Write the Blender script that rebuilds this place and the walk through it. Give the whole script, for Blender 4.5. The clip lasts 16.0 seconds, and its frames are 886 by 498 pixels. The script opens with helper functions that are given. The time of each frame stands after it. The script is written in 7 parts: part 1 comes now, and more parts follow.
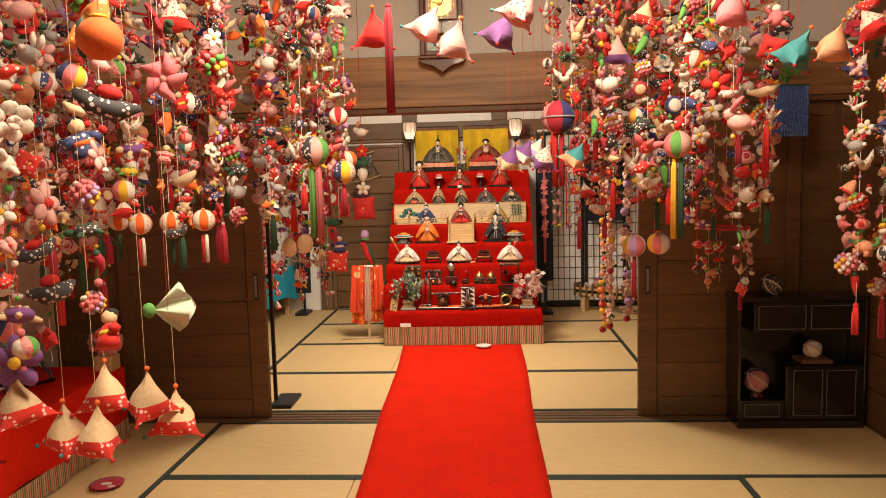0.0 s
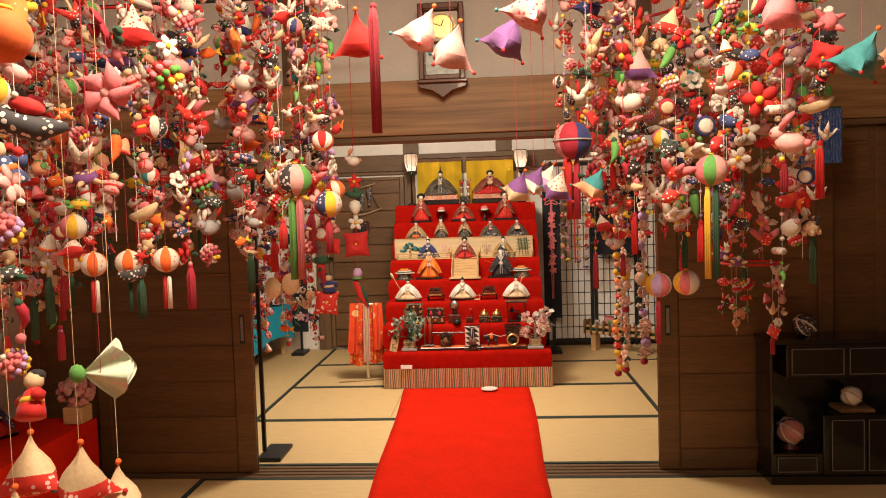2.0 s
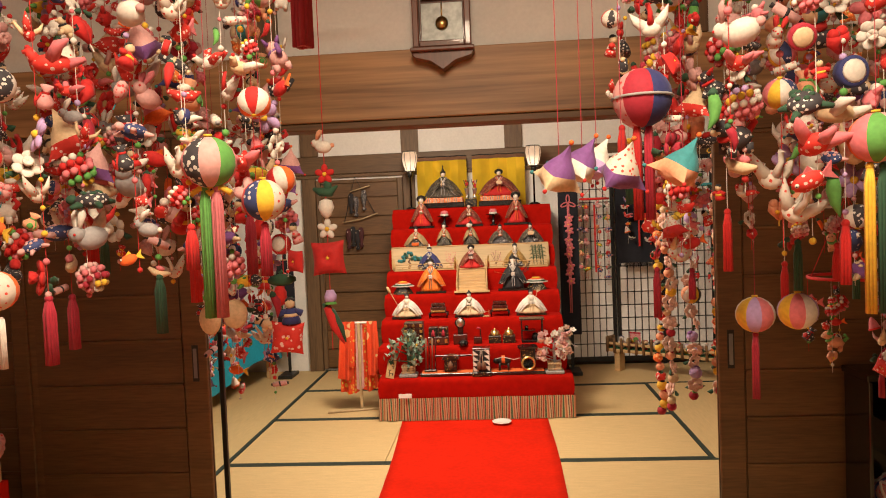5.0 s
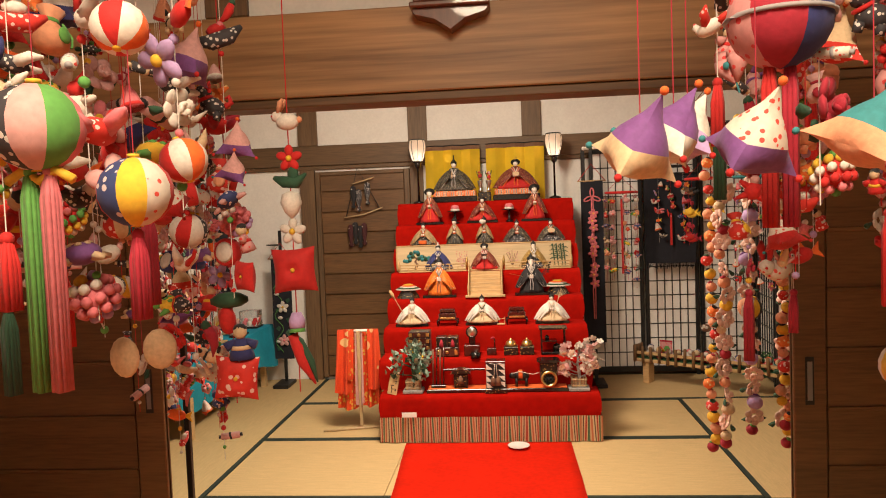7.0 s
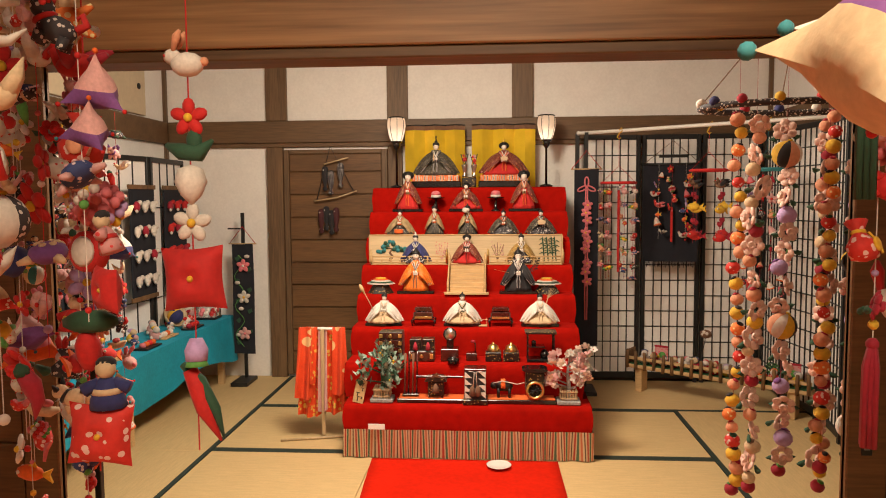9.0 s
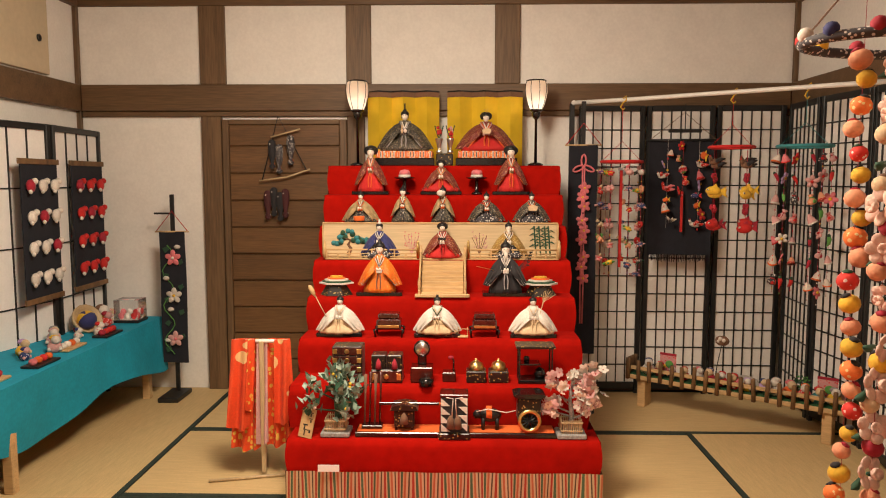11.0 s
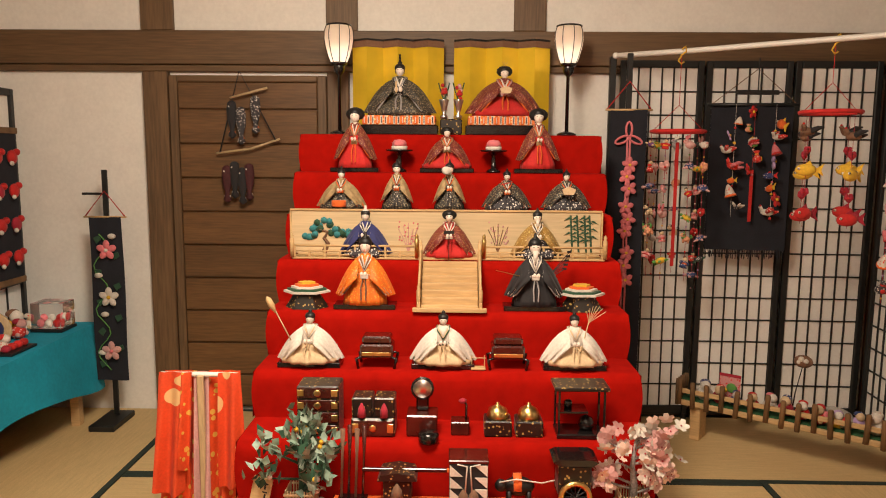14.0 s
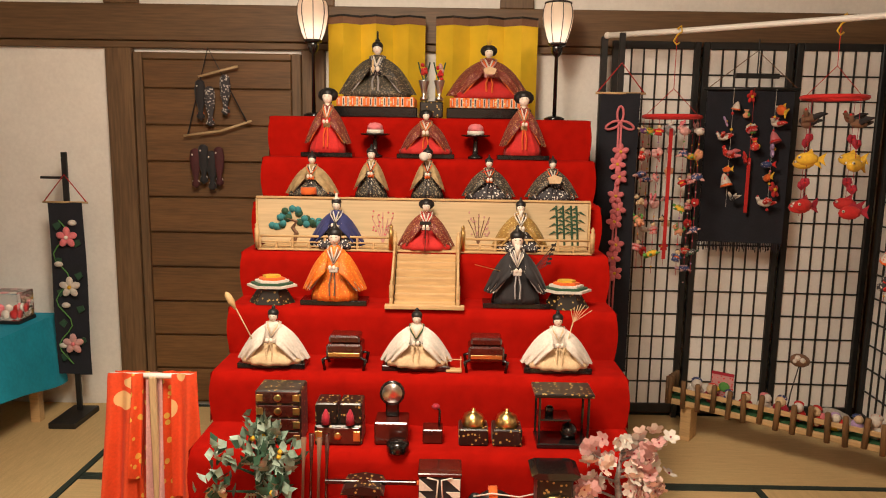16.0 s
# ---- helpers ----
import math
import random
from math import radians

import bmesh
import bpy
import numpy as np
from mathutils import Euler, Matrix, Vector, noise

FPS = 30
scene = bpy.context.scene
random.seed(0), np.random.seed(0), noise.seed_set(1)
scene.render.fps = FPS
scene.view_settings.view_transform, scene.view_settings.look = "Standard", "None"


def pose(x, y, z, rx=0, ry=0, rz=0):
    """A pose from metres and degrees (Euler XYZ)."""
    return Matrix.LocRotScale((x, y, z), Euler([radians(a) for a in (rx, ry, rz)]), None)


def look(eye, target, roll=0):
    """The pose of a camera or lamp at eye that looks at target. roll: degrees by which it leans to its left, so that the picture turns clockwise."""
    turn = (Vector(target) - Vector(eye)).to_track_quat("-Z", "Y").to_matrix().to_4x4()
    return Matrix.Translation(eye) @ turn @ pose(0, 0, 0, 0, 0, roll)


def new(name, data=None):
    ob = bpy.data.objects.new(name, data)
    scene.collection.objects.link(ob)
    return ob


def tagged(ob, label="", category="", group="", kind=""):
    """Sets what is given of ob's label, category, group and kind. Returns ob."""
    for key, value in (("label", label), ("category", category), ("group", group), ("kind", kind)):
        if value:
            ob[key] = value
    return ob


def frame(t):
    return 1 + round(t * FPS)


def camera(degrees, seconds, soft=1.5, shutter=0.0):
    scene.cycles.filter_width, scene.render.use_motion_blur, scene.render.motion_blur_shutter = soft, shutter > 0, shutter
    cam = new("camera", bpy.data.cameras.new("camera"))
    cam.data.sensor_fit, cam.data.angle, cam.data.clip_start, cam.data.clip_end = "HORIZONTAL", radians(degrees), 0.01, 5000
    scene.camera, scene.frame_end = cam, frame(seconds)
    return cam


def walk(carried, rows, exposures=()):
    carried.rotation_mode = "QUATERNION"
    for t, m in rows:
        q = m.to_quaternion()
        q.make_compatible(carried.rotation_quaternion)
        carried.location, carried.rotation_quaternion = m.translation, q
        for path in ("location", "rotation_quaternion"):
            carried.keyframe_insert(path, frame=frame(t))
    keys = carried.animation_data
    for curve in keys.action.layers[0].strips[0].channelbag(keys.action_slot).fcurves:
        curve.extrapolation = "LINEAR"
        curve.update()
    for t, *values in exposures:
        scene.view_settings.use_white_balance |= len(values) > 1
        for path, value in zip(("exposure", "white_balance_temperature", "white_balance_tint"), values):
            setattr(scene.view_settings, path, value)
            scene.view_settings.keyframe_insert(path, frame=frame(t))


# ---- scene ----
cam = camera(63.3, 16.0, soft=1.05)
PATH = [
    (0, (0.152, 0.128, 1.411), (0.027, 2.115, 1.214), -1.5),
    (0.5, (0.18, 0.199, 1.408), (0.044, 2.187, 1.23), -1.6),
    (1, (0.189, 0.27, 1.411), (0.048, 2.26, 1.257), -1.7),
    (1.5, (0.162, 0.357, 1.409), (0.023, 2.349, 1.287), -1.8),
    (2, (0.15, 0.447, 1.406), (0.014, 2.44, 1.302), -1.8),
    (2.5, (0.166, 0.576, 1.406), (0.026, 2.569, 1.317), -1.9),
    (3, (0.152, 0.704, 1.399), (0.007, 2.697, 1.311), -1.9),
    (3.5, (0.12, 0.822, 1.387), (-0.025, 2.815, 1.301), -2.1),
    (4, (0.104, 0.94, 1.387), (-0.035, 2.933, 1.301), -2.3),
    (6.5, (0.118, 1.69, 1.401), (-0.061, 3.679, 1.308), -2.3),
    (7, (0.09, 1.812, 1.403), (-0.097, 3.801, 1.3), -2.2),
    (7.5, (0.056, 1.912, 1.401), (-0.127, 3.9, 1.288), -1.9),
    (8, (0.052, 2.035, 1.414), (-0.115, 4.024, 1.286), -1.4),
    (8.5, (0.081, 2.18, 1.415), (-0.076, 4.17, 1.28), -0.9),
    (9, (0.074, 2.326, 1.411), (-0.066, 4.316, 1.266), -0.4),
    (9.5, (0.04, 2.51, 1.413), (-0.077, 4.5, 1.261), -0.0),
    (10, (0.036, 2.723, 1.403), (-0.053, 4.714, 1.242), 0.0),
    (12.5, (-0.056, 3.737, 1.392), (-0.086, 5.723, 1.153), 0.2),
    (13, (-0.051, 3.895, 1.395), (-0.091, 5.88, 1.149), 0.3),
    (13.5, (-0.042, 4.025, 1.388), (-0.088, 6.009, 1.137), 0.3),
    (14, (-0.071, 4.093, 1.386), (-0.105, 6.076, 1.126), 0.4),
    (14.5, (-0.091, 4.146, 1.386), (-0.097, 6.128, 1.114), 0.6),
    (15, (-0.071, 4.212, 1.386), (-0.061, 6.192, 1.106), 0.8),
    (15.5, (-0.039, 4.255, 1.393), (-0.032, 6.233, 1.102), 1.0),
    (16, (-0.012, 4.281, 1.391), (-0.027, 6.258, 1.087), 0.9),
]
walk(cam, [(t, look(eye, target, roll)) for t, eye, target, roll in PATH])

# ---- light ----
world = bpy.data.worlds.new("night")
world.use_nodes = True
world.node_tree.nodes["Background"].inputs["Color"].default_value = (0.9, 0.75, 0.6, 1)
world.node_tree.nodes["Background"].inputs["Strength"].default_value = 0.006
scene.world = world
scene.view_settings.exposure = 0.0


def unseen_point_light(name, x, y, z, radius, watts, color):
    data = bpy.data.lights.new(name, "POINT")
    data.shadow_soft_size, data.energy, data.color = radius, watts, color
    ob = new(name, data)
    ob.matrix_world = pose(x, y, z)
    return ob


def unseen_disk_light(name, x, y, z, size, watts, color):
    """An added disk light that shines down from near the ceiling, out of view."""
    data = bpy.data.lights.new(name, "AREA")
    data.shape, data.size, data.energy, data.color = "DISK", size, watts, color
    ob = new(name, data)
    ob.matrix_world = pose(x, y, z)
    return ob


# added fill lights, out of view: points for the walls, disks for the floors
unseen_point_light("front_room_light", 0.1, 1.5, 2.45, 0.22, 50, (1.0, 0.80, 0.57))
unseen_disk_light("front_room_light_underside", 0.1, 1.5, 2.80, 0.7, 84, (1.0, 0.80, 0.57))
unseen_point_light("back_room_light", -0.35, 5.45, 2.34, 0.2, 94, (1.0, 0.84, 0.65))
unseen_disk_light("back_room_light_underside", -0.35, 5.45, 2.61, 0.9, 56, (1.0, 0.84, 0.65))


# ---- materials ----
def mat(name, col, rough=0.7, var=0.15, scale=30.0, bump=0.1, metal=0.0, stretch=(1, 1, 1), second=None, emit=0.0, random_amount=0.0, alpha=0.0, sheen=0.0, coat=0.0):
    m = bpy.data.materials.new(name)
    m.use_nodes = True
    nt = m.node_tree
    b = nt.nodes["Principled BSDF"]
    b.inputs["Roughness"].default_value = rough
    b.inputs["Metallic"].default_value = metal
    b.inputs["Sheen Weight"].default_value = sheen
    b.inputs["Coat Weight"].default_value = coat
    co = nt.nodes.new("ShaderNodeTexCoord")
    mp = nt.nodes.new("ShaderNodeMapping")
    mp.inputs["Scale"].default_value = stretch
    nt.links.new(co.outputs["Object"], mp.inputs["Vector"])
    n1 = nt.nodes.new("ShaderNodeTexNoise")
    n1.inputs["Scale"].default_value, n1.inputs["Detail"].default_value = scale, 6
    nt.links.new(mp.outputs["Vector"], n1.inputs["Vector"])
    n2 = nt.nodes.new("ShaderNodeTexNoise")
    n2.inputs["Scale"].default_value, n2.inputs["Detail"].default_value = scale * 0.13, 3
    nt.links.new(mp.outputs["Vector"], n2.inputs["Vector"])
    mixf = nt.nodes.new("ShaderNodeMath")
    mixf.operation = "MULTIPLY_ADD"
    nt.links.new(n1.outputs["Fac"], mixf.inputs[0])
    mixf.inputs[1].default_value = 0.55
    half = nt.nodes.new("ShaderNodeMath")
    half.operation = "MULTIPLY"
    nt.links.new(n2.outputs["Fac"], half.inputs[0])
    half.inputs[1].default_value = 0.45
    nt.links.new(half.outputs[0], mixf.inputs[2])
    ramp = nt.nodes.new("ShaderNodeMapRange")
    ramp.inputs["From Min"].default_value, ramp.inputs["From Max"].default_value = 0.35, 0.65
    nt.links.new(mixf.outputs[0], ramp.inputs["Value"])
    mx = nt.nodes.new("ShaderNodeMix")
    mx.data_type = "RGBA"
    lo = tuple(max(c * (1 - var), 0) for c in col)
    hi = second or tuple(min(c * (1 + var), 1) for c in col)
    mx.inputs["A"].default_value, mx.inputs["B"].default_value = (*lo, 1), (*hi, 1)
    nt.links.new(ramp.outputs["Result"], mx.inputs["Factor"])
    out = mx.outputs["Result"]
    if random_amount:
        oi = nt.nodes.new("ShaderNodeObjectInfo")
        hs = nt.nodes.new("ShaderNodeHueSaturation")
        mr = nt.nodes.new("ShaderNodeMapRange")
        mr.inputs["To Min"].default_value, mr.inputs["To Max"].default_value = 1 - random_amount, 1 + random_amount
        nt.links.new(oi.outputs["Random"], mr.inputs["Value"])
        nt.links.new(mr.outputs["Result"], hs.inputs["Value"])
        nt.links.new(out, hs.inputs["Color"])
        out = hs.outputs["Color"]
    nt.links.new(out, b.inputs["Base Color"])
    if bump:
        bp = nt.nodes.new("ShaderNodeBump")
        bp.inputs["Strength"].default_value, bp.inputs["Distance"].default_value = bump, 0.004
        nt.links.new(mixf.outputs[0], bp.inputs["Height"])
        nt.links.new(bp.outputs["Normal"], b.inputs["Normal"])
    if emit:
        b.inputs["Emission Color"].default_value = (*col, 1)
        b.inputs["Emission Strength"].default_value = emit
    if alpha:
        b.inputs["Transmission Weight"].default_value = alpha
    return m


def printed(name, ground, spots, scale=60.0, size=0.35, rough=0.75):
    """Cloth printed with a scatter of small blossoms."""
    m = mat(name, ground, rough, 0.12, 120, 0.15, sheen=0.04)
    nt = m.node_tree
    b = nt.nodes["Principled BSDF"]
    old = b.inputs["Base Color"].links[0].from_socket
    co = nt.nodes.new("ShaderNodeTexCoord")
    vo = nt.nodes.new("ShaderNodeTexVoronoi")
    vo.inputs["Scale"].default_value = scale
    nt.links.new(co.outputs["Object"], vo.inputs["Vector"])
    lt = nt.nodes.new("ShaderNodeMath")
    lt.operation = "LESS_THAN"
    nt.links.new(vo.outputs["Distance"], lt.inputs[0])
    lt.inputs[1].default_value = size
    mx = nt.nodes.new("ShaderNodeMix")
    mx.data_type = "RGBA"
    nt.links.new(old, mx.inputs["A"])
    mx.inputs["B"].default_value = (*spots, 1)
    nt.links.new(lt.outputs[0], mx.inputs["Factor"])
    nt.links.new(mx.outputs["Result"], b.inputs["Base Color"])
    return m


WOOD_DARK = mat("dark_stained_boards", (0.14, 0.068, 0.024), 0.5, 0.3, 14, 0.12, stretch=(0.7, 6, 9), random_amount=0.12)
WOOD_POST = mat("brown_post_wood", (0.14, 0.080, 0.038), 0.55, 0.35, 12, 0.15, stretch=(9, 9, 0.6))
WOOD_RAIL = mat("brown_rail_wood", (0.13, 0.072, 0.032), 0.55, 0.3, 12, 0.15, stretch=(0.6, 9, 9))
WOOD_CEIL = mat("ceiling_boards_red_brown", (0.12, 0.05, 0.024), 0.55, 0.25, 12, 0.1, stretch=(0.6, 9, 9))
PINE = mat("pale_pine", (0.55, 0.36, 0.17), 0.55, 0.2, 14, 0.08, stretch=(1, 8, 8))
BAMBOO = mat("pale_bamboo", (0.5, 0.36, 0.2), 0.45, 0.2, 20, 0.05, stretch=(8, 8, 1))
PLASTER = mat("white_plaster", (0.82, 0.79, 0.74), 0.9, 0.05, 60, 0.12)
PAPER = mat("white_shoji_paper", (0.84, 0.81, 0.77), 0.9, 0.04, 90, 0.05)
TATAMI = mat("tatami_rush", (0.60, 0.43, 0.205), 0.65, 0.12, 45, 0.35, stretch=(1.5, 14, 1), random_amount=0.05)
TATAMI_T = mat("tatami_rush_turned", (0.60, 0.43, 0.205), 0.65, 0.12, 45, 0.35, stretch=(14, 1.5, 1), random_amount=0.05)
HERI = mat("green_black_edging", (0.018, 0.03, 0.022), 0.8, 0.3, 120, 0.1)
RED_FELT = mat("scarlet_felt", (0.60, 0.016, 0.004), 1.0, 0.1, 40, 0.2)
RED_FELT.node_tree.nodes["Principled BSDF"].inputs["Specular IOR Level"].default_value = 0.08
STAND_FELT = mat("deep_scarlet_felt", (0.33, 0.0055, 0.0022), 1.0, 0.16, 22, 0.3)
STAND_FELT.node_tree.nodes["Principled BSDF"].inputs["Specular IOR Level"].default_value = 0.08
LACQUER = mat("black_lacquer", (0.008, 0.007, 0.007), 0.22, 0.3, 20, 0.0, coat=0.5)
LACQ_RED = mat("red_brown_lacquer", (0.055, 0.009, 0.006), 0.22, 0.35, 25, 0.0, coat=0.5)
GILT_BLACK = printed("black_lacquer_gilt", (0.012, 0.008, 0.006), (0.42, 0.27, 0.08), 70, 0.26, 0.3)
BLACK_WOOD = mat("black_painted_wood", (0.012, 0.012, 0.012), 0.45, 0.3, 25, 0.05)
BLACK_CLOTH = mat("black_cloth", (0.012, 0.013, 0.02), 0.95, 0.25, 150, 0.2)
GOLD_LEAF = mat("gold_leaf_paper", (0.86, 0.60, 0.035), 0.32, 0.12, 9, 0.03, metal=0.5)
BRASS = mat("polished_brass", (0.75, 0.52, 0.2), 0.3, 0.15, 30, 0.02, metal=1.0)
SILVER = mat("silver_metal", (0.65, 0.62, 0.6), 0.28, 0.1, 30, 0.02, metal=1.0)
CHROME_GREY = mat("grey_metal_trim", (0.22, 0.22, 0.23), 0.4, 0.1, 30, 0.0, metal=0.5)
SKIN = mat("white_gofun_face", (0.82, 0.72, 0.63), 0.5, 0.04, 40, 0.0)
HAIR = mat("black_doll_hair", (0.008, 0.007, 0.007), 0.5, 0.3, 90, 0.1)
TURQ = mat("turquoise_cloth", (0.004, 0.30, 0.45), 0.85, 0.12, 60, 0.2)
LAMP_PAPER = mat("lantern_paper", (0.9, 0.78, 0.66), 0.8, 0.05, 20, 0.0)
_nt = LAMP_PAPER.node_tree
_tr, _mx = _nt.nodes.new("ShaderNodeBsdfTranslucent"), _nt.nodes.new("ShaderNodeMixShader")
_tr.inputs["Color"].default_value = (0.95, 0.80, 0.66, 1)
_nt.links.new(_nt.nodes["Principled BSDF"].outputs[0], _mx.inputs[1])
_nt.links.new(_tr.outputs[0], _mx.inputs[2])
_mx.inputs[0].default_value = 0.6
_nt.links.new(_mx.outputs[0], _nt.nodes["Material Output"].inputs["Surface"])
LAMP_GLOW = mat("lantern_bulb_glow", (1.0, 0.88, 0.76), 0.8, 0.02, 20, 0.0, emit=17.0)
CLOCK_FACE = mat("cream_clock_face", (0.78, 0.72, 0.6), 0.5, 0.04, 20, 0.0)
INK = mat("black_ink", (0.012, 0.01, 0.01), 0.7, 0.2, 40, 0.0)
GLASS = mat("clear_acrylic", (0.9, 0.9, 0.9), 0.05, 0.0, 10, 0.0, alpha=1.0)
GREEN_FELT = mat("green_felt", (0.02, 0.1, 0.035), 0.95, 0.3, 60, 0.3)
WHITE_PAINT = mat("white_painted_pole", (0.78, 0.75, 0.7), 0.4, 0.04, 30, 0.0)
GREY_STONE = mat("grey_speckled_foam", (0.3, 0.29, 0.28), 0.95, 0.4, 160, 0.5)
SILK_PATTERN = printed("dark_gold_brocade", (0.035, 0.03, 0.024), (0.30, 0.24, 0.15), 150, 0.36, 0.6)
SILK_RED = printed("red_brocade", (0.16, 0.02, 0.014), (0.42, 0.20, 0.08), 150, 0.34, 0.6)
SILK_ORANGE = printed("orange_brocade", (0.72, 0.15, 0.01), (0.75, 0.32, 0.04), 120, 0.3, 0.6)
TASSEL_BLUE = printed("blue_white_knit", (0.03, 0.1, 0.38), (0.45, 0.55, 0.75), 170, 0.3)

CLOTH = {}
for key, c in dict(red=(0.5, 0.014, 0.012), crimson=(0.34, 0.012, 0.03), pink=(0.62, 0.16, 0.18), rose=(0.58, 0.31, 0.29), white=(0.66, 0.60, 0.53), cream=(0.62, 0.45, 0.27),
                   orange=(0.70, 0.12, 0.015), yellow=(0.70, 0.42, 0.03), green=(0.10, 0.3, 0.06), forest=(0.02, 0.07, 0.035), purple=(0.17, 0.06, 0.22), lilac=(0.42, 0.28, 0.5), navy=(0.025, 0.03, 0.13),
                   sky=(0.2, 0.42, 0.55), black=(0.015, 0.013, 0.015), peach=(0.66, 0.29, 0.16), brown=(0.18, 0.09, 0.05), teal=(0.03, 0.2, 0.22), grey=(0.3, 0.28, 0.28), blush=(0.74, 0.50, 0.41)).items():
    CLOTH[key] = mat(key + "_crepe_cloth", c, 0.8, 0.14, 130, 0.25, sheen=0.08, random_amount=0.12)
CLOTH["redprint"] = printed("red_flower_print", (0.6, 0.03, 0.02), (0.8, 0.55, 0.5), 75, 0.3)
CLOTH["pinkprint"] = printed("pink_flower_print", (0.58, 0.26, 0.25), (0.62, 0.04, 0.04), 75, 0.28)
CLOTH["whiteprint"] = printed("white_flower_print", (0.62, 0.55, 0.47), (0.62, 0.06, 0.04), 85, 0.27)
CLOTH["blueprint"] = printed("indigo_flower_print", (0.03, 0.045, 0.14), (0.6, 0.5, 0.5), 85, 0.28)
CLOTH["greyprint"] = printed("black_white_print", (0.04, 0.035, 0.04), (0.65, 0.6, 0.55), 100, 0.33)
CLOTH["orangeprint"] = printed("orange_flower_print", (0.8, 0.2, 0.04), (0.85, 0.65, 0.3), 65, 0.28)


# ---- mesh builder ----
class Mesh:
    def __init__(self):
        self.v, self.f, self.k, self.s, self.mats = [], [], [], [], []

    def add(self, verts, faces, m, smooth=True, at=None):
        if m not in self.mats:
            self.mats.append(m)
        k, base = self.mats.index(m), len(self.v)
        for p in verts:
            q = at @ Vector(p) if at is not None else p
            self.v.append((q[0], q[1], q[2]))
        for f in faces:
            self.f.append([base + i for i in f])
            self.k.append(k)
            self.s.append(smooth)
        return self

    def box(self, c, size, m, bev=0.004, at=None):
        """A box with chamfered edges."""
        hx, hy, hz = (a / 2 for a in size)
        b = min(bev, hx * 0.45, hy * 0.45, hz * 0.45)
        vs, ids = [], {}
        for sx in (-1, 1):
            for sy in (-1, 1):
                for sz in (-1, 1):
                    for ax in range(3):
                        p = [sx * (hx - b), sy * (hy - b), sz * (hz - b)]
                        p[ax] += (sx, sy, sz)[ax] * b
                        ids[sx, sy, sz, ax] = len(vs)
                        vs.append((p[0] + c[0], p[1] + c[1], p[2] + c[2]))
        fs = []
        for ax in range(3):
            o, w = [a for a in range(3) if a != ax]
            for s in (-1, 1):
                ring = []
                for a, d in ((-1, -1), (1, -1), (1, 1), (-1, 1)):
                    key = [0, 0, 0]
                    key[ax], key[o], key[w] = s, a, d
                    ring.append(ids[(*key, ax)])
                flip = (s > 0) == (ax == 1)
                fs.append(ring[::-1] if flip else ring)
            for a in (-1, 1):
                for d in (-1, 1):
                    lo, hi = [0, 0, 0], [0, 0, 0]
                    lo[ax], hi[ax] = -1, 1
                    lo[o] = hi[o] = a
                    lo[w] = hi[w] = d
                    quad = [ids[(*lo, o)], ids[(*hi, o)], ids[(*hi, w)], ids[(*lo, w)]]
                    flip = (a * d > 0) == (ax != 1)
                    fs.append(quad if not flip else quad[::-1])
        for sx in (-1, 1):
            for sy in (-1, 1):
                for sz in (-1, 1):
                    tri = [ids[sx, sy, sz, i] for i in range(3)]
                    fs.append(tri if sx * sy * sz > 0 else tri[::-1])
        return self.add(vs, fs, m, False, at)

    def lathe(self, prof, m, n=12, at=None, sx=1.0, sy=1.0, smooth=True, mats=None):
        vs, fs = [], []
        for r, z in prof:
            for i in range(n):
                a = 2 * math.pi * i / n
                vs.append((r * sx * math.cos(a), r * sy * math.sin(a), z))
        for j in range(len(prof) - 1):
            for i in range(n):
                i2 = (i + 1) % n
                fs.append((j * n + i, j * n + i2, (j + 1) * n + i2, (j + 1) * n + i))
        caps = [tuple(range(n))[::-1], tuple((len(prof) - 1) * n + i for i in range(n))]
        if mats:
            base = len(self.v)
            for w, mm in enumerate(mats):
                self.add(vs if w == 0 else [], [], mm, smooth, at)
                k = self.mats.index(mm)
                for q, f in enumerate(fs):
                    if (q % n) * len(mats) // n == w:
                        self.f.append([base + i for i in f])
                        self.k.append(k)
                        self.s.append(smooth)
            return self
        return self.add(vs, fs + caps, m, smooth, at)

    def ball(self, c, r, m, n=10, at=None, mats=None):
        r = (r, r, r) if isinstance(r, (int, float)) else r
        rings = max(5, n // 2 + 1)
        prof = [(max(math.sin(math.pi * j / rings), 0.02), -math.cos(math.pi * j / rings)) for j in range(rings + 1)]
        mt = Matrix.Translation(c) @ Matrix.Diagonal((*r, 1))
        return self.lathe(prof, m, n, (at @ mt) if at is not None else mt, mats=mats)

    def tube(self, pts, r, m, n=5, at=None):
        pts = [Vector(p) for p in pts]
        rr = r if isinstance(r, (list, tuple)) else [r] * len(pts)
        vs, fs = [], []
        for j, p in enumerate(pts):
            d = (pts[min(j + 1, len(pts) - 1)] - pts[max(j - 1, 0)]).normalized()
            u = d.cross(Vector((0, 1, 0.01)) if abs(d.y) < 0.9 else Vector((1, 0, 0))).normalized()
            w = d.cross(u)
            for i in range(n):
                a = 2 * math.pi * i / n
                vs.append(p + (u * math.cos(a) + w * math.sin(a)) * rr[j])
        for j in range(len(pts) - 1):
            for i in range(n):
                i2 = (i + 1) % n
                fs.append((j * n + i, j * n + i2, (j + 1) * n + i2, (j + 1) * n + i))
        fs += [tuple(range(n))[::-1], tuple((len(pts) - 1) * n + i for i in range(n))]
        return self.add(vs, fs, m, n > 4, at)

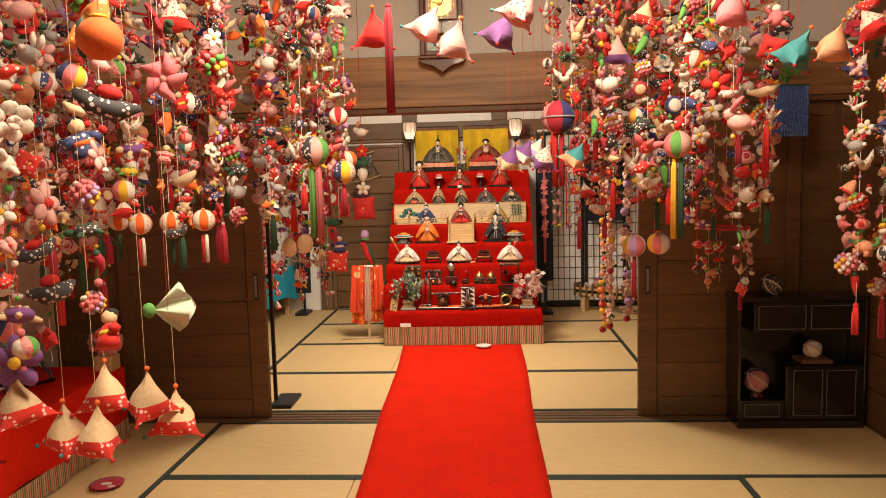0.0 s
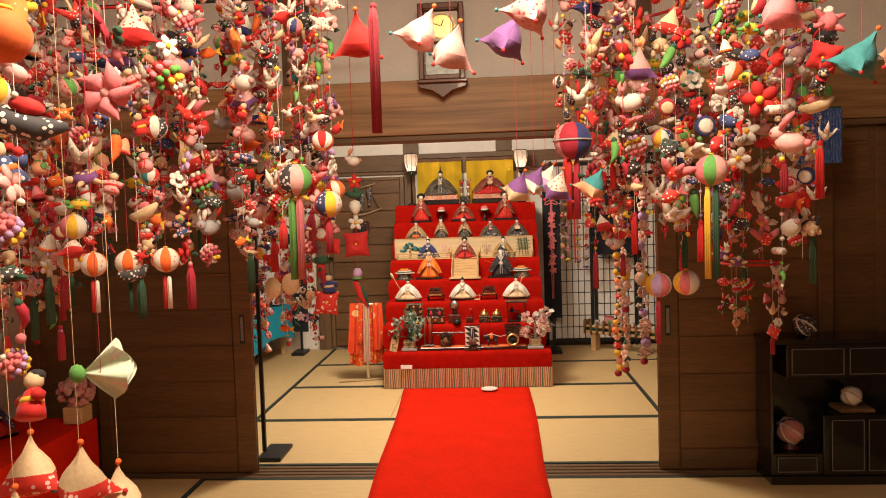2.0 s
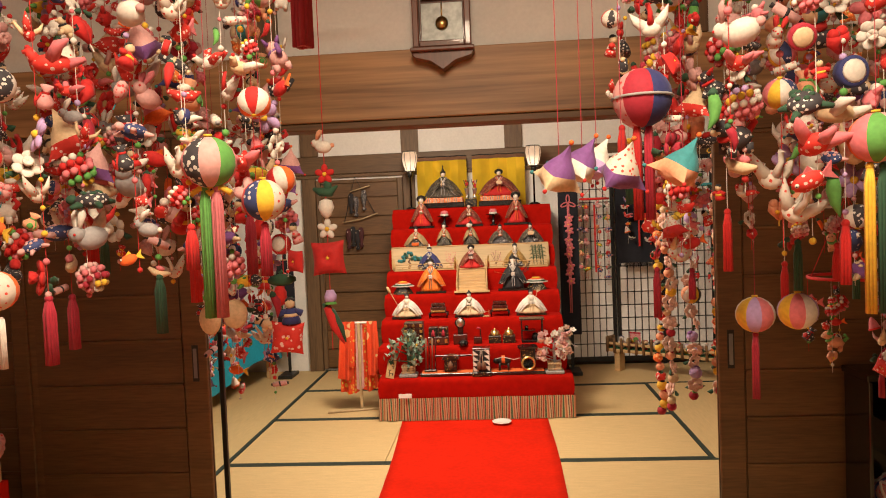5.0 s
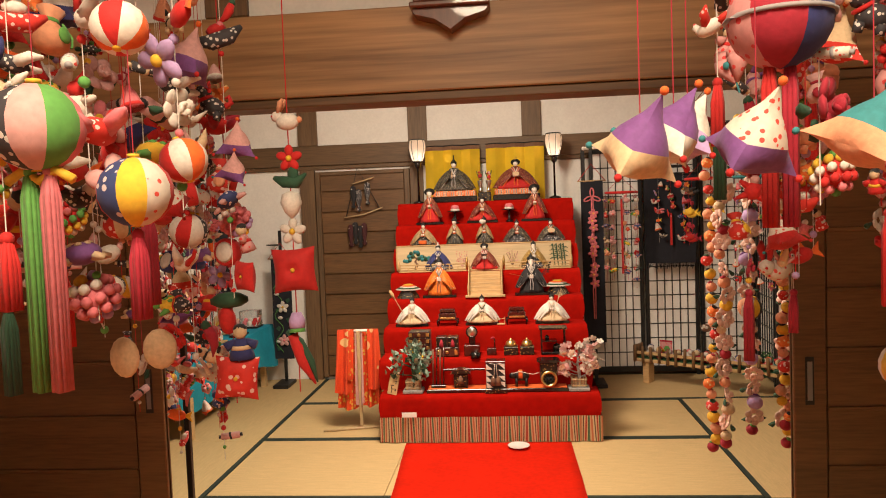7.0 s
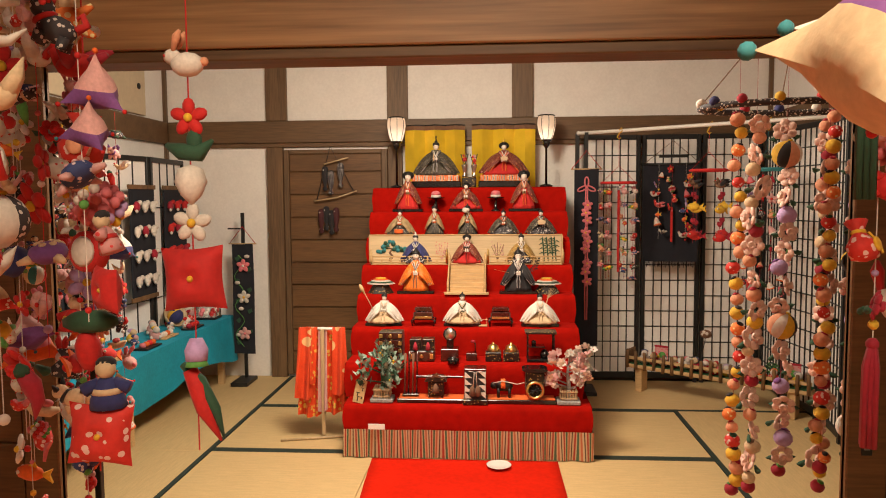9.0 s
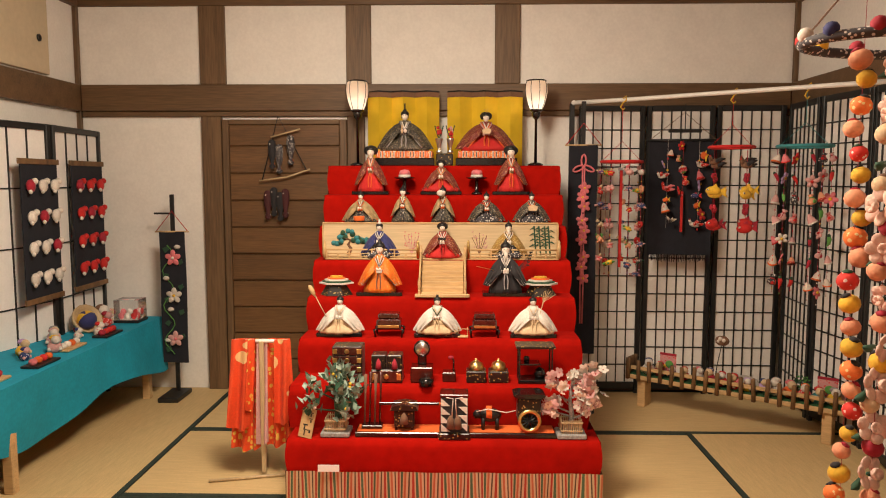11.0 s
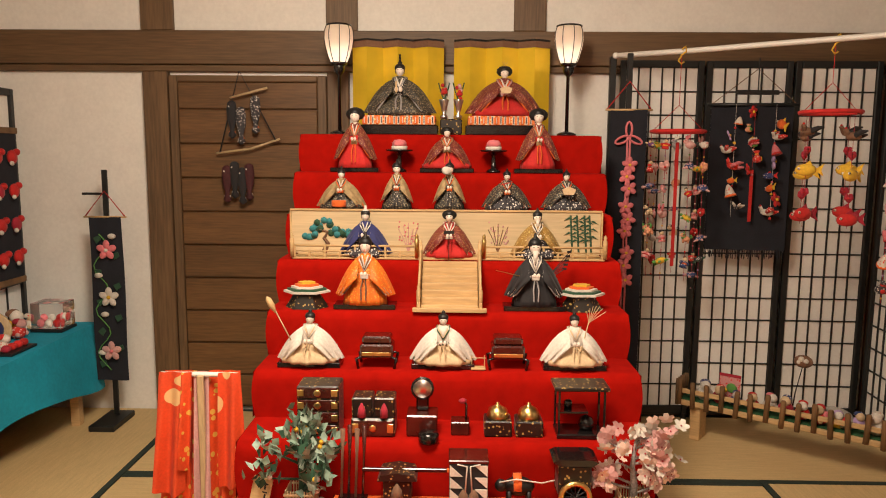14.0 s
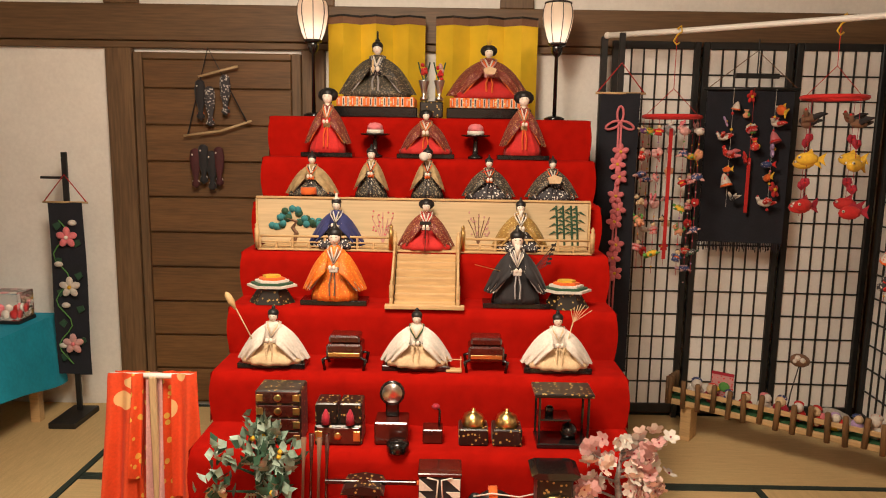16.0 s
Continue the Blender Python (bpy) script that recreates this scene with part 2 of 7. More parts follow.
    def prism(self, poly, y0, y1, m, at=None, smooth=False):
        """A flat outline in x and z, with thickness along y."""
        n = len(poly)
        vs = [(x, y0, z) for x, z in poly] + [(x, y1, z) for x, z in poly]
        fs = [tuple(range(n)), tuple(range(2 * n - 1, n - 1, -1))] + [(i, n + i, n + (i + 1) % n, (i + 1) % n) for i in range(n)]
        return self.add(vs, fs, m, smooth, at)

    def sheet(self, fn, nu, nv, m, at=None, smooth=True):
        """A surface from fn(u, v) over the unit square."""
        vs = [fn(i / nu, j / nv) for j in range(nv + 1) for i in range(nu + 1)]
        fs = [(j * (nu + 1) + i, j * (nu + 1) + i + 1, (j + 1) * (nu + 1) + i + 1, (j + 1) * (nu + 1) + i) for j in range(nv) for i in range(nu)]
        return self.add(vs, fs, m, smooth, at)

    def data(self, name):
        me = bpy.data.meshes.new(name)
        me.from_pydata(self.v, [], self.f)
        for m in self.mats:
            me.materials.append(m)
        me.polygons.foreach_set("material_index", self.k)
        me.polygons.foreach_set("use_smooth", self.s)
        bm = bmesh.new()
        bm.from_mesh(me)
        bmesh.ops.recalc_face_normals(bm, faces=bm.faces)
        bm.to_mesh(me)
        bm.free()
        return me


def thing(name, mesh=None, label="", category="", group="", kind="", at=None):
    ob = new(name, mesh.data(name) if mesh is not None else None)
    if at is not None:
        ob.matrix_world = at
    return tagged(ob, label, category, group, kind)


def part(name, mesh, parent, label="", at=None):
    ob = new(name, mesh.data(name) if isinstance(mesh, Mesh) else mesh)
    ob.parent = parent
    if at is not None:
        ob.matrix_basis = at
    if label:
        ob["label"] = label
    return ob


def slab(name, x0, x1, y0, y1, z0, z1, m, label="", category="", kind="structure", bev=0.004):
    return thing(name, Mesh().box(((x0 + x1) / 2, (y0 + y1) / 2, (z0 + z1) / 2), (x1 - x0, y1 - y0, z1 - z0), m, bev), label, category, "", kind)


def bx(x0, x1, y0, y1, z0, z1, m, bev=0.004):
    return Mesh().box(((x0 + x1) / 2, (y0 + y1) / 2, (z0 + z1) / 2), (x1 - x0, y1 - y0, z1 - z0), m, bev)


def add_box(me, x0, x1, y0, y1, z0, z1, m, bev=0.004):
    return me.box(((x0 + x1) / 2, (y0 + y1) / 2, (z0 + z1) / 2), (x1 - x0, y1 - y0, z1 - z0), m, bev)


# ---- the two rooms ----
LEFT, RIGHT_A, RIGHT_B, BACK, FRONT = -2.5, 2.21, 2.13, 7.86, -1.6
floor = slab("floor", LEFT - 0.1, RIGHT_A + 0.1, FRONT - 0.1, BACK + 0.1, -0.16, -0.05, WOOD_RAIL, "wooden subfloor under the tatami mats", "floor")
wall_left = slab("wall_left", LEFT - 0.12, LEFT, FRONT, BACK + 0.12, -0.05, 2.95, PLASTER, "white plastered wall", "wall")
wall_front = slab("wall_front", LEFT - 0.12, RIGHT_A + 0.12, FRONT - 0.12, FRONT, -0.05, 2.95, PLASTER, "white plastered wall", "wall")
wall_back = slab("wall_back", LEFT - 0.12, RIGHT_A + 0.12, BACK, BACK + 0.12, -0.05, 2.95, PLASTER, "white plastered wall with brown timber framing", "wall")
wall_right_back = slab("wall_right_back", RIGHT_B, RIGHT_A + 0.12, 4.42, BACK, -0.05, 2.95, PLASTER, "white plastered wall", "wall")
wall_right_front = slab("wall_right_front", RIGHT_A, RIGHT_A + 0.12, FRONT, 4.42, -0.05, 2.95, WOOD_DARK, "dark brown boarded wall", "wall")
for j in range(9):
    for k in range(8):
        part("plank", bx(RIGHT_A - 0.012, RIGHT_A, -1.5 + 0.7 * k, -0.805 + 0.7 * k, 0.02 + 0.2 * j, 0.212 + 0.2 * j, WOOD_DARK, 0.004), wall_right_front)
ceiling_front = slab("ceiling_front", LEFT - 0.12, RIGHT_A + 0.12, FRONT, 4.3, 2.9, 2.98, WOOD_CEIL, "brown board ceiling", "ceiling")
cm = Mesh()
add_box(cm, LEFT, RIGHT_B, 4.4, BACK, 2.66, 2.74, WOOD_CEIL)
for k in range(8):
    add_box(cm, LEFT, RIGHT_B, 4.6 + 0.45 * k, 4.635 + 0.45 * k, 2.63, 2.659, WOOD_CEIL)
thing("ceiling_back", cm, "red-brown board ceiling with thin battens", "ceiling", "", "structure")

# timber frame of the back room
for name, b in dict(trim_rail=(LEFT + 0.045, RIGHT_B - 0.045, BACK - 0.045, BACK, 1.835, 2.003), trim_rail_lower=(LEFT + 0.04, RIGHT_B - 0.04, BACK - 0.03, BACK, 1.80, 1.833),
                    trim_top=(LEFT, RIGHT_B, BACK - 0.03, BACK, 2.50, 2.658), baseboard=(-0.6, RIGHT_B, BACK - 0.012, BACK, 0.0, 0.045)).items():
    slab(name, *b, WOOD_RAIL, "brown stained timber rail along the white wall", "trim")
for i, (a, b) in enumerate(((-1.68, -1.515), (-0.735, -0.575), (0.215, 0.375))):
    slab("trim_post_%d" % (i + 1), a, b, BACK - 0.032, BACK, 2.005, 2.498, WOOD_POST, "brown timber post set in white plaster", "trim")
slab("trim_corner_left", LEFT, LEFT + 0.03, BACK - 0.03, BACK, 0, 2.66, WOOD_POST, "brown timber corner post", "trim")
slab("trim_corner_right", RIGHT_B - 0.03, RIGHT_B, BACK - 0.03, BACK, 0, 2.66, WOOD_POST, "brown timber corner post", "trim")
for nm, x0, x1 in (("left", LEFT, LEFT + 0.045), ("right", RIGHT_B - 0.045, RIGHT_B)):
    slab("trim_side_rail_" + nm, x0, x1, 4.45, BACK - 0.046, 1.835, 2.003, WOOD_RAIL, "brown timber rail on the side wall", "trim")
    slab("trim_side_top_" + nm, x0, x1, 4.45, BACK - 0.031, 2.50, 2.658, WOOD_RAIL, "brown timber beam on the side wall", "trim")
    slab("trim_side_post_" + nm, x0 + 0.003, x1 - 0.003, 6.0, 6.12, 0, 1.834, WOOD_POST, "brown timber post on the side wall", "trim")
slab("trim_side_upper_post", RIGHT_B - 0.04, RIGHT_B, 6.55, 6.68, 2.004, 2.499, WOOD_POST, "brown timber post on the side wall", "trim")
# cupboard panels high on the left wall
cup = thing("wall_cupboard", bx(LEFT, LEFT + 0.03, 4.9, 7.5, 2.02, 2.48, mat("cream_fusuma_paper", (0.6, 0.5, 0.34), 0.8, 0.06, 30, 0.05)), "cream sliding cupboard doors high on the wall", "cupboard", "", "structure")
for y in (5.75, 6.6, 7.4):
    part("pull", Mesh().lathe([(0.022, 0), (0.022, 0.006), (0.014, 0.006), (0.012, 0.002)], BLACK_WOOD, 12, pose(LEFT + 0.03, y, 2.22, 0, 90, 0)), cup, "round black pull")

# boarded door in the back wall
door = thing("door_1", bx(-1.545, -0.735, BACK - 0.02, BACK - 0.001, 0.02, 1.78, WOOD_DARK, 0.002), "closed brown boarded door with horizontal boards", "door", "", "structure")
for k in range(10):
    z0 = 0.03 + 0.1755 * k
    part("plank", bx(-1.50, -0.785, BACK - 0.036, BACK - 0.0205, z0 + 0.004, min(z0 + 0.170, 1.745), WOOD_DARK, 0.005), door)
for a, b in ((-1.545, -1.503), (-0.782, -0.735)):
    part("stile", bx(a, b, BACK - 0.042, BACK - 0.0205, 0.02, 1.78, WOOD_POST), door)
part("rail", bx(-1.502, -0.783, BACK - 0.04, BACK - 0.0205, 1.748, 1.78, WOOD_RAIL), door)
slab("trim_door_left", -1.675, -1.55, BACK - 0.05, BACK, 0, 1.799, WOOD_POST, "brown timber door post", "trim")
slab("trim_door_right", -0.73, -0.62, BACK - 0.05, BACK, 0, 1.799, WOOD_POST, "brown timber door post", "trim")

# partition between the rooms: beam, plaster above, track, boarded sliding doors
PY = 4.25
CEDAR = mat("grained_cedar_beam", (0.30, 0.15, 0.06), 0.5, 0.4, 5, 0.25, stretch=(0.35, 6, 9), second=(0.52, 0.29, 0.125))
slab("beam", LEFT, RIGHT_A, PY, PY + 0.15, 1.815, 2.10, CEDAR, "thick grained cedar beam over the opening", "beam")
slab("trim_lintel", LEFT, RIGHT_A, PY + 0.012, PY + 0.14, 1.783, 1.813, WOOD_RAIL, "grooved brown door-head rail under the beam", "trim")
slab("wall_partition_upper", LEFT, RIGHT_A, PY + 0.035, PY + 0.115, 2.101, 2.95, PLASTER, "white plaster above the beam", "wall")
for i, (a, b) in enumerate(((-0.937, -0.787), (0.87, 1.0))):
    slab("trim_partition_post_%d" % (i + 1), a, b, PY + 0.005, PY + 0.034, 2.102, 2.899, WOOD_POST, "brown timber post in the plaster above the beam", "trim")
slab("trim_partition_top", LEFT, RIGHT_A, PY + 0.002, PY + 0.034, 2.62, 2.75, WOOD_RAIL, "brown rail in the plaster above the beam", "trim")
sill = thing("sill", bx(LEFT, RIGHT_A, 4.185, 4.365, -0.05, -0.012, WOOD_RAIL), "worn wooden sliding-door track between the rooms", "door track", "", "structure")
for k in range(4):
    part("ridge", bx(LEFT, RIGHT_A, 4.188 + 0.047 * k, 4.217 + 0.047 * k, -0.0125, 0.002, WOOD_RAIL, 0.003), sill)


def boarded_door(name, x0, x1, y, lead, label):
    d = thing(name, bx(x0, x1, y + 0.008, y + 0.024, 0.004, 1.78, WOOD_DARK, 0.002), label, "sliding door", "", "structure")
    for a, b in ((x0, x0 + (0.105 if lead < 0 else 0.075)), (x1 - (0.075 if lead < 0 else 0.105), x1)):
        part("stile", bx(a, b, y - 0.004, y + 0.034, 0.004, 1.78, WOOD_DARK, 0.004), d)
    a, b = x0 + 0.11, x1 - 0.11
    part("rail", bx(a, b, y - 0.002, y + 0.032, 0.004, 0.115, WOOD_DARK), d)
    part("rail", bx(a, b, y - 0.002, y + 0.032, 1.70, 1.78, WOOD_DARK), d)
    for k in range(8):
        z = 0.12 + 0.1975 * k
        part("plank", Mesh().prism([(a, z), (b, z), (b, z + 0.193), (a, z + 0.193)], y + 0.0005, y + 0.0075, WOOD_DARK), d)
        part("batten", bx(a, b, y - 0.007, y + 0.0, z + 0.183, z + 0.197, WOOD_DARK, 0.003), d)
    px = x1 - 0.05 if lead > 0 else x0 + 0.05
    pull = part("pull", bx(px - 0.014, px + 0.014, y - 0.0065, y - 0.0035, 0.72, 0.88, BLACK_WOOD, 0.002), d, "dark recessed metal pull")
    part("recess", bx(px - 0.008, px + 0.008, y - 0.0085, y - 0.0066, 0.735, 0.865, CHROME_GREY, 0.001), pull)
    return d


boarded_door("door_2", -2.06, -1.172, 4.262, 1, "dark brown boarded sliding door standing open")
boarded_door("door_3", 1.008, 1.90, 4.262, -1, "dark brown boarded sliding door standing open")
boarded_door("door_4", -2.5, -1.62, 4.31, 1, "dark brown boarded sliding door behind another")
boarded_door("door_5", 1.46, 2.21, 4.31, -1, "dark brown boarded sliding door behind another")


def tatami(x0, x1, y0, y1):
    turned = (y1 - y0) > (x1 - x0) * 1.02
    g = 0.0012
    t = part("tatami_mat", bx(x0 + g, x1 - g, y0 + g, y1 - g, -0.05, 0.0, TATAMI_T if turned else TATAMI, 0.003), floor, "straw-coloured rush tatami mat")
    for s in (0, 1):
        w = 0.028
        if turned:
            a = x0 + g if s == 0 else x1 - g - w
            part("edging", bx(a, a + w, y0 + g, y1 - g, -0.01, 0.0022, HERI, 0.001), t)
        else:
            a = y0 + g if s == 0 else y1 - g - w
            part("edging", bx(x0 + g, x1 - g, a, a + w, -0.01, 0.0022, HERI, 0.001), t)


for q in ((-2.5, -1.505, 4.37, 6.16), (-2.5, -1.505, 6.16, 7.85), (-1.505, 0.33, 4.37, 5.255), (0.33, 2.12, 4.37, 5.255), (-1.505, -0.58, 5.255, 6.185), (-0.58, 1.247, 5.255, 6.165),
          (1.247, 2.12, 5.255, 7.04), (-1.505, 0.33, 6.185, 7.04), (0.33, 1.247, 6.165, 7.04), (-1.505, 0.33, 7.04, 7.85), (0.33, 2.12, 7.04, 7.85),
          (-2.5, -1.43, 2.4, 4.18), (-2.5, -1.43, 0.6, 2.4), (-1.43, 0.4, 3.4, 4.18), (0.4, 2.2, 3.4, 4.18), (-1.43, -0.5, 2.46, 3.4), (-0.5, 1.28, 2.5, 3.4), (1.28, 2.2, 1.6, 3.4),
          (-1.43, 0.4, 1.6, 2.46), (0.4, 1.28, 1.6, 2.5), (-1.43, 0.4, 0.7, 1.6), (0.4, 2.2, 0.7, 1.6), (-2.5, -0.6, -0.2, 0.6), (-0.6, 1.2, -0.2, 0.7), (1.2, 2.2, -1.1, 0.7), (-2.5, 1.2, -1.1, -0.2), (-2.5, 2.2, -1.6, -1.1)):
    tatami(*q)

# red carpet runner
car = Mesh()
car.sheet(lambda u, v: (-0.03 - 0.05 * max(0, v - 0.6) / 0.4 + (u - 0.5) * (0.87 + 0.125 * max(0, v - 0.6) / 0.4) + 0.006 * math.sin(v * 23), -1.2 + 7.28 * v,
                        0.006 + 0.0035 * max(0, math.sin(v * 61 + u * 2)) ** 8 + 0.004 * max(0, math.sin(v * 17 + 1.1 + u)) ** 20), 16, 220, RED_FELT)
ob = thing("carpet_runner", car, "bright scarlet felt runner with slight creases", "carpet")
sol = ob.modifiers.new("thick", "SOLIDIFY")
sol.thickness = 0.004

# ---- stepped doll stand ----
TX0, TX1 = -0.755, 0.56
TIERS = [(6.10, 0.295), (6.25, 0.485), (6.46, 0.65), (6.66, 0.815), (6.83, 0.98), (7.0, 1.145), (7.15, 1.31), (7.28, 1.475)]
stand = thing("doll_stand", None, "stepped display stand draped in scarlet felt", "display stand")
stand.location = (0, 0, 0)
STRIPE = bpy.data.materials.new("striped_fringe_cloth")
STRIPE.use_nodes = True
nt = STRIPE.node_tree
tc = nt.nodes.new("ShaderNodeTexCoord")
sp = nt.nodes.new("ShaderNodeSeparateXYZ")
nt.links.new(tc.outputs["Object"], sp.inputs[0])
su = nt.nodes.new("ShaderNodeMath")
su.operation = "ADD"
nt.links.new(sp.outputs["X"], su.inputs[0])
nt.links.new(sp.outputs["Y"], su.inputs[1])
mu = nt.nodes.new("ShaderNodeMath")
mu.operation = "MULTIPLY"
mu.inputs[1].default_value = 17.0
nt.links.new(su.outputs[0], mu.inputs[0])
fr = nt.nodes.new("ShaderNodeMath")
fr.operation = "FRACT"
nt.links.new(mu.outputs[0], fr.inputs[0])
rp = nt.nodes.new("ShaderNodeValToRGB")
rp.color_ramp.interpolation = "CONSTANT"
rp.color_ramp.elements[0].color = (0.5, 0.34, 0.2, 1)
rp.color_ramp.elements[1].position, rp.color_ramp.elements[1].color = 0.9, (0.1, 0.06, 0.03, 1)
for p, c in ((0.14, (0.35, 0.04, 0.02, 1)), (0.28, (0.5, 0.34, 0.2, 1)), (0.36, (0.07, 0.12, 0.06, 1)), (0.52, (0.5, 0.3, 0.16, 1)), (0.62, (0.42, 0.12, 0.05, 1)), (0.76, (0.5, 0.36, 0.22, 1))):
    e = rp.color_ramp.elements.new(p)
    e.color = c
nt.links.new(fr.outputs[0], rp.inputs["Fac"])
nt.links.new(rp.outputs["Color"], nt.nodes["Principled BSDF"].inputs["Base Color"])
nt.nodes["Principled BSDF"].inputs["Roughness"].default_value = 0.9

for k, (y, z) in enumerate(TIERS):
    zb = TIERS[k - 1][1] if k else 0.15
    yb = TIERS[k + 1][0] + 0.01 if k < 7 else 7.76
    me = Mesh()
    # one felt step: riser with soft folds, rounded nose, flat tread
    w0, w1 = (TX0 + 0.02 * (k == 0), TX1 + 0.03 * (k == 0))

    def felt(u, v, y=y, z=z, zb=zb, yb=yb, k=k, w0=w0, w1=w1):
        x = w0 + (w1 - w0) * u
        fold = 0.006 * noise.noise((x * 5, k * 3.1, 0)) + 0.003 * noise.noise((x * 17, k * 7.1, v * 2))
        if v < 0.5:
            s = v / 0.5
            sag = 0.012 * noise.noise((x * 3, k, 4)) if s == 0 else 0
            return (x + (0.01 * math.sin(s * 3) * (1 if u > 0.98 else -1 if u < 0.02 else 0)), y + fold * (1 - s) - 0.002 * math.sin(s * 3.14), zb - 0.002 + (z - zb - 0.008) * s + (sag if k == 0 else 0))
        s = (v - 0.5) / 0.5
        return (x, y + 0.008 + (yb - y - 0.008) * s, z - 0.004 * max(0, 1 - s * 8))
    me.sheet(felt, 48, 14, STAND_FELT)
    # side cheeks
    for xx, sg in ((w0, -1), (w1, 1)):
        me.sheet(lambda u, v, xx=xx, sg=sg, k=k, y=y, yb=yb, z=z: (xx + sg * (0.004 + 0.006 * math.sin(u * 9 + k) * (1 - v)), y + 0.003 + (7.76 - y) * u, (z - 0.004) * v + 0.15 * (1 - v) * (k == 0) + (zb - 0.002) * (1 - v) * (k > 0)), 10, 4, STAND_FELT)
    part("step", me, stand)
me = Mesh()
add_box(me, TX0 + 0.03, TX1 - 0.0, 6.14, 7.74, 0.0, 0.14, BLACK_WOOD)
part("base", me, stand)
me = Mesh()
me.sheet(lambda u, v: (TX0 + 0.012 + (TX1 - TX0 + 0.03) * u, 6.092 + 0.007 * math.sin(u * 70) * (1 - v) + 0.004 * math.sin(u * 23), 0.005 + 0.155 * v), 160, 3, STRIPE)
for xx in (TX0 + 0.012, TX1 + 0.042):
    me.sheet(lambda u, v, xx=xx: (xx, 6.094 + 1.6 * u, 0.005 + 0.155 * v), 20, 2, STRIPE)
part("fringe", me, stand, "striped woven border cloth")
part("price_tag", bx(-0.60, -0.51, 6.076, 6.079, 0.165, 0.195, PAPER, 0.001), stand, "small white paper tag")


# ---- dolls ----
def put_doll(x, tier, name, label, mesh, y_in=0.09, turn=0.0, group="hina dolls on the stand"):
    y, z = TIERS[tier]
    return thing(name, mesh, label, "doll", group, "", pose(x, y + y_in, z + 0.001, 0, 0, turn))


def seated(robe, inner, trim_m, hgt=0.15, wid=0.12, hat="", hair_big=False, plinth=None, skirt=None, flare=1.0, beard=False, prop=""):
    """A seated court doll, facing -y."""
    m = Mesh()
    z0 = 0.0
    if plinth is not None:
        m.box((0, 0, 0.009), (wid * 1.18, 0.085, 0.018), plinth, 0.002)
        z0 = 0.018
    body = hgt * 0.70
    low = skirt if skirt is not None else inner

    def bell(prof, m1, sx, sy, pleats, deep, y=0.0):
        """A pleated bell of cloth; prof: radius and height."""
        n = 40
        vs, fs = [], []
        for j, (r, z) in enumerate(prof):
            for i in range(n):
                a = 2 * math.pi * i / n
                q = r * (1 + deep * (1 - j / (len(prof) - 1)) * math.sin(a * pleats + 0.6 * math.sin(3 * a)))
                vs.append((q * sx * math.cos(a), q * sy * math.sin(a) + y, z0 + z))
        for j in range(len(prof) - 1):
            for i in range(n):
                fs.append((j * n + i, j * n + (i + 1) % n, (j + 1) * n + (i + 1) % n, (j + 1) * n + i))
        m.add(vs, fs + [tuple(range(n))[::-1], tuple((len(prof) - 1) * n + i for i in range(n))], m1)

    upright = hgt > wid * 1.35
    if upright:
        bell([(0.40, 0.0), (0.39, body * 0.12), (0.27, body * 0.40), (0.17, body * 0.64), (0.13, body * 0.72)], low, wid, wid * 0.62, 13, 0.10, -wid * 0.04)
    else:
        bell([(0.50, 0.0), (0.52, body * 0.10), (0.40, body * 0.24), (0.22, body * 0.40), (0.14, body * 0.5)], low, wid, wid * 0.58, 11, 0.10, -wid * 0.08)
        for s in (-1, 1):
            m.ball((s * wid * 0.20, -wid * 0.20, z0 + body * 0.13), (wid * 0.20, wid * 0.13, body * 0.13), low, 10)
    bell([(0.27, body * 0.34), (0.22, body * 0.5), (0.20, body * 0.72), (0.17, body * 0.88), (0.06, body * 1.0)], robe, wid, wid * 0.6, 6, 0.05)
    # wide sleeves in layers, each a folded wedge from the shoulder to the ground
    drop = 0.16 if upright else 0.04
    for s in (-1, 1):
        for q, m1 in ((0, robe), (1, trim_m), (2, inner), (3, robe)):
            k = 1.0 - 0.10 * (q % 3) - (0.16 if q == 3 else 0)
            sh = Vector((s * wid * 0.13, wid * 0.03, z0 + body * 0.93))
            out = Vector((s * wid * 0.64 * k * flare, -wid * (0.02 + 0.035 * q), z0 + body * (drop + 0.03 + 0.03 * q)))
            wr = Vector((s * wid * 0.10, -wid * (0.30 + 0.012 * q), z0 + body * (0.64 - 0.02 * q)))
            hem = Vector((s * wid * 0.46 * k, -wid * (0.20 + 0.03 * q), z0 + body * (drop + 0.012 + 0.022 * q)))

            def wedge(off, sh=sh, out=out, wr=wr, hem=hem, q=q):
                def f(u, v):
                    top, bot = sh.lerp(out, u), wr.lerp(hem, u)
                    p = top.lerp(bot, v)
                    bulge = math.sin(math.pi * u) * math.sin(math.pi * v)
                    up = math.sin(math.pi * u) * (1 - v) * wid * 0.10
                    fold = wid * 0.034 * math.sin(v * 15 + u * 2 + q) * u
                    return (p.x, p.y + off * bulge - wid * 0.05 * bulge + fold, p.z + up)
                return f
            m.sheet(wedge(-wid * 0.06), 10, 12, m1).sheet(wedge(wid * 0.05), 10, 12, m1)
        m.ball((s * wid * 0.035, -wid * 0.34, z0 + body * 0.63), (wid * 0.035, wid * 0.03, wid * 0.045), SKIN, 7)
